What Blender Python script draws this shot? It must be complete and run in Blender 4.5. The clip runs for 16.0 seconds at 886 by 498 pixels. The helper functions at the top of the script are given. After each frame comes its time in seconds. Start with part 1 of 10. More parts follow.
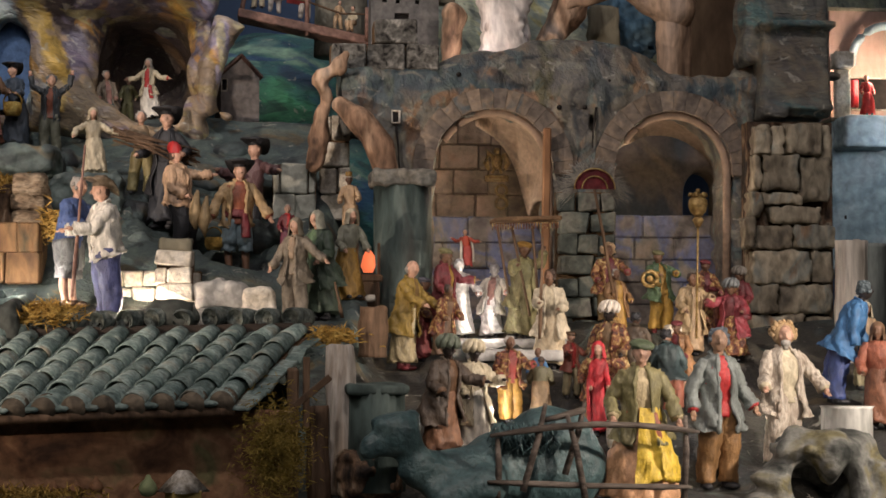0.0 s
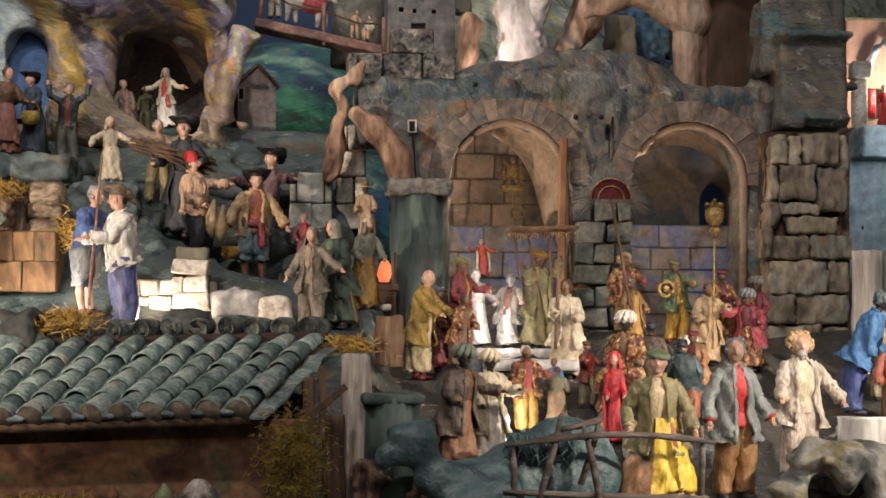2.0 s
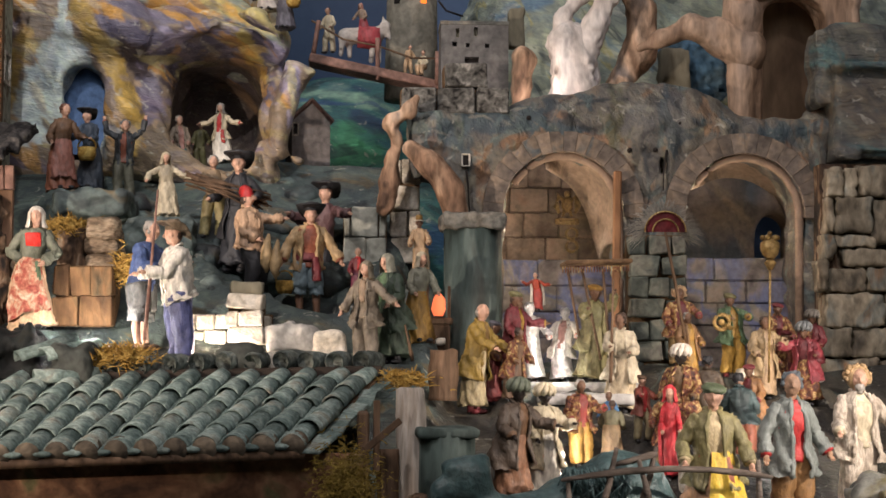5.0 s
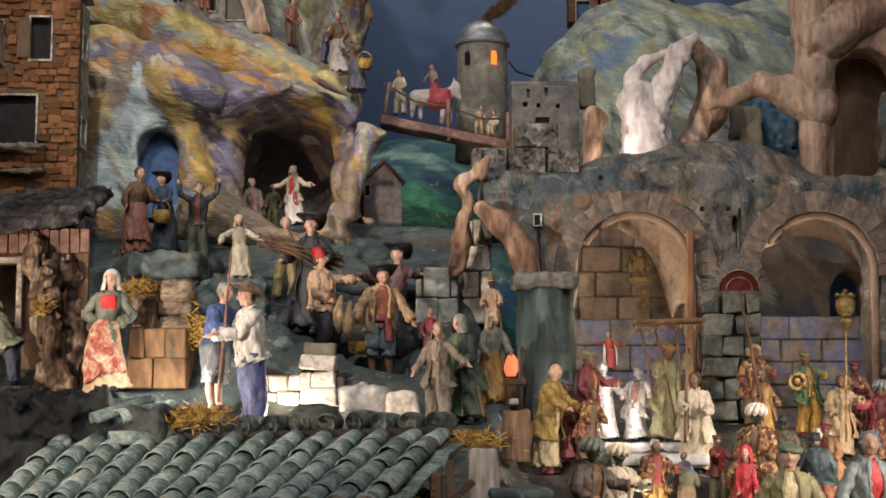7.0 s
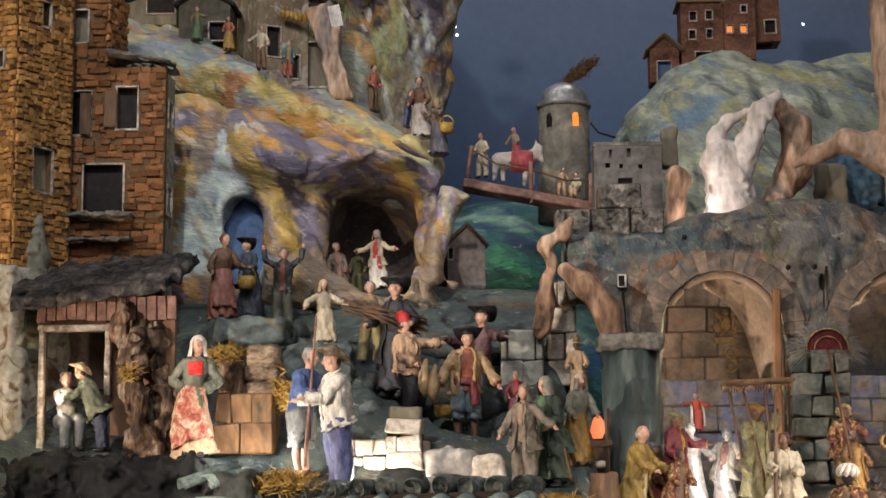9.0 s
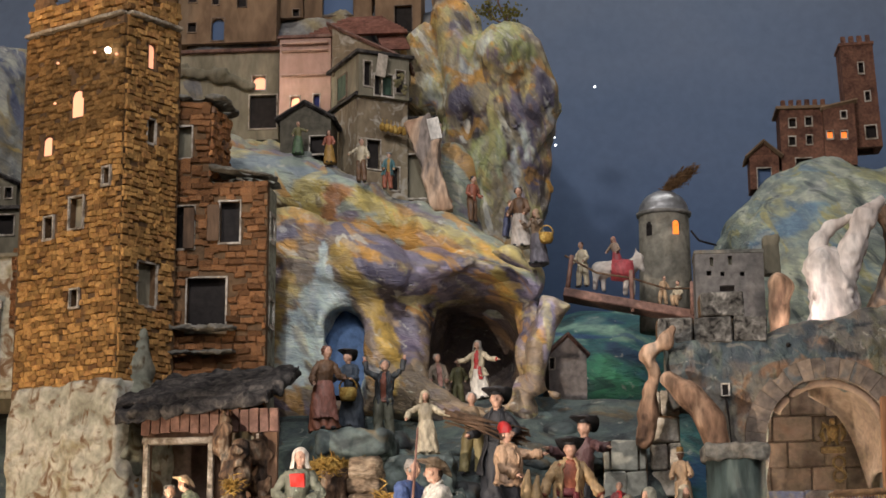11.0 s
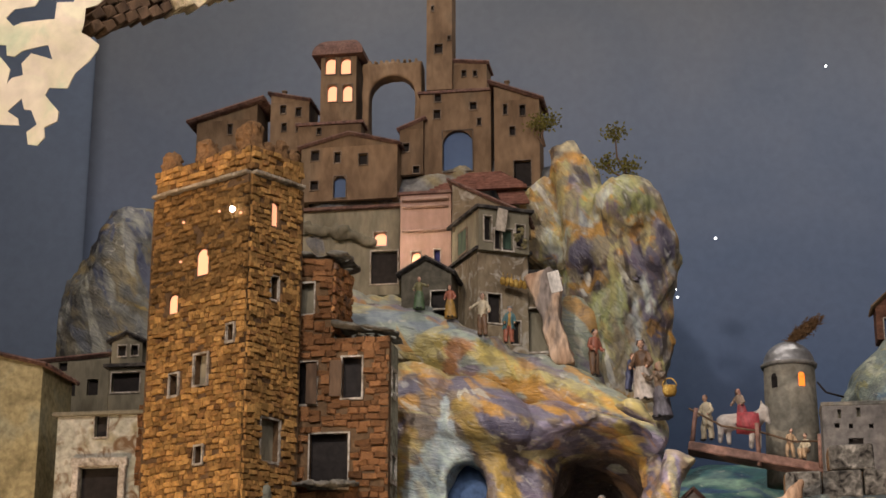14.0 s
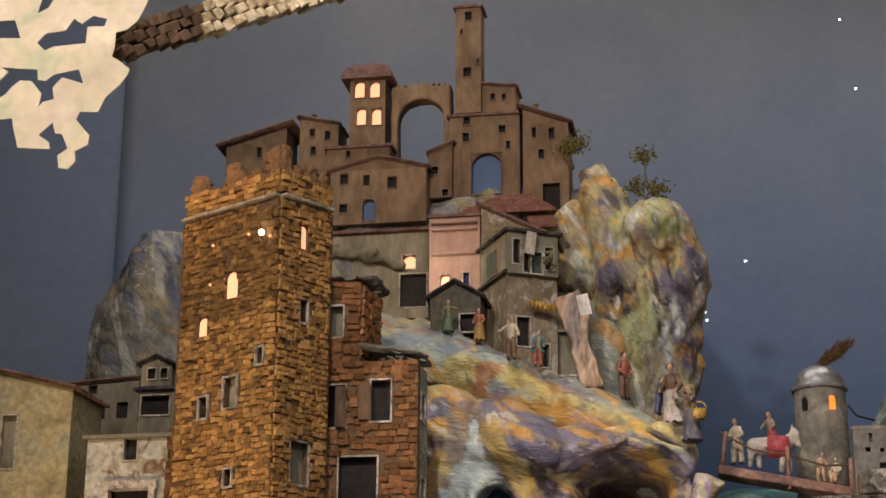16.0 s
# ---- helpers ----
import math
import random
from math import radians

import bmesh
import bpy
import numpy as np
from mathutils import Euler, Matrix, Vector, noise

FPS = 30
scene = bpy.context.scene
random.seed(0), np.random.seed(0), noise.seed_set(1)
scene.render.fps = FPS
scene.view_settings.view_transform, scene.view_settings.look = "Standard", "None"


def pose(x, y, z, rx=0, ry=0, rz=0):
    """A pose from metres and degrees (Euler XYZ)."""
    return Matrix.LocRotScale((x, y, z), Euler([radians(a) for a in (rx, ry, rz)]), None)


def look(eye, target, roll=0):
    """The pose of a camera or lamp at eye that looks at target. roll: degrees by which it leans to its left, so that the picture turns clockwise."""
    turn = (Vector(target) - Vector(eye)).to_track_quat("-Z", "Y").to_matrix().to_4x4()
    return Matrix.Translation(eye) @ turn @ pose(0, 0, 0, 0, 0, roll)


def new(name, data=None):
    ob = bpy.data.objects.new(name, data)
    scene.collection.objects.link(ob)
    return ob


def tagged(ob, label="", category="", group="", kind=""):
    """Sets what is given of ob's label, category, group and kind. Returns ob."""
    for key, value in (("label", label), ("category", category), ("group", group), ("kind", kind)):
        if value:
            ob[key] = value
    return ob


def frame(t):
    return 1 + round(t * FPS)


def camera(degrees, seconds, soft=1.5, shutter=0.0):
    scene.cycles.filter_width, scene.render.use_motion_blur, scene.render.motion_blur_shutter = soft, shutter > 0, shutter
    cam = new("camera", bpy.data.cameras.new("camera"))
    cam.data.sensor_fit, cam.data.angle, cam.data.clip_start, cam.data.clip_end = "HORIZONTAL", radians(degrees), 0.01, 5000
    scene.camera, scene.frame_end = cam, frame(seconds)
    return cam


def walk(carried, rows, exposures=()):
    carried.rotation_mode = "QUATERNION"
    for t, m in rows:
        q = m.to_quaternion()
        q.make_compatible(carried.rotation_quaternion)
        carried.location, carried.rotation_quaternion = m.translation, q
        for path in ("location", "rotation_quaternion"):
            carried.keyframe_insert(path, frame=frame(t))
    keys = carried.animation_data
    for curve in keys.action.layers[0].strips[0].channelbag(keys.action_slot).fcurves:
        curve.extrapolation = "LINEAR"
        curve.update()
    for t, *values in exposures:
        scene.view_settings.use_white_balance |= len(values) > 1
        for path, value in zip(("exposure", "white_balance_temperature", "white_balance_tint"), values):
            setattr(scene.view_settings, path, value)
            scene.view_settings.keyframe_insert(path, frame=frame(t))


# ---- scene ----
cam = camera(28.51, 16.0, soft=1.6)
EYE = (0.0, 0.0, 1.5)
# seconds, then the turn of the camera in degrees; it stands where it is
TURNS = [
    (0, 92.835, -0.140, -5.435),
    (0.5, 92.878, -0.199, -5.304),
    (1, 92.924, -0.235, -5.171),
    (1.5, 93.006, -0.277, -5.048),
    (2, 93.147, -0.288, -4.911),
    (2.5, 93.271, -0.379, -4.750),
    (3, 93.319, -0.434, -4.568),
    (5.5, 94.747, -0.165, -2.628),
    (6, 95.342, -0.112, -2.095),
    (6.5, 95.882, -0.042, -1.512),
    (7, 96.222, -0.053, -0.742),
    (7.5, 96.500, 0.030, 0.003),
    (8, 96.972, 0.170, 0.667),
    (10.5, 100.919, 0.362, 4.548),
    (11, 101.932, 0.346, 5.431),
    (11.5, 102.993, 0.445, 6.294),
    (12, 104.040, 0.391, 7.146),
    (12.5, 105.000, 0.307, 7.924),
    (13, 105.877, 0.173, 8.650),
    (13.5, 106.511, -0.008, 9.092),
    (14, 106.997, -0.059, 9.427),
    (14.5, 107.360, -0.075, 9.711),
    (15, 107.566, -0.197, 9.912),
    (15.5, 107.701, -0.216, 10.158),
    (16, 107.750, -0.321, 10.341),
]
EXPOSURES = [(0.0, -0.06, 6250, 12), (1.5, 0.19, 6250, 12), (3.0, 0.36, 6200, 12), (8.2, 0.34, 6100, 11), (11.0, 0.42, 6100, 10), (12.6, 0.43, 6200, 10), (13.4, 0.47, 6600, 13), (16.0, 0.48, 6700, 14)]
walk(cam, [(t, pose(*EYE, rx, ry, rz)) for t, rx, ry, rz in TURNS], EXPOSURES)

# ---- light: a dim church, lamps of the crib ----
world = bpy.data.worlds.new("world")
scene.world = world
world.use_nodes = True
world.node_tree.nodes["Background"].inputs[0].default_value = (0.55, 0.66, 0.80, 1)
world.node_tree.nodes["Background"].inputs[1].default_value = 0.05


def lamp(name, kind, eye, target, power, colour, size=0.1, angle=60, blend=0.6):
    data = bpy.data.lights.new(name, kind)
    data.energy, data.color = power, (colour[0], colour[1] * 0.985, colour[2])
    if kind == "AREA":
        data.shape, data.size = "DISK", size
    else:
        data.shadow_soft_size = size
    if kind == "SPOT":
        data.spot_size, data.spot_blend = radians(angle), blend
    ob = new(name, data)
    ob.matrix_world = look(eye, target)
    return ob


WARM, AMBER, WHITEL = (1.0, 0.78, 0.54), (1.0, 0.60, 0.27), (1.0, 0.90, 0.76)
# unseen crib spots above and beside the viewer, and an added room fill
lamp("stage_lamp", "AREA", (1.0, 1.5, 4.0), (0.5, 3.9, 1.6), 12, (1.0, 0.91, 0.85), 0.12)
lamp("stage_lamp", "AREA", (-1.3, 1.3, 4.3), (-0.5, 4.3, 2.3), 40, (1.0, 0.88, 0.77), 0.12)
lamp("stage_spot", "SPOT", (0.3, 1.0, 2.7), (0.62, 3.36, 1.26), 56, (1.0, 0.79, 0.59), 0.02, 30, 1.0)
lamp("side_spot", "SPOT", (-1.7, 1.9, 1.75), (-0.24, 3.78, 1.72), 200, (1.0, 0.80, 0.61), 0.02, 40, 1.0)
# soft fill added behind the viewer to lift the dark parts
lamp("room_lamp", "AREA", (0.0, -2.4, 4.4), (0.0, 2.5, 1.6), 44, (1.0, 0.93, 0.90), 2.0)
# three unseen lamps, added to brighten the painted sky
lamp("sky_lamp", "AREA", (-0.4, 4.7, 5.2), (0.0, 6.0, 2.6), 7, (1.0, 0.93, 0.84), 0.8)
lamp("sky_lamp", "AREA", (0.5, 5.0, 4.35), (0.35, 6.0, 2.6), 4.4, (1.0, 0.93, 0.84), 0.4)
lamp("sky_lamp", "AREA", (-1.5, 4.6, 5.2), (-2.0, 6.0, 3.4), 10, (1.0, 0.93, 0.84), 0.5)
# unseen lamps in and before the crib, some added only to brighten
lamp("tower_lamp", "SPOT", (-1.75, 3.15, 1.55), (-1.22, 3.9, 2.2), 24, (1.0, 0.71, 0.43), 0.03, 80)
# amber spot added to warm the town's walls
lamp("town_lamp", "SPOT", (-1.9, 3.2, 3.0), (-0.75, 5.0, 3.25), 12, AMBER, 0.04, 50)
lamp("front_lamp", "SPOT", (1.9, 2.0, 2.0), (0.94, 3.20, 1.26), 190, (1.0, 0.85, 0.68), 0.02, 42)
lamp("terrace_lamp", "POINT", (-0.270, 3.580, 1.549), (0, 4, 2), 1.15, (1.0, 0.80, 0.58), 0.005)
lamp("terrace_lamp", "POINT", (-0.513, 3.560, 1.591), (0, 4, 2), 1.5, WHITEL, 0.005)
lamp("manger_lamp", "POINT", (0.44, 3.70, 1.53), (0, 4, 2), 0.42, WHITEL, 0.005)
lamp("floor_lamp", "POINT", (0.43, 3.34, 1.36), (0, 4, 2), 0.5, WHITEL, 0.005)
lamp("floor_lamp", "POINT", (0.86, 3.36, 1.37), (0, 4, 2), 0.9, WHITEL, 0.005)
lamp("floor_lamp", "POINT", (0.74, 3.56, 1.48), (0, 4, 2), 0.4, WARM, 0.005)
# spot added high before the crib to brighten the cave rock
lamp("cave_lamp", "SPOT", (-0.62, 1.75, 3.75), (-0.36, 4.35, 2.30), 92, (0.97, 0.96, 0.90), 0.02, 34, 1.0)
# two point lamps added to brighten the inside of the arches
lamp("niche_lamp", "POINT", (0.445, 4.040, 1.848), (0, 4, 2), 1.0, WARM, 0.02)
lamp("vault_lamp", "POINT", (0.874, 4.040, 1.853), (0, 4, 2), 0.9, WARM, 0.02)
lamp("tree_lamp", "POINT", (0.451, 4.140, 2.158), (0, 4, 2), 0.6, (1.0, 0.86, 0.74), 0.015)
lamp("stable_lamp", "POINT", (-0.950, 3.680, 1.728), (0, 4, 2), 0.7, WARM, 0.01)
lamp("street_lamp", "POINT", (-0.885, 4.720, 2.987), (0, 4, 2), 0.35, WARM, 0.01)
lamp("gallery_lamp", "POINT", (1.647, 4.620, 2.221), (0, 4, 2), 2.8, WARM, 0.02)
# unseen cool lamp, added to brighten the blue house
lamp("gallery_lamp", "POINT", (1.66, 4.36, 2.02), (0, 4, 2), 1.0, (0.92, 0.96, 1.0), 0.02)
lamp("leaf_lamp", "SPOT", (-1.5, 1.9, 2.2), (-1.066, 2.700, 2.779), 7, (1.0, 0.80, 0.52), 0.03, 75)

# ---- tools ----
def hashed(i, j, k, seed):
    n = (i * 374761393 + j * 668265263 + k * 1274126177 + seed * 974711) & 0x7FFFFFFF
    n = ((n ^ (n >> 13)) * 1103515245) & 0x7FFFFFFF
    return ((n ^ (n >> 16)) & 0xFFFF) / 65535.0


def grain(x, y, z, size, seed=0):
    """Smooth value noise, -1 to 1, on arrays of places."""
    x, y, z = (np.asarray(a, dtype=float) / size + 100 for a in (x, y, z))
    i, j, k = (np.floor(a).astype(np.int64) for a in (x, y, z))
    u, v, w = x - i, y - j, z - k
    u, v, w = (a * a * (3 - 2 * a) for a in (u, v, w))
    out = 0
    for a in (0, 1):
        for b in (0, 1):
            for c in (0, 1):
                out = out + hashed(i + a, j + b, k + c, seed) * (u if a else 1 - u) * (v if b else 1 - v) * (w if c else 1 - w)
    return out * 2 - 1


def egg(c, r):
    def f(x, y, z):
        a, b, d = (x - c[0]) / r[0], (y - c[1]) / r[1], (z - c[2]) / r[2]
        k0 = np.sqrt(a * a + b * b + d * d) + 1e-9
        k1 = np.sqrt((a / r[0]) ** 2 + (b / r[1]) ** 2 + (d / r[2]) ** 2) + 1e-9
        return k0 * (k0 - 1) / k1
    return f


def limb(a, b, r1, r2):
    def f(x, y, z):
        d = [q - p for p, q in zip(a, b)]
        l2 = sum(q * q for q in d) + 1e-12
        h = np.clip(((x - a[0]) * d[0] + (y - a[1]) * d[1] + (z - a[2]) * d[2]) / l2, 0, 1)
        return np.sqrt((x - a[0] - h * d[0]) ** 2 + (y - a[1] - h * d[1]) ** 2 + (z - a[2] - h * d[2]) ** 2) - (r1 + (r2 - r1) * h)
    return f


def chain(points, radii):
    return union(0.02, *[limb(points[i], points[i + 1], radii[i], radii[i + 1]) for i in range(len(points) - 1)])


def slab(c, half, rnd=0.01, turn=0):
    co, si = math.cos(radians(turn)), math.sin(radians(turn))

    def f(x, y, z):
        a, b = x - c[0], y - c[1]
        a, b = a * co + b * si, -a * si + b * co
        q = [np.abs(a) - half[0] + rnd, np.abs(b) - half[1] + rnd, np.abs(z - c[2]) - half[2] + rnd]
        out = np.sqrt(sum(np.maximum(e, 0) ** 2 for e in q))
        return out + np.minimum(np.maximum(q[0], np.maximum(q[1], q[2])), 0) - rnd
    return f


def archway(cx, z0, zs, r, y0, y1):
    """An opening with a round head, through y0 to y1."""
    def f(x, y, z):
        side = np.maximum(np.abs(x - cx) - r, np.maximum(z0 - z, z - zs))
        head = np.sqrt((x - cx) ** 2 + (z - zs) ** 2) - r
        return np.maximum(np.minimum(side, head), np.maximum(y0 - y, y - y1))
    return f


def union(k, *fs):
    def f(x, y, z):
        d = fs[0](x, y, z)
        for g in fs[1:]:
            e = g(x, y, z)
            h = np.clip(0.5 + 0.5 * (e - d) / k, 0, 1)
            d = e + (d - e) * h - k * h * (1 - h)
        return d
    return f


def minus(k, a, *cuts):
    def f(x, y, z):
        d = a(x, y, z)
        for g in cuts:
            e = -g(x, y, z)
            h = np.clip(0.5 - 0.5 * (e - d) / k, 0, 1)
            d = e + (d - e) * h + k * h * (1 - h)
        return d
    return f


def rough(a, *layers):
    """layers: (size, height, seed); a size below nought makes creases."""
    def f(x, y, z):
        d = a(x, y, z)
        for size, height, seed in layers:
            g = grain(x, y, z, abs(size), seed)
            d = d + height * (g if size > 0 else 1.2 - 3.4 * np.abs(g))
        return d
    return f


def carve(name, f, lo, hi, step):
    """A mesh of the surface where f is nought, inside the box lo to hi."""
    n = [int((b - a) / step) + 2 for a, b in zip(lo, hi)]
    axes = [a + step * np.arange(k) for a, k in zip(lo, n)]
    v = f(*np.meshgrid(*axes, indexing="ij"))
    v[[0, -1]] = np.maximum(v[[0, -1]], step * 0.3)
    v[:, [0, -1]] = np.maximum(v[:, [0, -1]], step * 0.3)
    v[:, :, [0, -1]] = np.maximum(v[:, :, [0, -1]], step * 0.3)
    s = v < 0
    corners = [(a, b, c) for a in (0, 1) for b in (0, 1) for c in (0, 1)]
    count = sum(s[a:n[0] - 1 + a, b:n[1] - 1 + b, c:n[2] - 1 + c].astype(int) for a, b, c in corners)
    live = (count > 0) & (count < 8)
    index = -np.ones(live.shape, dtype=np.int64)
    cell = np.argwhere(live)
    index[live] = np.arange(len(cell))
    acc, cnt = np.zeros((len(cell), 3)), np.zeros(len(cell))
    for p in corners:
        for q in corners:
            if sum(q) - sum(p) == 1 and all(b >= a for a, b in zip(p, q)):
                va, vb = v[tuple((cell + p).T)], v[tuple((cell + q).T)]
                cross = (va < 0) != (vb < 0)
                t = np.where(cross, va / np.where(va == vb, 1, va - vb), 0)[:, None]
                acc += np.where(cross[:, None], np.array(p) + t * (np.array(q) - np.array(p)), 0)
                cnt += cross
    verts = np.array(lo) + step * (cell + acc / cnt[:, None])
    quads = []
    for ax in range(3):
        o1, o2 = [(1, 2), (2, 0), (0, 1)][ax]
        lo_s, hi_s = [slice(None)] * 3, [slice(None)] * 3
        lo_s[ax], hi_s[ax] = slice(0, -1), slice(1, None)
        a, b = s[tuple(lo_s)], s[tuple(hi_s)]
        e = np.argwhere(a != b)
        e = e[(e[:, o1] > 0) & (e[:, o2] > 0) & (e[:, o1] < n[o1] - 1) & (e[:, o2] < n[o2] - 1)]
        flip = a[tuple(e.T)]
        d1, d2 = np.eye(3, dtype=int)[o1], np.eye(3, dtype=int)[o2]
        ring = np.stack([index[tuple((e - k).T)] for k in (d1 + d2, d2, 0 * d1, d1)], axis=1)
        ring[~flip] = ring[~flip][:, ::-1]
        quads.append(ring)
    me = bpy.data.meshes.new(name)
    me.from_pydata(verts.tolist(), [], np.concatenate(quads).tolist())
    me.polygons.foreach_set("use_smooth", [True] * len(me.polygons))
    me.update()
    return me


def thing(name, place=(0, 0, 0), label="", category="", group="", turn=0, kind=""):
    ob = new(name)
    ob.empty_display_size = 0.02
    ob.matrix_world = pose(*place, 0, 0, turn)
    return tagged(ob, label, category, group, kind)


def link(name, me, material, parent=None, label=""):
    for m in material if isinstance(material, (list, tuple)) else [material]:
        me.materials.append(m)
    ob = new(name, me)
    ob.parent = parent
    return tagged(ob, label)


def part(name, bm, material, parent=None, label="", smooth=False):
    me = bpy.data.meshes.new(name)
    bmesh.ops.recalc_face_normals(bm, faces=bm.faces)
    bm.to_mesh(me)
    bm.free()
    if smooth:
        me.polygons.foreach_set("use_smooth", [True] * len(me.polygons))
    return link(name, me, material, parent, label)


def daub(me, ground, patches, palette, n, size, slant, seed, inner=None):
    """Paint laid on a mesh with the brush: a ground colour, broad patches (colour, [(x, z, along, across, slant)],
    share of later strokes), then n small strokes. inner: (y, colour) that darkens all deeper than y, shade put into the
    colour.
    """
    rnd = np.random.RandomState(seed)
    c = np.empty(len(me.vertices) * 3)
    me.vertices.foreach_get("co", c)
    x, y, z = c.reshape(-1, 3).T
    col = np.tile(np.array((*ground, 1.0)), (len(x), 1))
    co, si = math.cos(radians(slant)), math.sin(radians(slant))
    a, b = x * co - z * si, x * si + z * co
    edge = 0.75 * grain(a / 3.5, y, b, 0.011, seed) + 0.45 * grain(x, y, z, 0.05, seed + 1)

    def lay(q, colour, share):
        px, pz, r0, r1, s = q
        cs, sn = math.cos(radians(s)), math.sin(radians(s))
        dx, dz = x - px, z - pz
        near = np.nonzero(np.abs(dx) + np.abs(dz) < 2.2 * (r0 + r1))[0]
        u, v = (dx[near] * cs - dz[near] * sn) / r0, (dx[near] * sn + dz[near] * cs) / r1
        w = (np.clip((1 - np.hypot(u, v) + 0.34 * edge[near]) / 0.16, 0, 1) * share)[:, None]
        col[near] = col[near] * (1 - w) + np.array(colour) * w
    for colour, places, *open_ in patches:
        for q in places:
            lay(q, (*(np.array(colour) * rnd.uniform(0.88, 1.10)), open_[0] if open_ else 0.8), 0.95)
    for k in range(n):
        i = rnd.randint(len(x))
        l = size * rnd.uniform(0.5, 1.5)
        lay((x[i], z[i], l, l * rnd.uniform(0.16, 0.34), slant + rnd.normal(0, 22)), np.append(0.62 * col[i, :3] + 0.38 * np.array(palette[rnd.randint(len(palette))]), col[i, 3]), 0.85)
    # deep parts turn dark: a hollow's shade laid into the colour
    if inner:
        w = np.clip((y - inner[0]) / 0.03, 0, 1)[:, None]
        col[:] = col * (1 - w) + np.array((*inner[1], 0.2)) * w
    at = me.color_attributes.new("daub", "FLOAT_COLOR", "POINT")
    at.data.foreach_set("color", col.astype(np.float32).ravel())


def world_rock(name, f, lo, hi, step, material, label, category, kind=""):
    return tagged(link(name, carve(name, f, lo, hi, step), material), label, category, "", kind)


def box(bm, c, size, turn=(0, 0, 0), bevel=0.0, jitter=0.0, mi=0):
    m = pose(*c, *turn) @ Matrix.Diagonal((*size, 1))
    made = bmesh.ops.create_cube(bm, size=1, matrix=m)
    vs = made["verts"]
    if jitter:
        for v in vs:
            v.co += Vector((random.uniform(-1, 1), random.uniform(-1, 1), random.uniform(-1, 1))) * jitter
    fs = {fc for v in vs for fc in v.link_faces}
    for fc in fs:
        fc.material_index = mi
    if bevel:
        es = {e for v in vs for e in v.link_edges}
        out = bmesh.ops.bevel(bm, geom=list(es), offset=bevel, segments=1, affect="EDGES")
        for fc in out["faces"]:
            fc.material_index = mi
    return vs


def tube(bm, path, radii, seg=9, mi=0, fold=0.0, nfold=6, arc=None, flat=1.0, thick=0.0):
    """A skin round a path; radii: a number or (across, fore) at each point. fold: depth of pleats. arc: (from, to) degrees for an open sheet."""
    path = [Vector(p) for p in path]
    rings = []
    ph = random.uniform(0, 6.28)
    for i, p in enumerate(path):
        d = (path[min(i + 1, len(path) - 1)] - path[max(i - 1, 0)]).normalized()
        side = Vector((1, 0, 0)) if abs(d.x) < 0.8 else Vector((0, 0, 1))
        fore = d.cross(side).normalized()
        side = fore.cross(d).normalized()
        r = radii[i]
        ra, rb = r if isinstance(r, tuple) else (r, r * flat)
        ring = []
        n = seg + 1 if arc else seg
        for k in range(n):
            a = radians(arc[0] + (arc[1] - arc[0]) * k / seg) if arc else 2 * math.pi * k / seg
            g = 1 + fold * math.sin(nfold * a + ph + 0.5 * i) * (i / max(1, len(path) - 1) if fold else 0)
            ring.append(bm.verts.new(p + side * (ra * g * math.cos(a)) + fore * (rb * g * math.sin(a))))
        rings.append(ring)
    for a, b in zip(rings, rings[1:]):
        n = len(a)
        for k in range(n - 1 if arc else n):
            fc = bm.faces.new((a[k], a[(k + 1) % n], b[(k + 1) % n], b[k]))
            fc.material_index, fc.smooth = mi, True
    if not arc:
        for ring in (rings[0], rings[-1]):
            fc = bm.faces.new(ring)
            fc.material_index, fc.smooth = mi, True
    return rings


def ball(bm, c, r, mi=0, u=10, v=7, turn=(0, 0, 0)):
    r = r if isinstance(r, tuple) else (r, r, r)
    made = bmesh.ops.create_uvsphere(bm, u_segments=u, v_segments=v, radius=1, matrix=pose(*c, *turn) @ Matrix.Diagonal((*r, 1)))
    for fc in {fc for q in made["verts"] for fc in q.link_faces}:
        fc.material_index, fc.smooth = mi, True


def pierced(bm, w, h, th, holes, mi=0, arched=False):
    """A wall in local x (0 to w), z (0 to h), from y 0 (front) to th, with real openings (x0, z0, x1, z1)."""
    xs = sorted({0, w, *[c for o in holes for c in (o[0], o[2])]})
    zs = sorted({0, h, *[c for o in holes for c in (o[1], o[3])]})
    nx, nz = len(xs) - 1, len(zs) - 1

    def solid(i, k):
        if i < 0 or k < 0 or i >= nx or k >= nz:
            return False
        a, b = (xs[i] + xs[i + 1]) / 2, (zs[k] + zs[k + 1]) / 2
        return not any(o[0] < a < o[2] and o[1] < b < o[3] for o in holes)

    def quad(*ps):
        bm.faces.new([bm.verts.new(p) for p in ps]).material_index = mi
    for i in range(nx):
        for k in range(nz):
            if not solid(i, k):
                continue
            a, b, c, d = xs[i], xs[i + 1], zs[k], zs[k + 1]
            quad((a, 0, c), (b, 0, c), (b, 0, d), (a, 0, d))
            quad((a, th, c), (a, th, d), (b, th, d), (b, th, c))
            if not solid(i - 1, k):
                quad((a, 0, c), (a, 0, d), (a, th, d), (a, th, c))
            if not solid(i + 1, k):
                quad((b, 0, c), (b, th, c), (b, th, d), (b, 0, d))
            if not solid(i, k - 1):
                quad((a, 0, c), (a, th, c), (b, th, c), (b, 0, c))
            if not solid(i, k + 1):
                quad((a, 0, d), (b, 0, d), (b, th, d), (a, th, d))
    bmesh.ops.remove_doubles(bm, verts=bm.verts, dist=1e-5)


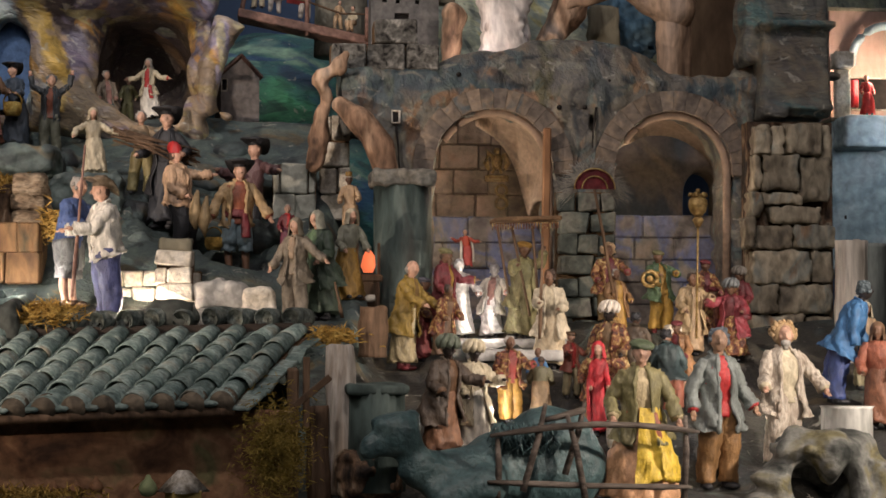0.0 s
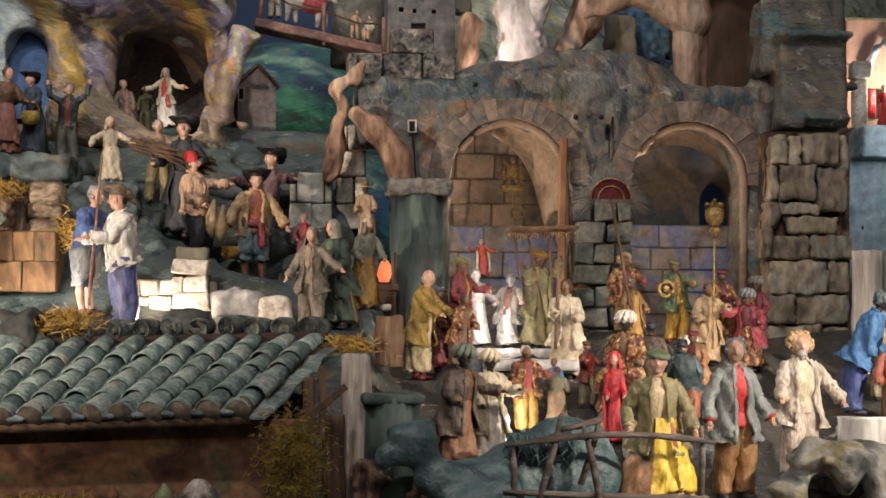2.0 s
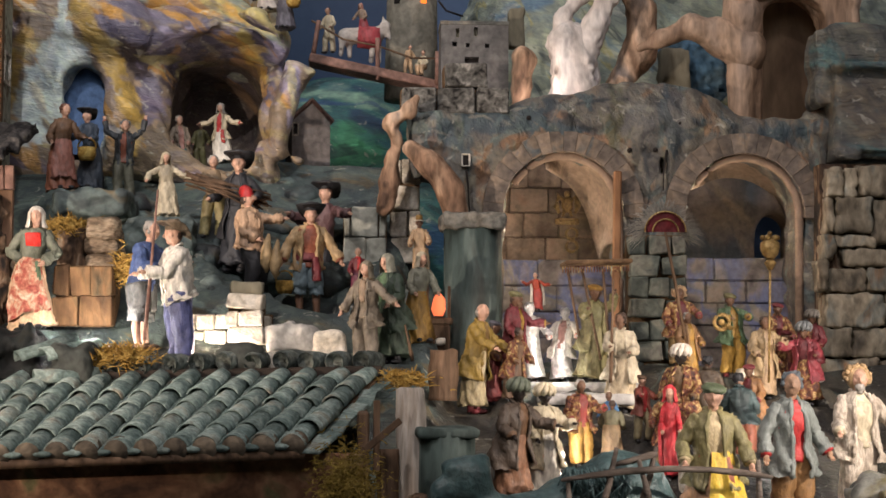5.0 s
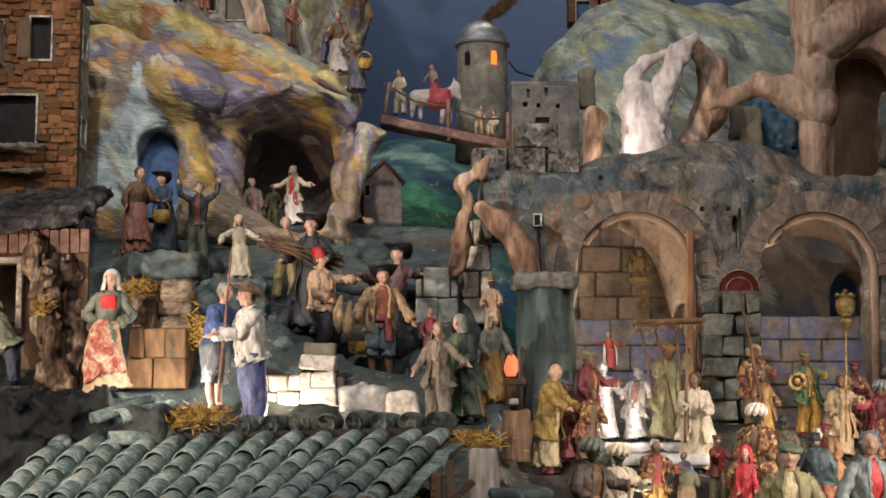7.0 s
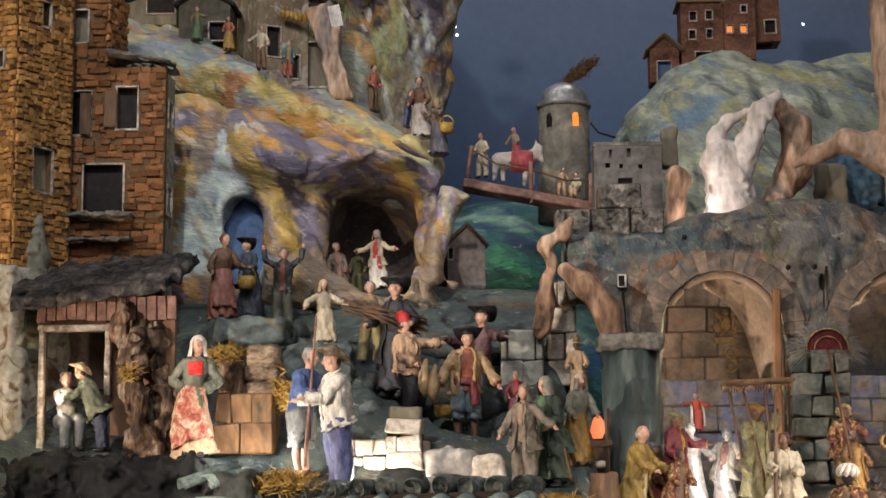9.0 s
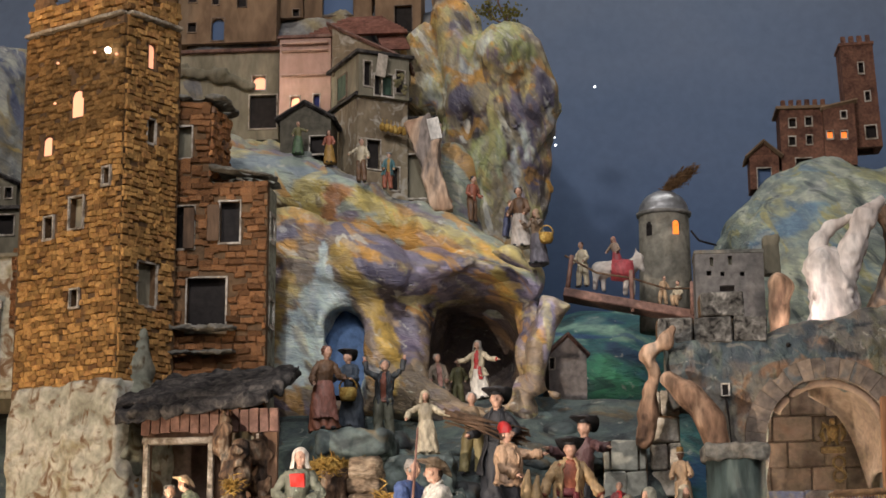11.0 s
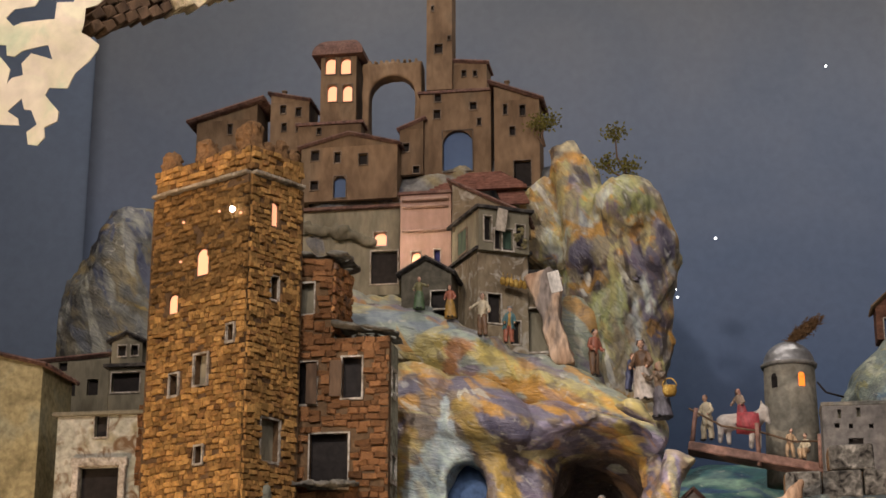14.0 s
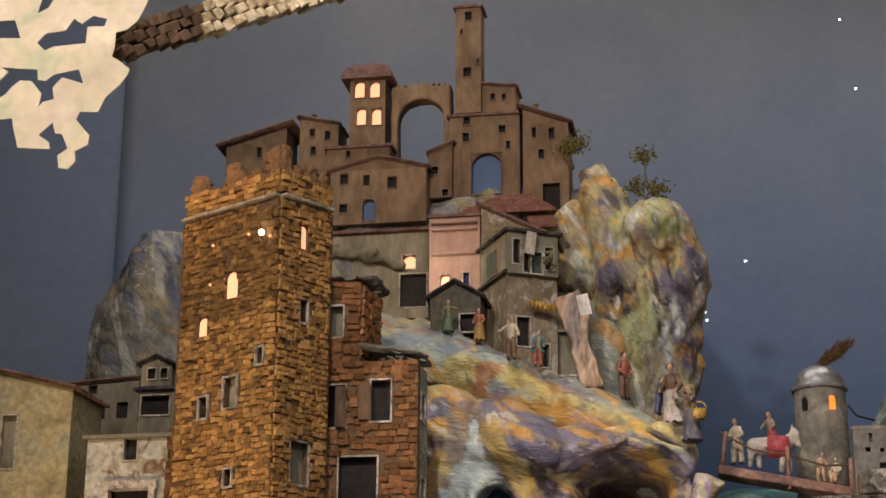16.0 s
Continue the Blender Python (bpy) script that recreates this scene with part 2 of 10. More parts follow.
# ---- materials ----
def ramp(nt, fac, cols):
    r = nt.nodes.new("ShaderNodeValToRGB")
    e = r.color_ramp.elements
    while len(e) < len(cols):
        e.new(0.5)
    for i, c in enumerate(cols):
        c = c if len(c) == 2 else (0.22 + 0.56 * i / max(1, len(cols) - 1), c)
        e[i].position, e[i].color = c[0], (*c[1], 1)
    nt.links.new(fac, r.inputs[0])
    return r.outputs[0]


def noise_tex(nt, vec, scale, detail=4, distort=0.0, stretch=None):
    n = nt.nodes.new("ShaderNodeTexNoise")
    n.inputs["Scale"].default_value, n.inputs["Detail"].default_value, n.inputs["Distortion"].default_value = scale, detail, distort
    if stretch:
        m = nt.nodes.new("ShaderNodeMapping")
        m.inputs["Scale"].default_value = stretch
        nt.links.new(vec, m.inputs[0])
        vec = m.outputs[0]
    nt.links.new(vec, n.inputs["Vector"])
    return n.outputs[0]


MATS = {}


def paint(name, cols, scale=8, distort=0.6, rough_=0.75, bump=0.4, fine=60, stretch=None, metal=0.0, vary=0.0, contrast=0.35, grime=None, relief=0.004, stroke=None, sky=None):
    """A painted or natural surface: broad patches of the given colours, fine grain, relief. vary: change from piece to piece."""
    if name in MATS:
        return MATS[name]
    m = MATS[name] = bpy.data.materials.new(name)
    m.use_nodes = True
    nt = m.node_tree
    b = nt.nodes["Principled BSDF"]
    tc = nt.nodes.new("ShaderNodeTexCoord").outputs["Object"]
    if vary:
        info = nt.nodes.new("ShaderNodeObjectInfo")
        off = nt.nodes.new("ShaderNodeVectorMath")
        off.operation = "ADD"
        mul = nt.nodes.new("ShaderNodeVectorMath")
        mul.operation = "SCALE"
        mul.inputs[0].default_value = (13.7, 7.1, 5.3)
        nt.links.new(info.outputs["Random"], mul.inputs["Scale"])
        nt.links.new(tc, off.inputs[0])
        nt.links.new(mul.outputs[0], off.inputs[1])
        tc = off.outputs[0]
    broad = noise_tex(nt, tc, scale, 5, distort, stretch)
    small = noise_tex(nt, tc, fine, 5, 0.3, stretch)
    if stroke:
        # brush strokes: (share, size, slant in degrees)
        mp = nt.nodes.new("ShaderNodeMapping")
        mp.vector_type = "TEXTURE"
        mp.inputs["Rotation"].default_value = (0.1, radians(stroke[2]), 0.1)
        mp.inputs["Scale"].default_value = (3.0, 1.4, 0.9)
        nt.links.new(tc, mp.inputs[0])
        br = nt.nodes.new("ShaderNodeMix")
        br.inputs[0].default_value = stroke[0]
        nt.links.new(broad, br.inputs[2])
        nt.links.new(noise_tex(nt, mp.outputs[0], stroke[1], 4, 0.8), br.inputs[3])
        broad = br.outputs[0]
    col = ramp(nt, broad, cols)
    if sky:
        sep = nt.nodes.new("ShaderNodeSeparateXYZ")
        nt.links.new(tc, sep.inputs[0])
        mr = nt.nodes.new("ShaderNodeMapRange")
        mr.inputs[1].default_value, mr.inputs[2].default_value = sky[0], sky[1]
        nt.links.new(sep.outputs[2], mr.inputs[0])
        mx = nt.nodes.new("ShaderNodeMix")
        mx.data_type = "RGBA"
        nt.links.new(mr.outputs[0], mx.inputs[0])
        nt.links.new(col, mx.inputs[6])
        nt.links.new(ramp(nt, broad, sky[2]), mx.inputs[7])
        col = mx.outputs[2]
    mix = nt.nodes.new("ShaderNodeMix")
    mix.data_type, mix.blend_type = "RGBA", "MULTIPLY"
    mix.inputs[0].default_value = 1
    nt.links.new(col, mix.inputs[6])
    lo, hi = 1 - contrast, 1 + contrast * 0.6
    nt.links.new(ramp(nt, small, [(0.3, (lo, lo, lo)), (0.7, (hi, hi, hi))]), mix.inputs[7])
    out = mix.outputs[2]
    if grime:
        g = nt.nodes.new("ShaderNodeMix")
        g.data_type = "RGBA"
        nt.links.new(ramp(nt, noise_tex(nt, tc, scale * 2.3, 6, 1.2), [(0.52, (0, 0, 0)), (0.66, (1, 1, 1))]), g.inputs[0])
        nt.links.new(out, g.inputs[6])
        g.inputs[7].default_value = (*grime, 1)
        out = g.outputs[2]
    if vary:
        hsv = nt.nodes.new("ShaderNodeHueSaturation")
        mr = nt.nodes.new("ShaderNodeMapRange")
        mr.inputs[3].default_value, mr.inputs[4].default_value = 1 - vary, 1 + vary
        nt.links.new(info.outputs["Random"], mr.inputs[0])
        nt.links.new(mr.outputs[0], hsv.inputs["Value"])
        nt.links.new(out, hsv.inputs["Color"])
        out = hsv.outputs[0]
    nt.links.new(out, b.inputs["Base Color"])
    b.inputs["Roughness"].default_value, b.inputs["Metallic"].default_value = rough_, metal
    b.inputs["Specular IOR Level"].default_value = 0.5 if rough_ < 0.72 else 0.22
    if bump:
        add = nt.nodes.new("ShaderNodeMath")
        add.operation = "ADD"
        nt.links.new(broad, add.inputs[0])
        nt.links.new(small, add.inputs[1])
        bp = nt.nodes.new("ShaderNodeBump")
        bp.inputs["Strength"].default_value, bp.inputs["Distance"].default_value = bump, relief
        nt.links.new(add.outputs[0], bp.inputs["Height"])
        nt.links.new(bp.outputs[0], b.inputs["Normal"])
    return m


def cloth(r, g, b, rough_=0.56, metal=0.0):
    c = (r, g, b)
    d = tuple(v * 0.42 for v in c)
    l = tuple(min(0.9, v * 1.4 + 0.015) for v in c)
    return paint("cloth_%d_%d_%d%s" % (r * 100, g * 100, b * 100, "_shiny" if metal else ""), [(0.26, d), (0.46, c), (0.72, l)], 17, 0.6, rough_, 0.8, 120, (1, 1, 0.6), metal=metal, contrast=0.34, relief=0.004)


def glow(name, colour, power):
    if name in MATS:
        return MATS[name]
    m = MATS[name] = bpy.data.materials.new(name)
    m.use_nodes = True
    b = m.node_tree.nodes["Principled BSDF"]
    b.inputs["Base Color"].default_value = (*colour, 1)
    b.inputs["Emission Color"].default_value, b.inputs["Emission Strength"].default_value = (*colour, 1), power
    return m


# near-black colour for the shade inside openings, holes and cracks; also a pipe
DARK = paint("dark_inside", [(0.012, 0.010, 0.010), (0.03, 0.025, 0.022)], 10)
SKY = paint("painted_sky", [(0.08, 0.135, 0.25), (0.10, 0.155, 0.275), (0.125, 0.175, 0.295)], 0.9, 0.8, 0.9, 0.15, 30, contrast=0.06, sky=(2.6, 4.3, [(0.10, 0.12, 0.15), (0.13, 0.145, 0.165), (0.16, 0.17, 0.185)]))
def brushed(nt, tc, base, layers, scale):
    """Colour and height of brush work: a base of broad patches, then layers of strokes (colour, size, slant in degrees, from, to)."""
    out = ramp(nt, noise_tex(nt, tc, scale, 3, 0.5), [(0.36 + 0.28 * k / max(1, len(base) - 1), c) for k, c in enumerate(base)])
    height = noise_tex(nt, tc, 45, 5, 0.4)
    for k, (col, size, slant, lo, hi) in enumerate(layers):
        mp = nt.nodes.new("ShaderNodeMapping")
        mp.vector_type = "TEXTURE"
        mp.inputs["Location"].default_value = (3.1 * k, 1.7 * k, 2.3 * k)
        mp.inputs["Rotation"].default_value = (0.1, radians(slant), 0.1)
        mp.inputs["Scale"].default_value = (3.0, 1.4, 0.85)
        nt.links.new(tc, mp.inputs[0])
        n = noise_tex(nt, mp.outputs[0], size * 1.5, 7, 0.5)
        mask = ramp(nt, n, [(lo - 0.03, (0, 0, 0)), (hi + 0.03, (1, 1, 1))])
        mx = nt.nodes.new("ShaderNodeMix")
        mx.data_type = "RGBA"
        nt.links.new(mask, mx.inputs[0])
        nt.links.new(out, mx.inputs[6])
        mx.inputs[7].default_value = (*col, 1)
        out = mx.outputs[2]
        add = nt.nodes.new("ShaderNodeMath")
        add.operation = "MULTIPLY_ADD"
        add.inputs[1].default_value = 0.6
        nt.links.new(n, add.inputs[0])
        nt.links.new(height, add.inputs[2])
        height = add.outputs[0]
    return out, height


def strokes(name, base, layers, scale=4, rough_=0.42, bump=0.8, relief=0.006):
    """Painted papier mache."""
    m = MATS[name] = bpy.data.materials.new(name)
    m.use_nodes = True
    nt = m.node_tree
    b = nt.nodes["Principled BSDF"]
    tc = nt.nodes.new("ShaderNodeTexCoord").outputs["Object"]
    out, height = brushed(nt, tc, base, layers, scale)
    fin = nt.nodes.new("ShaderNodeMix")
    fin.data_type, fin.blend_type = "RGBA", "MULTIPLY"
    fin.inputs[0].default_value = 1
    nt.links.new(out, fin.inputs[6])
    nt.links.new(ramp(nt, noise_tex(nt, tc, 70, 6, 0.5), [(0.32, (0.74, 0.74, 0.74)), (0.66, (1.14, 1.14, 1.14))]), fin.inputs[7])
    nt.links.new(fin.outputs[2], b.inputs["Base Color"])
    b.inputs["Roughness"].default_value = rough_
    bp = nt.nodes.new("ShaderNodeBump")
    bp.inputs["Strength"].default_value, bp.inputs["Distance"].default_value = bump, relief
    nt.links.new(height, bp.inputs["Height"])
    nt.links.new(bp.outputs[0], b.inputs["Normal"])
    return m


def daubed(name, slant=30, rough_=0.45, bump=0.9, relief=0.006, over=(), long=2.6):
    """Brushed paint on papier mache: the colour laid on the mesh, broken by fine strokes, with ridges of thick paint."""
    m = MATS[name] = bpy.data.materials.new(name)
    m.use_nodes = True
    nt = m.node_tree
    b = nt.nodes["Principled BSDF"]
    tc = nt.nodes.new("ShaderNodeTexCoord").outputs["Object"]
    at = nt.nodes.new("ShaderNodeAttribute")
    at.attribute_name = "daub"
    out, height = at.outputs["Color"], None
    for k, (colour, size, turn, lo) in enumerate(over):
        mp = nt.nodes.new("ShaderNodeMapping")
        mp.vector_type = "TEXTURE"
        mp.inputs["Location"].default_value = (5.3 * k, 2.9 * k, 4.1 * k)
        mp.inputs["Rotation"].default_value = (0.1, radians(slant + turn), 0.1)
        mp.inputs["Scale"].default_value = (long, 1.2, 0.85)
        nt.links.new(tc, mp.inputs[0])
        mx = nt.nodes.new("ShaderNodeMix")
        mx.data_type = "RGBA"
        mul = nt.nodes.new("ShaderNodeMath")
        mul.operation = "MULTIPLY"
        nt.links.new(ramp(nt, noise_tex(nt, mp.outputs[0], size, 6, 0.8), [(lo, (0, 0, 0)), (lo + 0.05, (0.78, 0.78, 0.78))]), mul.inputs[0])
        nt.links.new(at.outputs["Alpha"], mul.inputs[1])
        nt.links.new(mul.outputs[0], mx.inputs[0])
        nt.links.new(out, mx.inputs[6])
        mx.inputs[7].default_value = (*colour, 1)
        out = mx.outputs[2]
    for k, (size, turn, lo, hi) in enumerate(((6, 0, 0.82, 1.16), (22, 25, 0.78, 1.16), (80, -20, 0.84, 1.10))):
        mp = nt.nodes.new("ShaderNodeMapping")
        mp.vector_type = "TEXTURE"
        mp.inputs["Location"].default_value = (3.1 * k, 1.7 * k, 2.3 * k)
        mp.inputs["Rotation"].default_value = (0.1, radians(slant + turn), 0.1)
        mp.inputs["Scale"].default_value = (long * 0.92, 1.2, 0.8)
        nt.links.new(tc, mp.inputs[0])
        n = noise_tex(nt, mp.outputs[0], size, 5, 0.9)
        mx = nt.nodes.new("ShaderNodeMix")
        mx.data_type, mx.blend_type = "RGBA", "MULTIPLY"
        mx.inputs[0].default_value = 1
        nt.links.new(out, mx.inputs[6])
        nt.links.new(ramp(nt, n, [(0.38, (lo * 0.98, lo, lo * 1.06)), (0.62, (hi, hi, hi * 0.95))]), mx.inputs[7])
        out = mx.outputs[2]
        if height:
            add = nt.nodes.new("ShaderNodeMath")
            add.operation = "ADD"
            nt.links.new(n, add.inputs[0])
            nt.links.new(height, add.inputs[1])
            height = add.outputs[0]
        else:
            height = n
    fl = nt.nodes.new("ShaderNodeMix")
    fl.data_type = "RGBA"
    nt.links.new(ramp(nt, noise_tex(nt, tc, 34, 6, 1.0), [(0.64, (0, 0, 0)), (0.72, (0.55, 0.55, 0.55))]), fl.inputs[0])
    nt.links.new(out, fl.inputs[6])
    fl.inputs[7].default_value = (0.52, 0.50, 0.42, 1)
    nt.links.new(fl.outputs[2], b.inputs["Base Color"])
    b.inputs["Roughness"].default_value = rough_
    bp = nt.nodes.new("ShaderNodeBump")
    bp.inputs["Strength"].default_value, bp.inputs["Distance"].default_value = bump, relief
    nt.links.new(height, bp.inputs["Height"])
    nt.links.new(bp.outputs[0], b.inputs["Normal"])
    return m


ROCK = daubed("painted_rock", 28, over=(((0.19, 0.15, 0.22), 9, 0, 0.57), ((0.48, 0.25, 0.055), 12, 25, 0.575), ((0.50, 0.43, 0.20), 12, -15, 0.575), ((0.07, 0.05, 0.055), 16, 10, 0.61), ((0.58, 0.55, 0.46), 24, 5, 0.63)))
CLIFF = daubed("painted_cliff", 72, over=(((0.20, 0.15, 0.22), 10, 0, 0.565), ((0.52, 0.28, 0.05), 13, -30, 0.57), ((0.50, 0.45, 0.20), 11, 15, 0.57), ((0.05, 0.04, 0.045), 12, 5, 0.585), ((0.62, 0.60, 0.52), 18, -10, 0.61)))
SHADEROCK = strokes("grey_cliff", [(0.12, 0.125, 0.13), (0.20, 0.20, 0.19), (0.27, 0.24, 0.15)], [((0.26, 0.27, 0.28), 10, 65, 0.56, 0.64), ((0.22, 0.18, 0.09), 9, 50, 0.56, 0.64), ((0.05, 0.06, 0.08), 9, 75, 0.54, 0.62)], 8, 0.7)
FARROCK = daubed("far_cliff", 60, 0.65, over=(((0.06, 0.08, 0.16), 9, 0, 0.57), ((0.36, 0.26, 0.09), 11, -30, 0.58), ((0.34, 0.34, 0.30), 11, 10, 0.58), ((0.03, 0.03, 0.035), 10, 5, 0.565)))
HILL = daubed("green_hill", 14, 0.6, over=(((0.22, 0.36, 0.26), 8, 0, 0.58), ((0.03, 0.08, 0.20), 8, 10, 0.57), ((0.02, 0.05, 0.055), 12, -20, 0.59)))
FARHILL = daubed("far_hill", 35, 0.65, over=(((0.14, 0.22, 0.29), 9, 0, 0.57), ((0.44, 0.46, 0.38), 10, -15, 0.58), ((0.33, 0.31, 0.14), 12, 20, 0.58), ((0.08, 0.10, 0.10), 14, 10, 0.59)))
GROUND = strokes("ground_paint", [(0.035, 0.045, 0.045), (0.075, 0.10, 0.096), (0.12, 0.155, 0.14)], [((0.20, 0.26, 0.23), 9, 15, 0.58, 0.66), ((0.16, 0.12, 0.06), 10, 30, 0.57, 0.65), ((0.02, 0.022, 0.025), 8, -20, 0.55, 0.64)], 8, 0.7)
LAND = daubed("crib_ground", 15, 0.75, over=(((0.17, 0.22, 0.195), 9, 0, 0.60), ((0.13, 0.095, 0.05), 11, 20, 0.58), ((0.02, 0.022, 0.024), 9, -30, 0.57)), long=1.5)
PLASTER = daubed("ruin_plaster", 80, 0.6, over=(((0.05, 0.075, 0.09), 9, 0, 0.57), ((0.25, 0.15, 0.085), 12, 10, 0.59), ((0.27, 0.25, 0.20), 14, -60, 0.60), ((0.028, 0.03, 0.034), 13, 5, 0.585), ((0.13, 0.17, 0.16), 12, 70, 0.60)), long=1.35)
CRAG = paint("dark_crag", [(0.34, (0.02, 0.016, 0.014)), (0.44, (0.07, 0.045, 0.03)), (0.54, (0.16, 0.10, 0.06)), (0.62, (0.30, 0.24, 0.17)), (0.70, (0.09, 0.085, 0.075))], 26, 0.9, 0.8, 1.0, 110, (1, 1, 0.5), contrast=0.6)
CORK = paint("cork_wood", [(0.36, (0.10, 0.06, 0.04)), (0.44, (0.27, 0.165, 0.105)), (0.52, (0.42, 0.28, 0.185)), (0.58, (0.52, 0.37, 0.26)), (0.65, (0.23, 0.19, 0.165))], 10, 0.7, 0.75, 1.0, 60, (1, 1, 0.35), contrast=0.6)
BARK = paint("pale_bark", [(0.28, (0.40, 0.33, 0.29)), (0.48, (0.66, 0.60, 0.55)), (0.60, (0.74, 0.70, 0.66)), (0.74, (0.38, 0.33, 0.32))], 11, 0.8, 0.7, 0.9, 50, (1, 1, 0.4))
STONE = paint("grey_stone", [(0.28, (0.07, 0.075, 0.07)), (0.45, (0.15, 0.15, 0.135)), (0.57, (0.24, 0.22, 0.18)), (0.70, (0.17, 0.12, 0.085))], 12, 0.7, 0.8, 0.9, 70, vary=0.25, contrast=0.5)
BRICK = paint("tower_brick", [(0.28, (0.17, 0.085, 0.035)), (0.42, (0.31, 0.165, 0.055)), (0.56, (0.42, 0.245, 0.08)), (0.72, (0.27, 0.145, 0.06))], 9, 0.5, 0.8, 0.9, 120, vary=0.45, contrast=0.35)
REDBRICK = paint("house_brick", [(0.30, (0.11, 0.05, 0.028)), (0.42, (0.29, 0.13, 0.055)), (0.54, (0.45, 0.215, 0.08)), (0.66, (0.24, 0.15, 0.10))], 12, 0.5, 0.8, 0.9, 120, vary=0.42, contrast=0.5)
MORTAR = paint("mortar", [(0.10, 0.062, 0.034), (0.17, 0.105, 0.055)], 30, 0.5, 0.95, 0.6, 120)
STUCCO = paint("stucco", [(0.28, (0.22, 0.22, 0.17)), (0.45, (0.38, 0.38, 0.31)), (0.56, (0.48, 0.47, 0.40)), (0.70, (0.30, 0.27, 0.17))], 10, 0.8, 0.9, 0.9, 60, grime=(0.16, 0.10, 0.055))
OCHRE = paint("ochre_wall", [(0.30, (0.20, 0.17, 0.09)), (0.5, (0.36, 0.31, 0.17)), (0.7, (0.28, 0.27, 0.18))], 9, 0.8, 0.9, 0.6, 60)
TOWNWALL = paint("town_wall", [(0.30, (0.11, 0.072, 0.045)), (0.46, (0.17, 0.115, 0.07)), (0.58, (0.22, 0.15, 0.092)), (0.70, (0.175, 0.13, 0.085))], 9, 0.7, 0.9, 0.6, 60, (1, 1, 0.4), vary=0.18, contrast=0.2)
TOWNFRAME = paint("town_frame", [(0.10, 0.075, 0.055), (0.22, 0.17, 0.125)], 40, vary=0.3)
GREYWALL = paint("grey_house", [(0.28, (0.125, 0.115, 0.08)), (0.5, (0.20, 0.185, 0.135)), (0.7, (0.27, 0.245, 0.175))], 9, 0.8, 0.9, 0.6, 70, (1, 1, 0.35), vary=0.15, contrast=0.22)
PINK = paint("pink_house", [(0.30, (0.30, 0.20, 0.16)), (0.55, (0.42, 0.29, 0.24)), (0.7, (0.36, 0.26, 0.22))], 8, 0.6, 0.9, 0.4, 60, (1, 1, 0.5), contrast=0.14)
ROOF = paint("town_roof", [(0.28, (0.07, 0.045, 0.04)), (0.5, (0.15, 0.085, 0.07)), (0.7, (0.20, 0.13, 0.10))], 25, 0.6, 0.9, 0.8, 120, (1, 1, 1), vary=0.2)
TILE = paint("old_tile", [(0.28, (0.065, 0.095, 0.09)), (0.46, (0.14, 0.19, 0.175)), (0.58, (0.235, 0.29, 0.265)), (0.72, (0.21, 0.195, 0.15))], 16, 0.7, 0.85, 0.7, 110, vary=0.22, contrast=0.45)
WOOD = paint("old_wood", [(0.28, (0.045, 0.028, 0.018)), (0.5, (0.12, 0.075, 0.045)), (0.7, (0.19, 0.12, 0.075))], 18, 0.8, 0.75, 0.8, 90, (1, 1, 0.25), vary=0.2)
REDWOOD = paint("red_wood", [(0.28, (0.11, 0.05, 0.035)), (0.5, (0.22, 0.12, 0.09)), (0.7, (0.30, 0.17, 0.13))], 18, 0.8, 0.7, 0.6, 90)
STRAW = paint("straw", [(0.28, (0.13, 0.075, 0.015)), (0.5, (0.33, 0.20, 0.045)), (0.7, (0.46, 0.33, 0.10))], 60, 0.6, 0.9, 0.4, 200, vary=0.2)
THATCH = paint("thatch", [(0.34, (0.018, 0.017, 0.018)), (0.5, (0.05, 0.047, 0.046)), (0.66, (0.11, 0.10, 0.09))], 40, 0.8, 0.9, 0.8, 160)
FRAME = paint("pale_frame", [(0.35, (0.20, 0.165, 0.125)), (0.5, (0.40, 0.36, 0.30)), (0.66, (0.56, 0.52, 0.46))], 40, 0.6, 0.8, 0.5, 160)
LIMESTONE = paint("pale_stone", [(0.28, (0.36, 0.31, 0.23)), (0.5, (0.56, 0.51, 0.42)), (0.7, (0.68, 0.65, 0.58))], 20, 0.6, 0.85, 0.8, 100, vary=0.15)
BLUESTONE = paint("blue_wall_paint", [(0.30, (0.10, 0.09, 0.085)), (0.44, (0.24, 0.21, 0.19)), (0.54, (0.16, 0.18, 0.30)), (0.60, (0.27, 0.25, 0.225)), (0.72, (0.31, 0.25, 0.19))], 9, 0.7, 0.8, 0.5, 60)
SILVER = paint("silver", [(0.3, (0.55, 0.55, 0.56)), (0.7, (0.80, 0.80, 0.80))], 30, 0.4, 0.3, 0.3, 120, metal=1.0)
LEAFCARD = paint("leaf_card", [(0.3, (0.48, 0.52, 0.36)), (0.44, (0.64, 0.58, 0.42)), (0.56, (0.66, 0.58, 0.46)), (0.7, (0.72, 0.68, 0.50))], 12, 0.6, 0.8, 0.2, 40, contrast=0.12)
LIT = glow("lit_window", (1.0, 0.46, 0.25), 0.72)
ORANGE = glow("orange_window", (1.0, 0.24, 0.03), 0.8)
BULB = glow("bulb", (1.0, 0.97, 0.90), 14)
OLDGOLD = paint("old_gold", [(0.3, (0.14, 0.08, 0.025)), (0.5, (0.34, 0.22, 0.075)), (0.7, (0.55, 0.39, 0.15))], 60, 0.6, 0.40, 0.6, 160, metal=0.45)
TRUNK = paint("bare_trunk", [(0.32, (0.17, 0.105, 0.07)), (0.46, (0.36, 0.235, 0.15)), (0.56, (0.52, 0.36, 0.245)), (0.68, (0.38, 0.28, 0.21))], 9, 0.8, 0.65, 1.0, 70, (1, 1, 0.22), contrast=0.45)
STARLIGHT = glow("star_bulb", (1.0, 1.0, 1.0), 4)

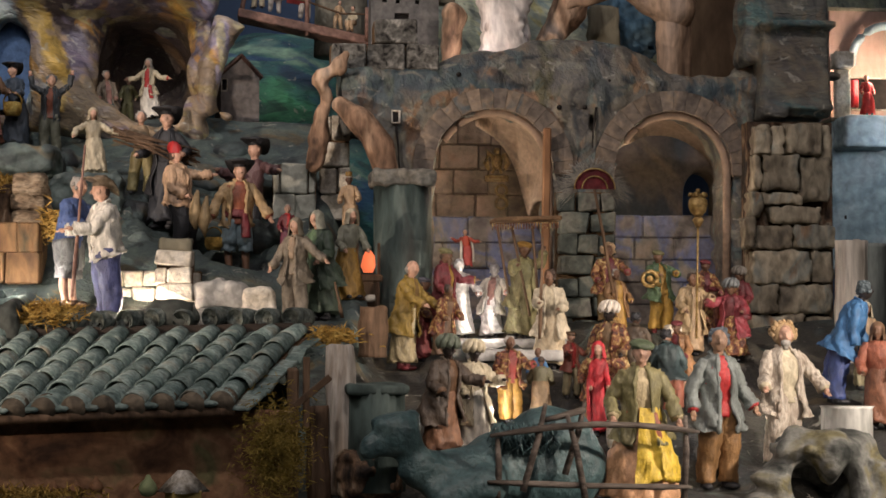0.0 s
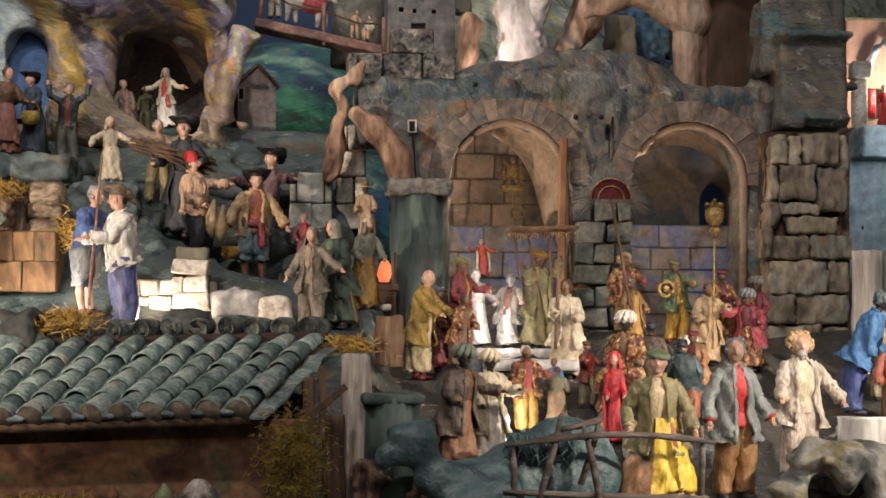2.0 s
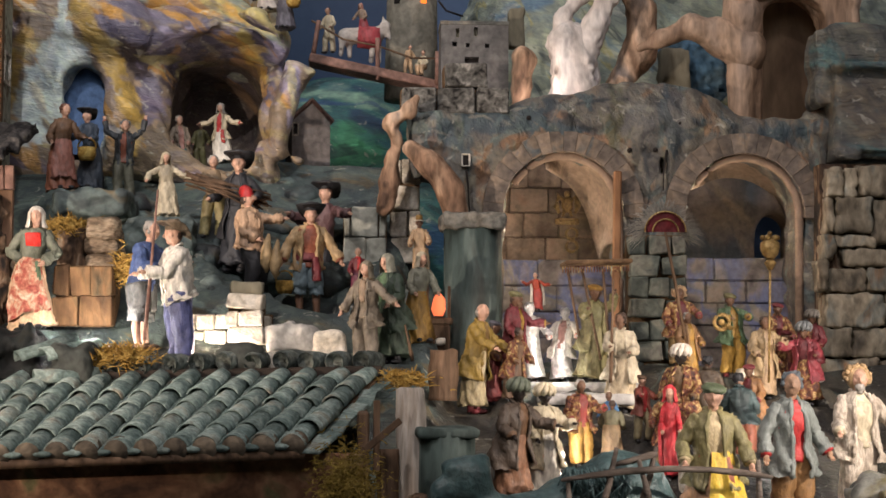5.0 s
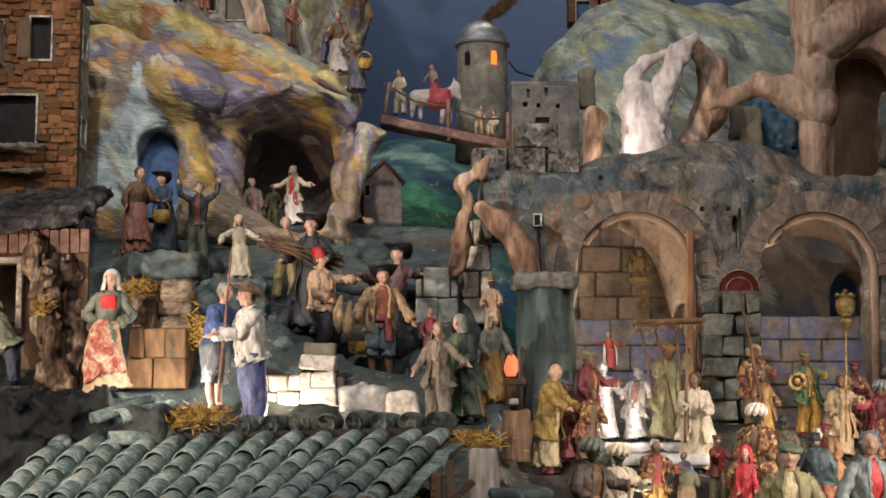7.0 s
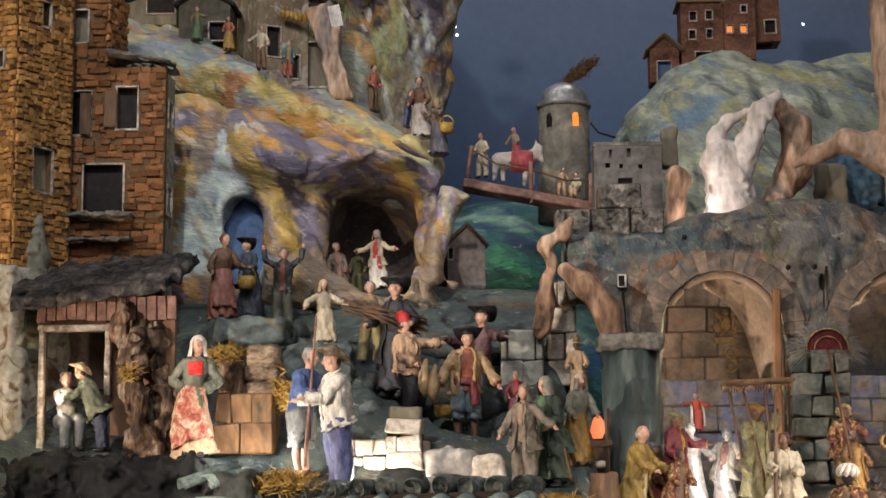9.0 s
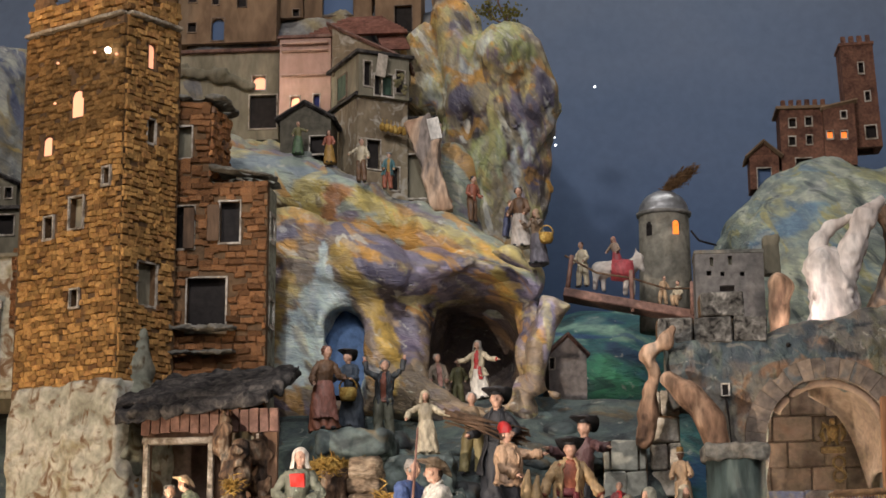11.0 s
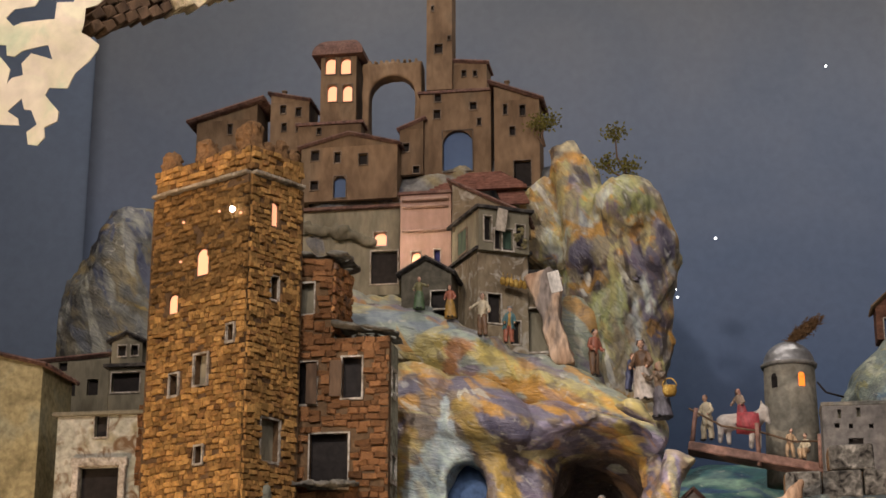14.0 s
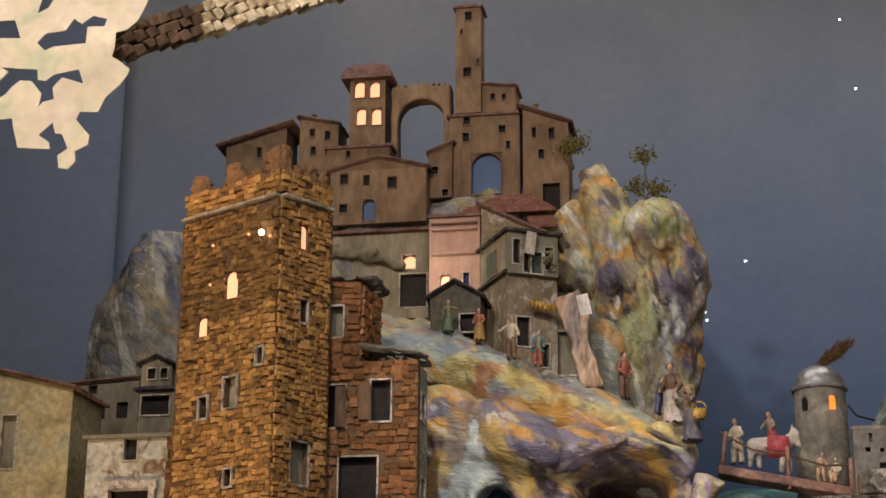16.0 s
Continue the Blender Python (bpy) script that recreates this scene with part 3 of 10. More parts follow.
def smooth_path(points, radii, n):
    """More rings along a path, on a smooth curve."""
    pts = [Vector(p) for p in points]
    rad = [r if isinstance(r, tuple) else (r, r) for r in radii]
    po, ro = [], []
    for i in range(len(pts) - 1):
        p0, p1, p2, p3 = pts[max(i - 1, 0)], pts[i], pts[i + 1], pts[min(i + 2, len(pts) - 1)]
        for k in range(n):
            t = k / n
            po.append(0.5 * (2 * p1 + (p2 - p0) * t + (2 * p0 - 5 * p1 + 4 * p2 - p3) * t * t + (3 * p1 - p0 - 3 * p2 + p3) * t ** 3))
            ro.append(tuple(a + (b - a) * t for a, b in zip(rad[i], rad[i + 1])))
    return po + [pts[-1]], ro + [rad[-1]]


# ---- setting ----
# painted sky: tall sheets, slightly wavy, lapped at a seam
SKYWEST = paint("painted_sky_west", [(0.10, 0.135, 0.195), (0.12, 0.155, 0.215), (0.14, 0.175, 0.235)], 0.9, 0.8, 0.9, 0.15, 30, contrast=0.06)
for mat, x0, x1, back in ((SKYWEST, -4.6, -2.359, 0.016), (SKY, -2.379, 4.2, 0.0)):
    bm = bmesh.new()
    line = [(x, 6.0 + back + 0.012 * math.sin(x * 5.3) + 0.010 * math.sin(x * 2.9 + 2) + 0.02 * math.sin(x * 1.7 + 1) - 0.06 * max(0, abs(x) - 2.6) ** 2) for x in np.linspace(x0, x1, 110)]
    for a, b in zip(line, line[1:]):
        bm.faces.new([bm.verts.new(p) for p in ((*a, 0.2), (*b, 0.2), (*b, 5.6), (*a, 5.6))])
    bmesh.ops.remove_doubles(bm, verts=bm.verts, dist=1e-5)
    bmesh.ops.solidify(bm, geom=bm.faces[:], thickness=0.012)
    tagged(part("backdrop", bm, mat, smooth=True), "blue-grey painted sky wall with faint folds", "backdrop", "", "structure")

# room that closes the place behind the viewer
ROOM = paint("room_plaster", [(0.16, 0.15, 0.14), (0.22, 0.21, 0.20)], 2, 0.4, 0.9, 0.2, 20)
for name, c, s in (("floor", (0, 1, -0.05), (12, 14, 0.1)), ("ceiling", (0, 1, 5.75), (12, 14, 0.1)), ("wall_south", (0, -5.0, 2.8), (12, 0.1, 5.6)), ("wall_north", (0, 7.0, 2.8), (12, 0.1, 5.6)),
                   ("wall_west", (-5.0, 1, 2.8), (0.1, 12, 5.6)), ("wall_east", (5.0, 1, 2.8), (0.1, 12, 5.6))):
    bm = bmesh.new()
    box(bm, c, s)
    tagged(part(name, bm, ROOM), "plain plastered %s of the dim room" % name.split("_")[0], name.split("_")[0], "", "structure")

# green painted hill behind the ruins
green_hill = world_rock("painted_hill", rough(union(0.1, egg((-0.057, 5.350, 1.967), (0.62, 0.30, 0.46)), egg((0.293, 5.400, 1.970), (0.5, 0.3, 0.34))), (0.22, 0.03, 3), (0.07, 0.012, 4)),
           (-0.9, 4.95, 1.3), (1.2, 5.75, 2.6), 0.02, HILL, "steep hillside painted in greens and blues", "hill")
daub(green_hill.data, (0.035, 0.13, 0.13), [
    ((0.05, 0.23, 0.12), [(0.019, 2.154, 0.051, 0.101, 80), (-0.014, 2.206, 0.084, 0.051, 0)]),
    ((0.22, 0.36, 0.27), [(-0.031, 2.347, 0.118, 0.017, 6), (0.054, 2.317, 0.101, 0.013, 12), (-0.082, 2.379, 0.067, 0.013, 0)]),
    ((0.02, 0.06, 0.12), [(-0.048, 2.378, 0.118, 0.017, 5), (0.071, 2.257, 0.101, 0.024, 20)])], [(0.05, 0.24, 0.13), (0.03, 0.09, 0.20), (0.24, 0.38, 0.27), (0.02, 0.06, 0.07), (0.06, 0.18, 0.20)], 150, 0.06, 14, 14)
# far hill with the castle
far_hill = world_rock("castle_hill", rough(union(0.12, egg((0.770, 5.350, 2.510), (0.46, 0.3, 0.36)), egg((1.044, 5.400, 2.572), (0.40, 0.3, 0.30)), egg((0.606, 5.300, 2.484), (0.28, 0.25, 0.24)),
                                      egg((1.595, 5.600, 2.590), (0.5, 0.3, 0.45))), (-0.30, 0.022, 5), (-0.09, 0.008, 6), (0.03, 0.004, 9)),
           (-0.1, 4.9, 1.8), (2.2, 5.8, 3.0), 0.016, FARHILL, "rounded hill painted grey, green and blue", "hill")
daub(far_hill.data, (0.25, 0.29, 0.25), [
    ((0.14, 0.23, 0.32), [(0.571, 2.636, 0.101, 0.044, -30), (0.484, 2.584, 0.084, 0.034, -40), (0.812, 2.705, 0.084, 0.024, 20)]),
    ((0.36, 0.36, 0.20), [(0.831, 2.792, 0.135, 0.027, 20), (1.001, 2.739, 0.135, 0.027, 35), (0.521, 2.724, 0.084, 0.027, -40)]),
    ((0.42, 0.44, 0.38), [(0.659, 2.758, 0.101, 0.024, -40), (0.934, 2.792, 0.101, 0.017, 25)])], [(0.38, 0.40, 0.32), (0.15, 0.23, 0.30), (0.30, 0.30, 0.15), (0.44, 0.46, 0.40), (0.11, 0.14, 0.15), (0.36, 0.33, 0.16)], 260, 0.06, 34, 15)
# rock left of the tower, far behind
west_rock = world_rock("far_rock", rough(union(0.1, egg((-1.787, 5.000, 2.952), (0.16, 0.2, 0.28)), egg((-1.903, 5.000, 2.740), (0.14, 0.2, 0.28)), egg((-1.731, 5.000, 2.592), (0.3, 0.2, 0.35))), (0.20, 0.04, 7), (0.10, 0.014, 8), (-0.035, 0.006, 108)),
           (-2.0, 4.7, 1.8), (-1.0, 5.3, 3.2), 0.012, FARROCK, "mottled painted cliff in shadow", "rock")
daub(west_rock.data, (0.15, 0.15, 0.135), [], [(0.34, 0.25, 0.09), (0.04, 0.06, 0.14), (0.30, 0.32, 0.30), (0.03, 0.03, 0.035), (0.20, 0.16, 0.07)], 300, 0.055, 50, 19)

# cave rock
def plate(outline, y, half, rnd):
    """A flat form with an outline in x, z, between y - half and y + half, rounded."""
    pts = [(q[0], q[2]) for q in outline]

    def f(x, y_, z):
        d, inside = np.full(np.shape(x), 1e9), np.zeros(np.shape(x), dtype=bool)
        for (ax, az), (bx, bz) in zip(pts, pts[1:] + pts[:1]):
            ex, ez = bx - ax, bz - az
            h = np.clip(((x - ax) * ex + (z - az) * ez) / (ex * ex + ez * ez), 0, 1)
            d = np.minimum(d, np.hypot(x - ax - h * ex, z - az - h * ez))
            inside ^= ((az > z) != (bz > z)) & (x < ex * (z - az) / (ez if abs(ez) > 1e-9 else 1e-9) + ax)
        d = np.where(inside, -d, d) + rnd
        w = np.abs(y_ - y) - half + rnd
        return np.minimum(np.maximum(d, w), 0) + np.hypot(np.maximum(d, 0), np.maximum(w, 0)) - rnd
    return f


cave = union(0.035,
             plate([(-1.011, 4.400, 2.563), (-0.732, 4.400, 2.534), (-0.555, 4.400, 2.470), (-0.394, 4.400, 2.410), (-0.205, 4.400, 2.356), (-0.150, 4.400, 2.317), (-0.173, 4.400, 2.262), (-0.205, 4.400, 2.203), (-0.205, 4.400, 1.985), (-0.997, 4.400, 1.989)], 4.60, 0.28, 0.09),
             egg((-0.600, 4.420, 2.363), (0.20, 0.13, 0.07)),
             plate([(-0.336, 4.400, 2.392), (-0.203, 4.340, 2.341), (-0.048, 4.300, 2.268), (-0.130, 4.300, 2.213), (-0.152, 4.300, 2.141), (-0.171, 4.300, 2.050), (-0.179, 4.300, 2.053), (-0.183, 4.300, 2.144), (-0.209, 4.300, 2.219), (-0.257, 4.300, 2.271), (-0.342, 4.300, 2.300)], 4.33, 0.030, 0.022),
             egg((-0.128, 4.340, 2.041), (0.022, 0.03, 0.018)), egg((-0.203, 4.360, 2.010), (0.03, 0.05, 0.05)))
# hood over the cave's mouth
cave = union(0.04, cave, chain([(-0.546, 4.360, 2.180), (-0.524, 4.320, 2.275), (-0.444, 4.290, 2.352), (-0.335, 4.270, 2.396), (-0.243, 4.270, 2.381), (-0.178, 4.280, 2.317), (-0.161, 4.300, 2.235)], [0.018, 0.022, 0.024, 0.026, 0.026, 0.024, 0.020]))
cave = minus(0.03, cave,
             egg((-0.325, 4.230, 2.235), (0.178, 0.28, 0.158)), egg((-0.491, 4.240, 2.240), (0.10, 0.13, 0.075)),
             egg((-0.335, 4.480, 2.175), (0.122, 0.30, 0.125)), egg((-0.335, 4.450, 2.115), (0.128, 0.24, 0.12)),
             archway(-0.664, 2.037, 2.216, 0.045, 4.1, 4.56))
rock = world_rock("cave_rock", rough(cave, (-0.20, 0.014, 11), (-0.09, 0.006, 12), (0.02, 0.003, 13)), (-1.05, 4.1, 1.75), (0.0, 4.95, 2.7), 0.0075, ROCK,
           "painted rock in ochre and violet with an open cave", "rock")
CAVEPAINT = [
    ((0.30, 0.35, 0.30), [(-0.837, 2.698, 0.185, 0.048, 5), (-0.686, 2.655, 0.086, 0.023, 8), (-0.596, 2.614, 0.100, 0.020, 18)]),
    ((0.24, 0.29, 0.32), [(-0.944, 2.709, 0.086, 0.029, 0), (-0.776, 2.673, 0.086, 0.017, 6), (-0.879, 2.463, 0.057, 0.086, 0)]),
    ((0.47, 0.37, 0.12), [(-0.805, 2.567, 0.086, 0.060, -20), (-0.768, 2.612, 0.064, 0.043, 0), (-0.596, 2.573, 0.128, 0.031, 18), (-0.507, 2.521, 0.114, 0.034, 22), (-0.389, 2.472, 0.128, 0.026, 27), (-0.272, 2.417, 0.086, 0.020, 32)]),
    ((0.30, 0.14, 0.06), [(-0.723, 2.557, 0.080, 0.024, -75), (-0.701, 2.602, 0.043, 0.029, 0)]),
    ((0.52, 0.27, 0.06), [(-0.625, 2.501, 0.080, 0.029, 20), (-0.492, 2.479, 0.094, 0.026, 22), (-0.389, 2.442, 0.080, 0.020, 30), (-0.842, 2.507, 0.043, 0.017, -20)]),
    ((0.14, 0.125, 0.18), [(-0.804, 2.476, 0.094, 0.024, -15), (-0.685, 2.488, 0.080, 0.029, 10), (-0.536, 2.427, 0.143, 0.037, 15), (-0.596, 2.365, 0.106, 0.048, 25), (-0.863, 2.387, 0.043, 0.057, -30)]),
    ((0.52, 0.27, 0.06), [(-0.834, 2.416, 0.066, 0.031, -30), (-0.625, 2.414, 0.091, 0.020, 20), (-0.441, 2.414, 0.106, 0.017, 24), (-0.745, 2.512, 0.057, 0.011, -10)]),
    ((0.14, 0.125, 0.18), [(-0.478, 2.318, 0.114, 0.051, -10), (-0.302, 2.358, 0.106, 0.054, 18), (-0.223, 2.275, 0.103, 0.037, 80), (-0.507, 2.200, 0.086, 0.037, 85)]),
    # dark brown in the carved hollows, their shade painted in
    ((0.06, 0.045, 0.05), [(-0.405, 2.257, 0.086, 0.048, 0), (-0.536, 2.290, 0.057, 0.029, 50)]),
    ((0.36, 0.31, 0.42), [(-0.151, 2.259, 0.103, 0.029, 80), (-0.172, 2.318, 0.051, 0.031, 40), (-0.134, 2.156, 0.080, 0.020, 85), (-0.434, 2.346, 0.071, 0.011, -25)]),
    ((0.60, 0.52, 0.32), [(-0.121, 2.339, 0.057, 0.016, 45), (-0.095, 2.280, 0.043, 0.020, 70), (-0.142, 2.222, 0.080, 0.011, 85), (-0.199, 2.408, 0.080, 0.013, 34)]),
    ((0.47, 0.37, 0.12), [(-0.254, 2.327, 0.088, 0.021, 62), (-0.296, 2.247, 0.080, 0.014, 10), (-0.239, 2.209, 0.048, 0.014, 70)]),
    ((0.50, 0.33, 0.09), [(-0.658, 2.385, 0.086, 0.029, 60), (-0.603, 2.299, 0.108, 0.031, 60), (-0.557, 2.202, 0.108, 0.029, 72), (-0.539, 2.114, 0.071, 0.023, 85), (-0.825, 2.289, 0.114, 0.026, -68), (-0.843, 2.193, 0.086, 0.020, -80)], 0.45),
    ((0.58, 0.66, 0.62), [(-0.714, 2.410, 0.051, 0.014, 90), (-0.714, 2.353, 0.066, 0.031, 90), (-0.725, 2.287, 0.080, 0.051, 90), (-0.742, 2.205, 0.100, 0.071, 90), (-0.786, 2.147, 0.086, 0.057, 90), (-0.651, 2.218, 0.123, 0.029, 78), (-0.624, 2.130, 0.086, 0.020, 84)], 0.15),
    ((0.66, 0.70, 0.66), [(-0.699, 2.368, 0.057, 0.010, 75), (-0.666, 2.292, 0.057, 0.010, 72), (-0.743, 2.294, 0.057, 0.011, 95), (-0.801, 2.177, 0.057, 0.011, -75)], 0.10)]
EARTHS = [(0.52, 0.27, 0.06), (0.14, 0.125, 0.18), (0.47, 0.37, 0.12), (0.36, 0.31, 0.42), (0.55, 0.50, 0.34), (0.22, 0.13, 0.08)]
# dark brown behind y 4.47 paints in the shade inside the cave
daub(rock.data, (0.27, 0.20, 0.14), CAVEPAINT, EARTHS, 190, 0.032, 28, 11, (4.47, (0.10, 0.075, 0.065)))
# back of the pointed niche
bm = bmesh.new()
box(bm, (-0.679, 4.43, 2.181), (0.12, 0.02, 0.24))
tagged(part("niche_back", bm, paint("niche_blue", [(0.06, 0.11, 0.22), (0.11, 0.18, 0.33)], 8)), "deep blue back of the rock niche", "panel")
# slope on top of the cave that carries the upper street
ledge = world_rock("street_rock", rough(union(0.1, chain([(-1.111, 4.750, 2.719), (-0.774, 4.700, 2.564), (-0.440, 4.650, 2.447), (-0.288, 4.620, 2.360)], [0.16, 0.15, 0.12, 0.07]), chain([(-1.132, 4.560, 2.692), (-0.823, 4.550, 2.655), (-0.643, 4.520, 2.563), (-0.425, 4.500, 2.474), (-0.333, 4.480, 2.428), (-0.205, 4.440, 2.347)], [0.08, 0.076, 0.076, 0.07, 0.074, 0.06]), slab((-0.882, 4.950, 2.555), (0.55, 0.16, 0.3), 0.1)), (0.14, 0.02, 14), (-0.06, 0.006, 15)),
           (-1.4, 4.3, 1.9), (-0.05, 5.2, 2.95), 0.010, ROCK, "grassy painted ledge above the cave", "rock")
daub(ledge.data, (0.30, 0.32, 0.26), CAVEPAINT, EARTHS + [(0.30, 0.36, 0.33)] * 4, 120, 0.036, 20, 12)
# cliff that rises beside the town
cliff = union(0.05,
              chain([(-0.309, 5.000, 2.547), (-0.348, 4.950, 2.772), (-0.355, 4.900, 2.964), (-0.437, 4.950, 3.231), (-0.460, 4.950, 3.323)], [0.13, 0.12, 0.11, 0.08, 0.045]),
              chain([(-0.231, 4.950, 2.583), (-0.223, 4.920, 2.793), (-0.214, 4.880, 2.968), (-0.282, 4.850, 3.083)], [0.06, 0.065, 0.075, 0.085]),
              egg((-0.273, 4.840, 3.088), (0.085, 0.10, 0.09)), egg((-0.191, 4.880, 2.950), (0.07, 0.1, 0.10)), egg((-0.512, 5.000, 3.108), (0.08, 0.1, 0.16)))
cliff = minus(0.03, cliff, egg((-0.376, 4.780, 2.890), (0.030, 0.09, 0.07)))


def fluted(f):
    """Long upright ridges and slanting cracks."""
    return lambda x, y, z: f(x, y, z) + 0.013 * (1.0 - 3.0 * np.abs(grain(x + 0.30 * z, y, z * 0.24, 0.085, 17))) + 0.006 * (1.0 - 3.0 * np.abs(grain(x - 0.45 * z, y, z * 0.45, 0.034, 19)))


cliff_rock = world_rock("cliff", rough(fluted(cliff), (0.22, 0.014, 16), (0.016, 0.003, 18)), (-0.8, 4.55, 1.95), (-0.02, 5.25, 3.35), 0.010, CLIFF, "tall mottled cliff painted ochre, green and violet", "rock")
daub(cliff_rock.data, (0.30, 0.25, 0.16), [
    ((0.34, 0.36, 0.15), [(-0.306, 3.145, 0.110, 0.072, -30), (-0.242, 3.081, 0.063, 0.047, 0), (-0.349, 2.763, 0.126, 0.031, 90), (-0.291, 2.828, 0.094, 0.025, 80), (-0.493, 2.905, 0.063, 0.047, 60)]),
    ((0.52, 0.27, 0.06), [(-0.470, 3.225, 0.079, 0.041, 60), (-0.419, 3.284, 0.047, 0.028, 0), (-0.228, 3.020, 0.069, 0.031, -35), (-0.389, 3.016, 0.047, 0.025, -20), (-0.246, 2.965, 0.094, 0.014, -20), (-0.147, 2.755, 0.079, 0.013, 90), (-0.431, 2.733, 0.079, 0.016, 70)]),
    ((0.14, 0.125, 0.18), [(-0.404, 3.204, 0.079, 0.022, -15), (-0.212, 2.909, 0.079, 0.053, 80), (-0.159, 2.991, 0.079, 0.028, 80), (-0.201, 2.774, 0.094, 0.035, 85), (-0.394, 2.943, 0.063, 0.038, 80), (-0.445, 2.818, 0.094, 0.022, 70)]),
    ((0.54, 0.58, 0.54), [(-0.457, 3.066, 0.079, 0.019, 80), (-0.491, 3.016, 0.063, 0.031, 70), (-0.338, 3.083, 0.060, 0.020, -60), (-0.250, 2.743, 0.094, 0.017, 90), (-0.388, 3.054, 0.047, 0.014, 80), (-0.210, 2.824, 0.063, 0.014, 80)]),
    # the first dark patch lies in the carved hollow, its shade painted in
    ((0.06, 0.045, 0.05), [(-0.370, 2.890, 0.066, 0.035, 60), (-0.312, 2.930, 0.047, 0.011, -50), (-0.267, 2.835, 0.063, 0.008, 80)]),
    ((0.60, 0.52, 0.32), [(-0.432, 3.324, 0.028, 0.019, 0), (-0.382, 3.282, 0.028, 0.011, 80), (-0.191, 3.156, 0.047, 0.013, 60), (-0.244, 3.030, 0.047, 0.008, -40)])], EARTHS + [(0.40, 0.42, 0.20), (0.50, 0.54, 0.50)], 200, 0.030, 74, 13)
# mass under the town
world_rock("town_rock", rough(union(0.1, slab((-0.937, 5.250, 2.983), (0.56, 0.2, 0.36), 0.08), egg((-1.188, 5.050, 3.085), (0.22, 0.15, 0.11))), (0.12, 0.03, 19), (-0.06, 0.01, 20)), (-1.7, 4.85, 2.0), (-0.2, 5.6, 3.6), 0.02, SHADEROCK,
           "dark rock that carries the hill town", "rock")

# ---- ruined arcade ----
wall = union(0.04, slab((0.634, 4.100, 1.801), (0.49, 0.09, 0.31), 0.02), egg((0.692, 4.080, 2.097), (0.24, 0.075, 0.105)), egg((0.476, 4.080, 2.080), (0.16, 0.075, 0.085)),
             egg((1.139, 4.080, 2.091), (0.07, 0.07, 0.07)), slab((0.261, 4.080, 2.057), (0.13, 0.07, 0.06), 0.02))
A1, A2 = 0.497, 0.922
ZS, RA = 1.887, 0.139
wall = minus(0.012, wall, archway(A1, 1.3, ZS, RA, 3.9, 4.3), archway(A2, 1.3, ZS, RA, 3.9, 4.3), archway(0.191, 1.2, 1.894, 0.075, 3.9, 4.3),
             egg((0.730, 3.990, 1.999), (0.012, 0.06, 0.03)), slab((0.088, 4.000, 1.880), (0.05, 0.3, 0.5), 0.01))
ruin = world_rock("ruined_arcade", rough(wall, (0.09, 0.008, 21), (-0.05, 0.004, 22), (0.02, 0.003, 23)), (-0.02, 3.9, 1.3), (1.16, 4.28, 2.25), 0.0075, PLASTER, "weathered dark plaster ruin wall with two round arches", "wall")
daub(ruin.data, (0.145, 0.13, 0.11), [
    ((0.06, 0.085, 0.10), [(0.362, 2.103, 0.143, 0.044, 0), (0.467, 2.076, 0.104, 0.023, 0), (1.015, 2.074, 0.078, 0.023, -10), (0.840, 2.111, 0.091, 0.016, 15), (0.231, 2.048, 0.065, 0.052, 80)]),
    ((0.25, 0.145, 0.085), [(0.378, 2.050, 0.044, 0.023, -20), (0.584, 2.041, 0.047, 0.031, 30), (0.642, 2.008, 0.078, 0.021, 85), (0.484, 2.115, 0.034, 0.013, 0), (1.055, 2.008, 0.065, 0.018, 60), (0.310, 1.957, 0.065, 0.018, 80)]),
    ((0.27, 0.26, 0.21), [(0.500, 2.142, 0.023, 0.023, 0), (0.706, 2.122, 0.078, 0.018, 10), (0.773, 2.064, 0.065, 0.010, -20)]),
    ((0.125, 0.115, 0.07), [(0.626, 2.147, 0.078, 0.018, 85), (0.613, 2.067, 0.052, 0.016, 80)]),
    ((0.19, 0.175, 0.15), [(0.706, 2.082, 0.078, 0.044, 0), (0.773, 2.137, 0.065, 0.026, 10), (0.218, 1.995, 0.052, 0.052, 0)]),
    ((0.035, 0.04, 0.045), [(0.690, 2.009, 0.047, 0.009, 80), (0.573, 2.149, 0.052, 0.006, -10), (0.854, 2.082, 0.078, 0.005, 18)])], [(0.06, 0.08, 0.09), (0.24, 0.15, 0.09), (0.25, 0.23, 0.19), (0.035, 0.04, 0.045), (0.12, 0.125, 0.06), (0.15, 0.20, 0.20)], 260, 0.026, 80, 16)
# near-black balls stand for the shade in the holes
for q in ((0.719, 4.000, 2.095), (0.712, 4.000, 2.033), (0.652, 4.000, 2.032), (0.603, 4.000, 2.097), (0.770, 4.000, 2.096), (0.416, 4.000, 2.105)):
    bm = bmesh.new()
    ball(bm, (q[0], 4.004, q[2]), (0.006, 0.01, 0.006))
    part("put_log_hole", bm, DARK, ruin)
VOUS = paint("voussoir", [(0.28, (0.10, 0.085, 0.075)), (0.48, (0.19, 0.155, 0.125)), (0.6, (0.28, 0.215, 0.155)), (0.72, (0.13, 0.15, 0.155))], 14, 0.7, 0.8, 0.8, 60, vary=0.18)
stone_mesh = []
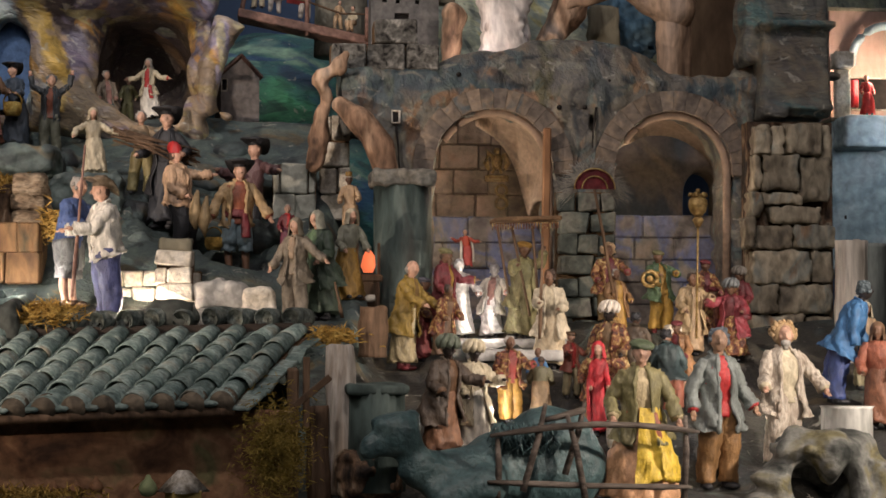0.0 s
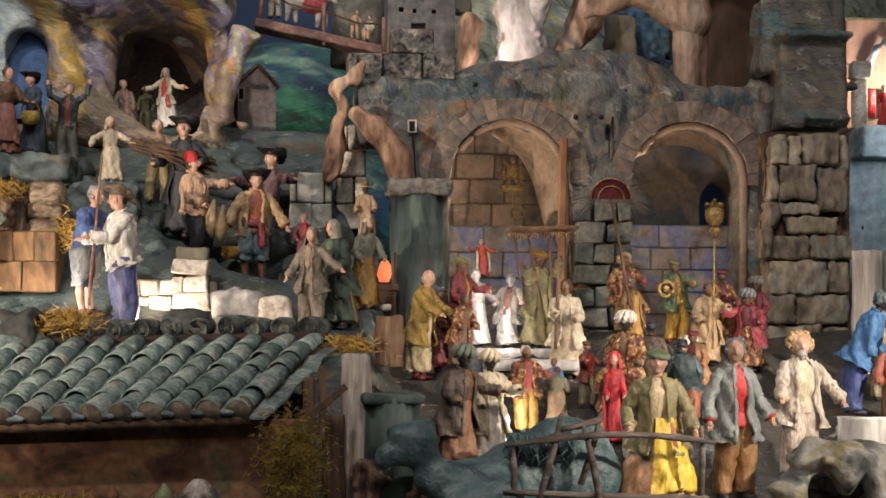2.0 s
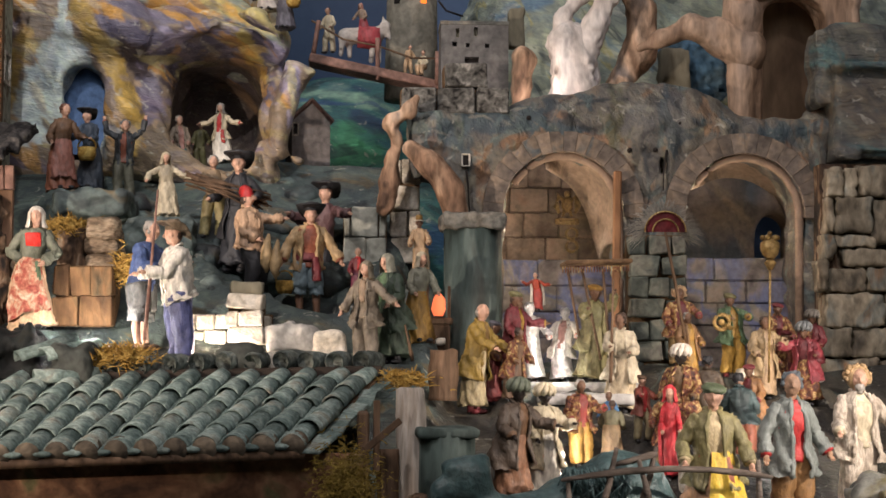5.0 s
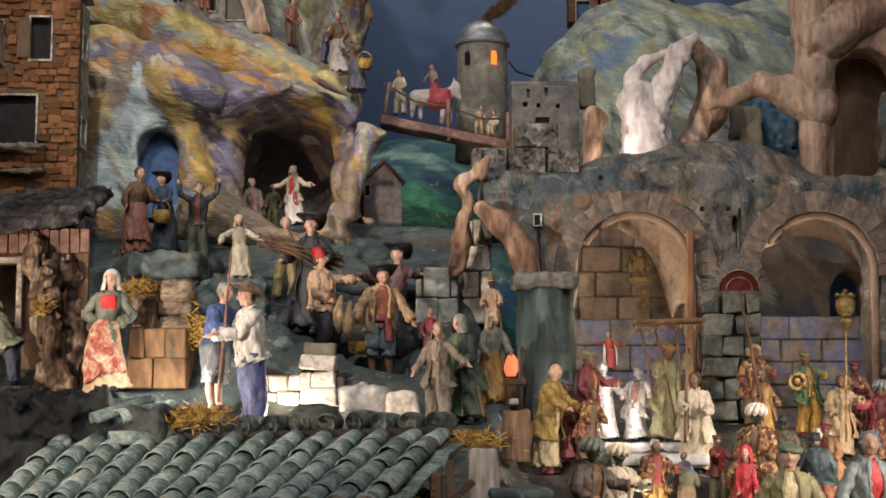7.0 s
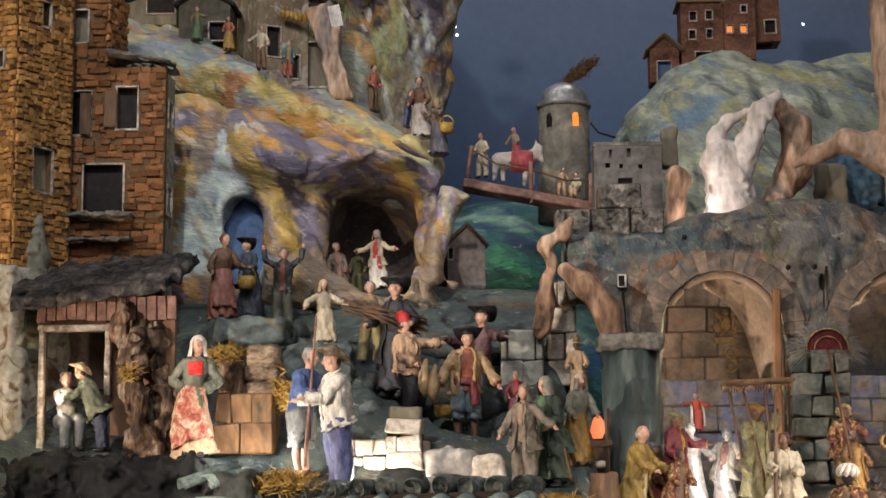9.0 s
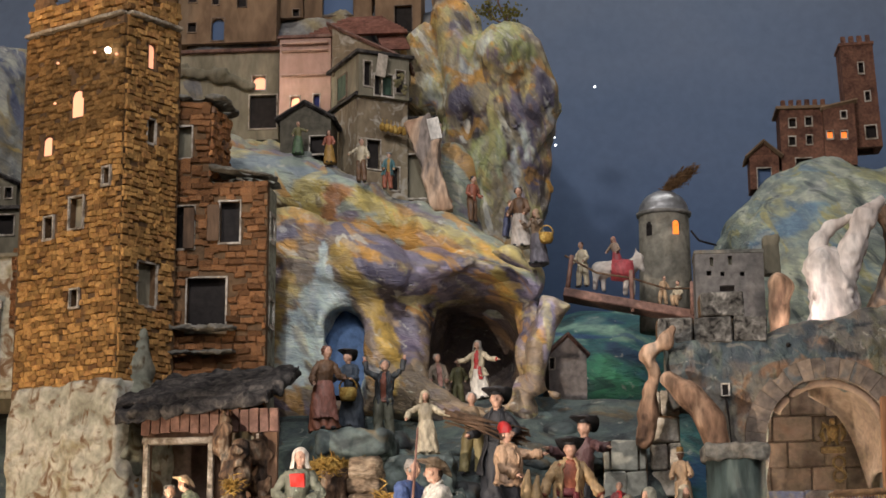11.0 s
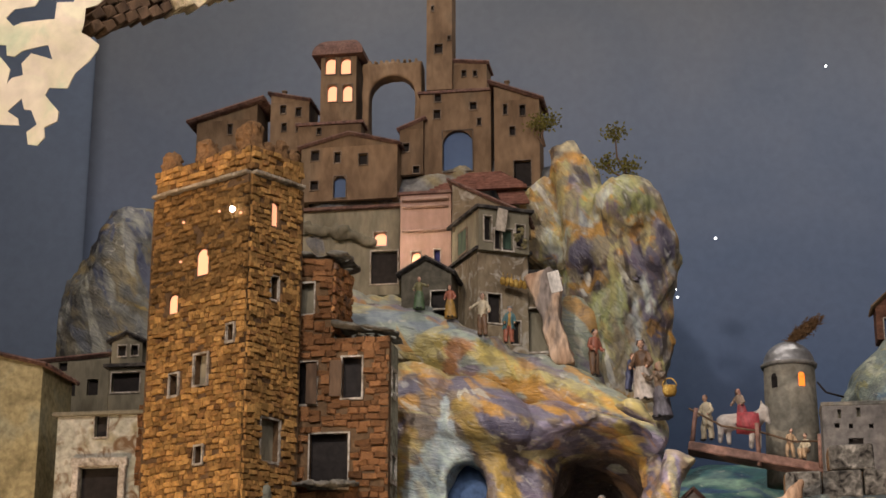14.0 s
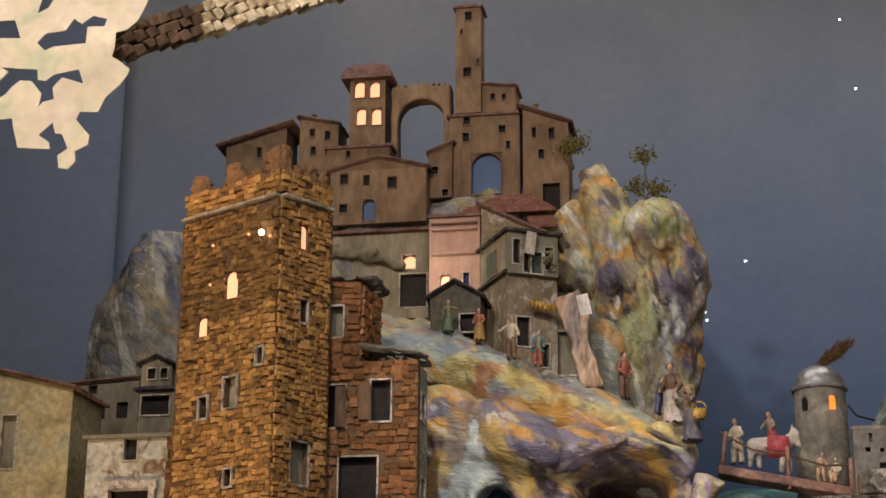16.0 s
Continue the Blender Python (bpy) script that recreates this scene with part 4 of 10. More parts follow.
for k in range(3):
    bm = bmesh.new()
    st = radians(188 / 18) * 0.496
    quad = [(sx, sz * math.tan(st) * (RA + sx)) for sx, sz in ((0.0, -1), (0.048, -1), (0.048, 1), (0.0, 1))]
    fr = [bm.verts.new((x - 0.022 + random.uniform(-0.0015, 0.0015), -0.025 - random.uniform(0, 0.002), z)) for x, z in quad]
    bk = [bm.verts.new((x - 0.022, 0.025, z)) for x, z in quad]
    bm.faces.new(fr), bm.faces.new(bk)
    for i in range(4):
        bm.faces.new((fr[i], fr[(i + 1) % 4], bk[(i + 1) % 4], bk[i]))
    bmesh.ops.recalc_face_normals(bm, faces=bm.faces)
    bmesh.ops.bevel(bm, geom=bm.edges[:], offset=0.0008, segments=1, affect="EDGES")
    me = bpy.data.meshes.new("voussoir")
    bm.to_mesh(me)
    bm.free()
    me.materials.append(VOUS)
    stone_mesh.append(me)
for cx in (A1, A2):
    for k in range(18):
        a = radians(-4 + 188 * (k + 0.5) / 18)
        v = new("voussoir", stone_mesh[k % 3])
        v.parent = ruin
        v.matrix_world = Matrix.Translation((cx + (RA + 0.022) * math.cos(a), 4.022 + random.uniform(-0.001, 0.001), ZS + (RA + 0.022) * math.sin(a))) @ pose(0, 0, 0, 0, -math.degrees(a), 0)
# loophole with a pale edge, and the crack below it; near-black solids for their shade
bm = bmesh.new()
lq = (0.269, 3.990, 2.003)
for dx, dz, w, h in ((-0.0085, 0, 0.004, 0.03), (0.0085, 0, 0.004, 0.03), (0, 0.0135, 0.02, 0.004), (0.0, -0.0135, 0.014, 0.003)):
    box(bm, (lq[0] + dx, 3.992, lq[2] + dz), (w, 0.008, h), (0, 0, 0), 0.0008, 0.0006)
part("loophole_frame", bm, LIMESTONE, ruin)
bm = bmesh.new()
box(bm, (lq[0], 3.998, lq[2]), (0.014, 0.012, 0.024), (0, 0, 0), 0.001)
part("loophole", bm, DARK, ruin)
for pts in (((0.271, 3.990, 1.979), (0.275, 3.990, 1.934), (0.278, 3.990, 1.881)), ((0.738, 3.990, 2.032), (0.730, 3.990, 1.979), (0.729, 3.990, 1.937))):
    bm = bmesh.new()
    tube(bm, [(q[0], 3.994, q[2]) for q in pts], [(0.003, 0.004), (0.002, 0.004), (0.0012, 0.004)], 6)
    part("crack", bm, DARK, ruin)
ARCHTAN = paint("arch_plaster", [(0.20, 0.14, 0.10), (0.32, 0.23, 0.165), (0.38, 0.28, 0.21)], 9, 0.7, 0.8, 0.6, 60, contrast=0.25)
# wooden post and moulded edge of the arches
for cx, lo in ((A1, 0), (A2, 0)):
    bm = bmesh.new()
    pts = [(cx + 0.132 * math.cos(radians(a)), 4.02, ZS + 0.132 * math.sin(radians(a))) for a in range(150, -1, -6)] + [(cx + 0.132, 4.02, ZS - 0.1), (cx + 0.13, 4.02, ZS - 0.3)]
    tube(bm, pts, [0.010] * len(pts), 10)
    part("arch_moulding", bm, ARCHTAN, ruin)
bm = bmesh.new()
box(bm, (A1 + 0.118, 3.97, 1.779), (0.018, 0.018, 0.40), (0, 1.0, 0), 0.003)
tagged(part("wooden_post", bm, paint("orange_wood", [(0.16, 0.075, 0.035), (0.34, 0.18, 0.09)], 20, stretch=(1, 1, 0.2))), "reddish wooden post under the arch", "post")

# back walls behind the arches
def block_wall(name, x0, x1, z0, z1, y, rows, cols, mat, label, deep=0.03, gap=0.004, seed=1, jit=0.004, back=None, edge=0.003):
    """A wall of separate blocks before a backing."""
    random.seed(seed)
    bm = bmesh.new()
    box(bm, ((x0 + x1) / 2, y + deep / 2 + 0.012, (z0 + z1) / 2), (x1 - x0, deep, z1 - z0))
    ob = tagged(part(name, bm, back or MORTAR), label, "wall")
    h = (z1 - z0) / rows
    for r in range(rows):
        cuts = [x0] + [x0 + (x1 - x0) * (c + random.uniform(-0.22, 0.22) + (0.5 if r % 2 else 0)) / cols for c in range(0 if r % 2 else 1, cols)] + [x1]
        for a, b in zip(cuts, cuts[1:]):
            if b - a < 0.012:
                continue
            bm = bmesh.new()
            box(bm, ((a + b) / 2, y + random.uniform(-jit, jit), z0 + h * (r + 0.5)), (b - a - gap, deep, h - gap), (0, random.uniform(-1, 1), 0), min(edge, h * 0.15), jit * 0.8)
            part("stone_block", bm, mat, ob)
    return ob


NICHE = paint("niche_stone", [(0.28, (0.13, 0.095, 0.07)), (0.48, (0.25, 0.19, 0.14)), (0.6, (0.34, 0.25, 0.18)), (0.74, (0.30, 0.18, 0.12))], 9, 0.7, 0.85, 0.7, 60, vary=0.12)
block_wall("niche_wall", A1 - 0.18, A1 + 0.17, 1.791, 2.106, 4.36, 5, 4, NICHE, "brown stone block wall at the back of the arch", gap=0.0018, seed=3, jit=0.0015)
block_wall("low_wall", A1 - 0.2, A1 + 0.2, 1.408, 1.792, 4.27, 6, 4, BLUESTONE, "pale block wall painted with blue patches", gap=0.0015, seed=4, jit=0.0015)
block_wall("low_wall", A2 - 0.2, A2 + 0.2, 1.465, 1.800, 4.27, 6, 3, BLUESTONE, "pale block wall painted with blue patches", gap=0.0015, seed=5, jit=0.0015)
# vault behind the second arch, with a black doorway
VAULT = strokes("vault_plaster", [(0.10, 0.085, 0.075), (0.17, 0.135, 0.11), (0.24, 0.18, 0.135)], [((0.30, 0.22, 0.15), 6, 40, 0.57, 0.65), ((0.06, 0.07, 0.08), 6, 70, 0.56, 0.65)], 6, 0.7)
vault = minus(0.02, slab((A2 + 0.01, 4.48, ZS - 0.06), (0.22, 0.07, 0.25), 0.01), archway(1.092, 1.785, 1.880, 0.046, 4.3, 4.7))
world_rock("vault_wall", rough(vault, (0.08, 0.006, 31)), (A2 - 0.25, 4.36, 1.5), (A2 + 0.25, 4.6, 2.1), 0.01, VAULT, "dark vaulted wall with a black doorway", "wall")
for cx, a0, a1, low, lb in ((A2, 178, -14, ((0.795, 4.050, 1.951), (0.848, 4.140, 1.970), (0.918, 4.240, 1.996), (0.986, 4.280, 1.997), (1.034, 4.280, 1.975), (1.070, 4.280, 1.943), (1.092, 4.260, 1.881), (1.098, 4.240, 1.788)), "smooth tan half dome inside the broken arch"),
                           (A1, 100, -30, ((0.474, 4.100, 2.000), (0.525, 4.200, 1.983), (0.559, 4.240, 1.950), (0.580, 4.240, 1.908), (0.592, 4.220, 1.858), (0.605, 4.180, 1.786)), "smooth tan remnant of a half dome in the arch")):
    bm = bmesh.new()
    inner, _ = smooth_path(low, [1] * len(low), 5)
    n = len(inner)
    rows = []
    for k, q in enumerate(inner):
        a = radians(a0 + (a1 - a0) * k / (n - 1))
        o = Vector((cx + (RA + 0.004) * math.cos(a), 4.03, ZS + (RA + 0.004) * math.sin(a)))
        rows.append([bm.verts.new(o.lerp(q, u) + Vector((0, 0.05 * math.sin(math.pi * u), 0.02 * math.sin(math.pi * u)))) for u in (0, 0.2, 0.4, 0.6, 0.8, 1)])
    for r0, r1 in zip(rows, rows[1:]):
        for k in range(5):
            bm.faces.new((r0[k], r0[k + 1], r1[k + 1], r1[k]))
    bm.normal_update()
    bmesh.ops.solidify(bm, geom=bm.faces[:], thickness=0.008)
    tagged(part("half_dome", bm, strokes("dome_plaster", [(0.22, 0.165, 0.12), (0.34, 0.25, 0.18), (0.42, 0.32, 0.24)], [((0.46, 0.35, 0.26), 8, 30, 0.58, 0.66), ((0.10, 0.085, 0.075), 8, 60, 0.58, 0.66)], 7, 0.7), smooth=True), lb, "vault")
# pier between the arches
block_wall("stone_pier", 0.642, 0.776, 1.441, 1.833, 3.98, 8, 2, paint("green_stone", [(0.28, (0.05, 0.06, 0.055)), (0.48, (0.12, 0.135, 0.115)), (0.6, (0.20, 0.20, 0.16)), (0.74, (0.11, 0.10, 0.09))], 14, 0.7, 0.8, 0.9, 70, vary=0.25), "pier of rough grey-green stone blocks", 0.05, 0.005, 6, 0.006)
# big pier to the east
PIERSTONE = paint("pier_stone", [(0.28, (0.11, 0.095, 0.075)), (0.42, (0.27, 0.225, 0.16)), (0.55, (0.40, 0.345, 0.25)), (0.64, (0.26, 0.265, 0.225)), (0.74, (0.33, 0.19, 0.10))], 14, 0.8, 0.75, 1.0, 60, (1, 1, 0.5), vary=0.3, contrast=0.5)
bm = bmesh.new()
pr = (1.084, 1.423, 1.283, 1.997)
box(bm, ((pr[0] + pr[2]) / 2, 3.97, (pr[1] + pr[3]) / 2), (pr[2] - pr[0], 0.06, pr[3] - pr[1]))
pier = tagged(part("stone_pier", bm, CRAG), "tall pier of rough brownish stone blocks of many sizes", "wall")
for k, r in enumerate(((1.089, 1.919, 1.128, 1.986), (1.130, 1.917, 1.159, 1.984), (1.162, 1.919, 1.247, 1.990), (1.250, 1.905, 1.272, 1.991), (1.086, 1.836, 1.106, 1.914), (1.109, 1.835, 1.191, 1.916), (1.196, 1.810, 1.270, 1.912),
                       (1.079, 1.775, 1.104, 1.830), (1.107, 1.802, 1.201, 1.830), (1.126, 1.757, 1.245, 1.797), (1.066, 1.700, 1.089, 1.770), (1.092, 1.700, 1.179, 1.755), (1.182, 1.702, 1.277, 1.756),
                       (1.084, 1.620, 1.218, 1.695), (1.221, 1.625, 1.272, 1.696), (1.073, 1.553, 1.141, 1.615), (1.144, 1.551, 1.271, 1.618), (1.080, 1.486, 1.204, 1.548), (1.207, 1.486, 1.268, 1.546), (1.069, 1.424, 1.164, 1.481), (1.167, 1.424, 1.270, 1.481))):
    x0, z0, x1, z1 = min(r[0], r[2]), min(r[1], r[3]), max(r[0], r[2]), max(r[1], r[3])
    y0 = 3.9 + 0.008 * math.sin(k * 2.4)
    f = rough(slab(((x0 + x1) / 2, y0 + 0.03, (z0 + z1) / 2), ((x1 - x0) / 2 + 0.0005, 0.035, (z1 - z0) / 2 + 0.0005), 0.004), (-0.03, 0.003, 300 + k), (0.011, 0.0022, 340 + k))
    link("stone_block", carve("stone_block", f, (x0 - 0.012, y0 - 0.02, z0 - 0.012), (x1 + 0.012, y0 + 0.08, z1 + 0.012), 0.0065), PIERSTONE, pier)
stump = world_rock("pier_top", rough(union(0.01, slab((1.201, 4.000, 2.115), (0.080, 0.07, 0.108), 0.008), slab((1.198, 4.020, 2.280), (0.090, 0.07, 0.05), 0.02), slab((1.199, 3.985, 2.222), (0.090, 0.085, 0.010), 0.006), slab((1.215, 3.97, 2.03), (0.066, 0.06, 0.008), 0.005, 6), slab((1.102, 4.020, 2.230), (0.016, 0.05, 0.09), 0.008), slab((1.149, 3.950, 2.020), (0.026, 0.04, 0.016), 0.006), slab((1.312, 4.000, 2.114), (0.028, 0.03, 0.011), 0.005)), (-0.09, 0.0035, 33), (0.02, 0.0022, 34)),
           (0.9, 3.86, 1.9), (1.32, 4.15, 2.42), 0.008, daubed("green_masonry", 20, 0.7, over=(((0.12, 0.19, 0.19), 9, 0, 0.59), ((0.22, 0.17, 0.12), 9, 70, 0.58), ((0.045, 0.05, 0.05), 11, 60, 0.585))), "grey-brown plastered stump of masonry", "masonry")
# near-black stripes paint in the shade of a gap on the west side
daub(stump.data, (0.15, 0.145, 0.125), [((0.20, 0.165, 0.125), [(1.204, 2.124, 0.077, 0.064, 90), (1.150, 2.149, 0.051, 0.038, 0)]), ((0.10, 0.175, 0.175), [(1.164, 2.229, 0.095, 0.015, 4), (1.203, 2.024, 0.069, 0.012, 14), (1.163, 1.993, 0.077, 0.010, 4), (1.111, 2.255, 0.038, 0.038, 0)]), ((0.03, 0.03, 0.03), [(1.088, 2.082, 0.082, 0.009, 84), (1.082, 1.989, 0.038, 0.008, 84)])], [(0.10, 0.16, 0.16), (0.21, 0.18, 0.14), (0.06, 0.065, 0.065), (0.24, 0.22, 0.18)], 130, 0.022, 30, 17)
# fluted pillar west of the arches
bm = bmesh.new()
c0, c1 = (0.282, 3.930, 1.441), (0.281, 3.930, 1.837)
tube(bm, [c0, c1], [0.066, 0.066], 48, fold=0)
for i, v in enumerate(bm.verts):
    if i % 2:
        v.co.x, v.co.y = c0[0] + (v.co.x - c0[0]) * 0.95, c0[1] + (v.co.y - c0[1]) * 0.95
pil = thing("pillar", (0, 0, 0), "dark green-grey fluted pillar with a ragged capital", "pillar")
PILL = paint("pillar_paint", [(0.28, (0.022, 0.032, 0.03)), (0.46, (0.055, 0.078, 0.072)), (0.58, (0.12, 0.15, 0.135)), (0.74, (0.07, 0.06, 0.05))], 9, 0.7, 0.8, 0.8, 50, (1, 1, 0.3))
part("shaft", bm, PILL, pil)
link("capital", carve("capital", rough(slab((0.280, 3.930, 1.853), (0.072, 0.07, 0.019), 0.01), (0.02, 0.006, 35)), (c0[0] - 0.1, 3.83, c1[2] - 0.02), (c0[0] + 0.1, 4.03, c1[2] + 0.06), 0.006), STONE, pil)
# broken rib of an arch, and the gnarled branch beside it
world_rock("broken_arch", rough(chain([(0.137, 3.950, 2.024), (0.188, 3.940, 1.985), (0.226, 3.930, 1.933), (0.244, 3.930, 1.869)], [0.018, 0.027, 0.029, 0.028]), (0.03, 0.003, 36)),
           (0.05, 3.85, 1.8), (0.35, 4.05, 2.1), 0.006, CORK, "broken end of a stone arch", "arch")
world_rock("gnarled_branch", rough(chain([(0.081, 4.000, 1.893), (0.094, 4.000, 1.958), (0.110, 3.990, 2.049), (0.096, 3.980, 2.086), (0.137, 3.960, 2.112), (0.152, 3.950, 2.145)], [0.024, 0.020, 0.015, 0.013, 0.012, 0.008]), (0.03, 0.006, 37), (-0.02, 0.002, 137)),
           (-0.05, 3.88, 1.75), (0.25, 4.12, 2.25), 0.006, CORK, "gnarled brown branch standing against the ruin", "branch")
block_wall("stone_post", 0.098, 0.168, 1.770, 2.017, 4.1, 4, 1, LIMESTONE, "slim post of pale stones", 0.04, 0.004, 9)
block_wall("block_pier", -0.013, 0.089, 1.753, 1.897, 4.05, 2, 2, paint("grey_block", [(0.20, 0.21, 0.18), (0.33, 0.335, 0.285), (0.42, 0.405, 0.335)], 10, vary=0.1), "two courses of large grey blocks", 0.06, 0.003, 10)
# stone blocks on the ruin and the small dark fort
PITTED = paint("pitted_stone", [(0.34, (0.015, 0.014, 0.013)), (0.43, (0.09, 0.085, 0.075)), (0.56, (0.15, 0.145, 0.13)), (0.70, (0.34, 0.325, 0.29))], 45, 0.6, 0.8, 1.0, 110, vary=0.2, contrast=0.5)
block_wall("parapet", 0.120, 0.373, 2.115, 2.177, 4.05, 1, 3, PITTED, "row of dark rough stone blocks on the ruin", 0.08, 0.004, 12, 0.003)
block_wall("parapet_block", 0.224, 0.326, 2.186, 2.244, 4.1, 1, 1, PITTED, "single dark rough stone block", 0.08, 0.004, 13, 0.003)

# ---- buildings ----
def window(parent, rect, y, th, style, framed=True, fw=0.0022, mat=None):
    """A window in a wall whose outer face is local y, with a pane set back; rect in the parent's x and z. Style d is a
    near-black pane that paints in the shade inside.
    """
    x0, z0, x1, z1 = rect
    bm = bmesh.new()
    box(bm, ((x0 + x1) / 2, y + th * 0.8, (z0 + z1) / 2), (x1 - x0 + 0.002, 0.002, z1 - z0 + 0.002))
    if style == "l":
        # a round head
        bm.clear()
        r = (x1 - x0) / 2
        outline = [(x0, z0), (x1, z0)] + [((x0 + x1) / 2 + r * math.cos(a * math.pi / 8), z1 - r + r * math.sin(a * math.pi / 8)) for a in range(9)]
        near, back = [[bm.verts.new((px, y + th * 0.8 + d, pz)) for px, pz in outline] for d in (0, 0.002)]
        bm.faces.new(near), bm.faces.new(back[::-1])
        for k in range(len(outline)):
            bm.faces.new((near[k - 1], near[k], back[k], back[k - 1]))
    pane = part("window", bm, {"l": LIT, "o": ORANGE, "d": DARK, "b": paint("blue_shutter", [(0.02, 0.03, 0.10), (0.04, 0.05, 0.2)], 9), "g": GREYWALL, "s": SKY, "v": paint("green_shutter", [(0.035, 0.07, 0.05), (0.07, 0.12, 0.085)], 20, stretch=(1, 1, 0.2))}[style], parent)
    if framed:
        bm = bmesh.new()
        for a, b, c, d in ((x0 - fw, z0 - fw, x0 + 0.001, z1 + fw), (x1 - 0.001, z0 - fw, x1 + fw, z1 + fw), (x0, z1 - 0.001, x1, z1 + fw), (x0 - fw, z0 - fw * 1.6, x1 + fw, z0 + 0.001)):
            box(bm, ((a + c) / 2, y - 0.001, (b + d) / 2), (c - a, 0.006, d - b), (0, 0, random.uniform(-1, 1)), 0, 0.0006)
        part("window_frame", bm, mat or FRAME, pane)
    return pane


def house(name, rect, y, depth, mat, label, wins=(), roof="mono", rise=0.03, lap=0.008, th=0.02, roofmat=None, turn=0, framed=True, lean=0, category="house", chimney=None):
    """A small model house: front rect (x0, z0, x1, z1) at y, windows by the same measure with their style."""
    x0, z0, x1, z1 = rect
    w, h = x1 - x0, z1 - z0
    e = thing(name, (x0, y, z0), label, category)
    e.matrix_world = pose(x0, y, z0, 0, lean, turn)
    holes = [(a - x0, b - z0, c - x0, d - z0) for (a, b, c, d), s in wins]
    bm = bmesh.new()
    pierced(bm, w, h, th, holes)
    part("wall", bm, mat, e)
    bm = bmesh.new()
    outline = [(0, th), (0, depth), (w, depth), (w, th), (w - th, th), (w - th, depth - th), (th, depth - th), (th, th)]
    lo_, hi_ = [bm.verts.new((*q, 0)) for q in outline], [bm.verts.new((*q, h)) for q in outline]
    for k in range(8):
        bm.faces.new((lo_[k], lo_[(k + 1) % 8], hi_[(k + 1) % 8], hi_[k]))
    bm.faces.new(lo_), bm.faces.new(hi_)
    part("side_wall", bm, mat, e)
    if roof == "gable":
        for yy in (0, depth - th):
            bm = bmesh.new()
            a = [bm.verts.new(p) for p in ((0, yy, h), (w, yy, h), (w / 2, yy, h + rise))]
            b = [bm.verts.new((p.co.x, yy + th, p.co.z)) for p in a]
            bm.faces.new(a), bm.faces.new(b)
            for k in range(3):
                bm.faces.new((a[k], a[(k + 1) % 3], b[(k + 1) % 3], b[k]))
            part("gable", bm, mat, e)
    for (hole, (r, s)) in zip(holes, wins):
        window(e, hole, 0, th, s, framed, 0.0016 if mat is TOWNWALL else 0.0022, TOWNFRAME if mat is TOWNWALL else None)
        if s in "ls" and mat is TOWNWALL:
            # round head: two corner pieces of wall in the opening
            ax0, az0, ax1, az1 = hole
            rr, cxx = (ax1 - ax0) / 2, (ax0 + ax1) / 2
            rz = min(rr, (az1 - az0) * 0.5)
            wb = bmesh.new()
            for sg in (-1, 1):
                pts = [(cxx + sg * rr, az1)] + [(cxx + sg * rr * math.cos(radians(a)), az1 - rz + rz * math.sin(radians(a))) for a in range(0, 91, 15)]
                fa = [wb.verts.new((px, -0.0012, pz)) for px, pz in pts]
                ba = [wb.verts.new((px, th * 0.7, pz)) for px, pz in pts]
                for k in range(1, len(pts) - 1):
                    wb.faces.new((fa[0], fa[k], fa[k + 1])), wb.faces.new((ba[0], ba[k], ba[k + 1]))
                for k in range(1, len(pts) - 1):
                    wb.faces.new((fa[k], fa[k + 1], ba[k + 1], ba[k]))
            part("arch_head", wb, mat, e)
    rm = roofmat or ROOF
    t = 0.006
    bm = bmesh.new()
    if roof in ("gable", "mono_r", "mono_l"):
        # one corrugated sheet; its ribs run down the slope
        if roof == "gable":
            g = lap * rise / (w / 2)
            line = [(-lap, h - g), (w / 2, h + rise), (w + lap, h - g)]
        else:
            g = lap * rise / w
            line = [(-lap, h + rise + g), (w + lap, h - g)] if roof == "mono_l" else [(-lap, h - g), (w + lap, h + rise + g)]
        n = max(4, int((depth + 2 * lap) / 0.006))
        rows_ = []
        for (px, pz) in line:
            rows_.append([bm.verts.new((px + random.uniform(-0.002, 0.002), -lap + (depth + 2 * lap) * k / n, pz + t + 0.0022 * math.cos(k * math.pi))) for k in range(n + 1)])
        for ra_, rb_ in zip(rows_, rows_[1:]):
            for k in range(n):
                bm.faces.new((ra_[k], rb_[k], rb_[k + 1], ra_[k + 1]))
        bmesh.ops.recalc_face_normals(bm, faces=bm.faces)
        bmesh.ops.solidify(bm, geom=bm.faces[:], thickness=t)
        if roof != "gable":
            wedge = [(0, h), (w, h), (w if roof == "mono_r" else 0, h + rise)]
            wb = bmesh.new()
            a = [wb.verts.new((p[0], 0.001, p[1])) for p in wedge]
            b = [wb.verts.new((p[0], depth, p[1])) for p in wedge]
            wb.faces.new(a), wb.faces.new(b)
            for k in range(3):
                wb.faces.new((a[k], a[(k + 1) % 3], b[(k + 1) % 3], b[k]))
            part("gable", wb, mat, e)
    elif roof == "hip":
        n = 9
        prev = None
        for k in range(n):
            f = math.cos(k / (n - 1) * math.pi / 2) if k < n - 1 else 0.02
            zz = h + rise * math.sin(k / (n - 1) * math.pi / 2)
            ring = [bm.verts.new((w / 2 + sx * (w / 2 + lap) * f, depth / 2 + sy * (depth / 2 + lap) * f, zz)) for sx, sy in ((-1, -1), (1, -1), (1, 1), (-1, 1))]
            if prev:
                for q in range(4):
                    bm.faces.new((prev[q], prev[(q + 1) % 4], ring[(q + 1) % 4], ring[q]))
            else:
                bm.faces.new(ring)
            prev = ring
        bm.faces.new(prev)
    else:
        box(bm, (w / 2, depth / 2, h + t / 2), (w + 2 * lap, depth + 2 * lap, t * 1.6), (0, 0, 0), 0.001)
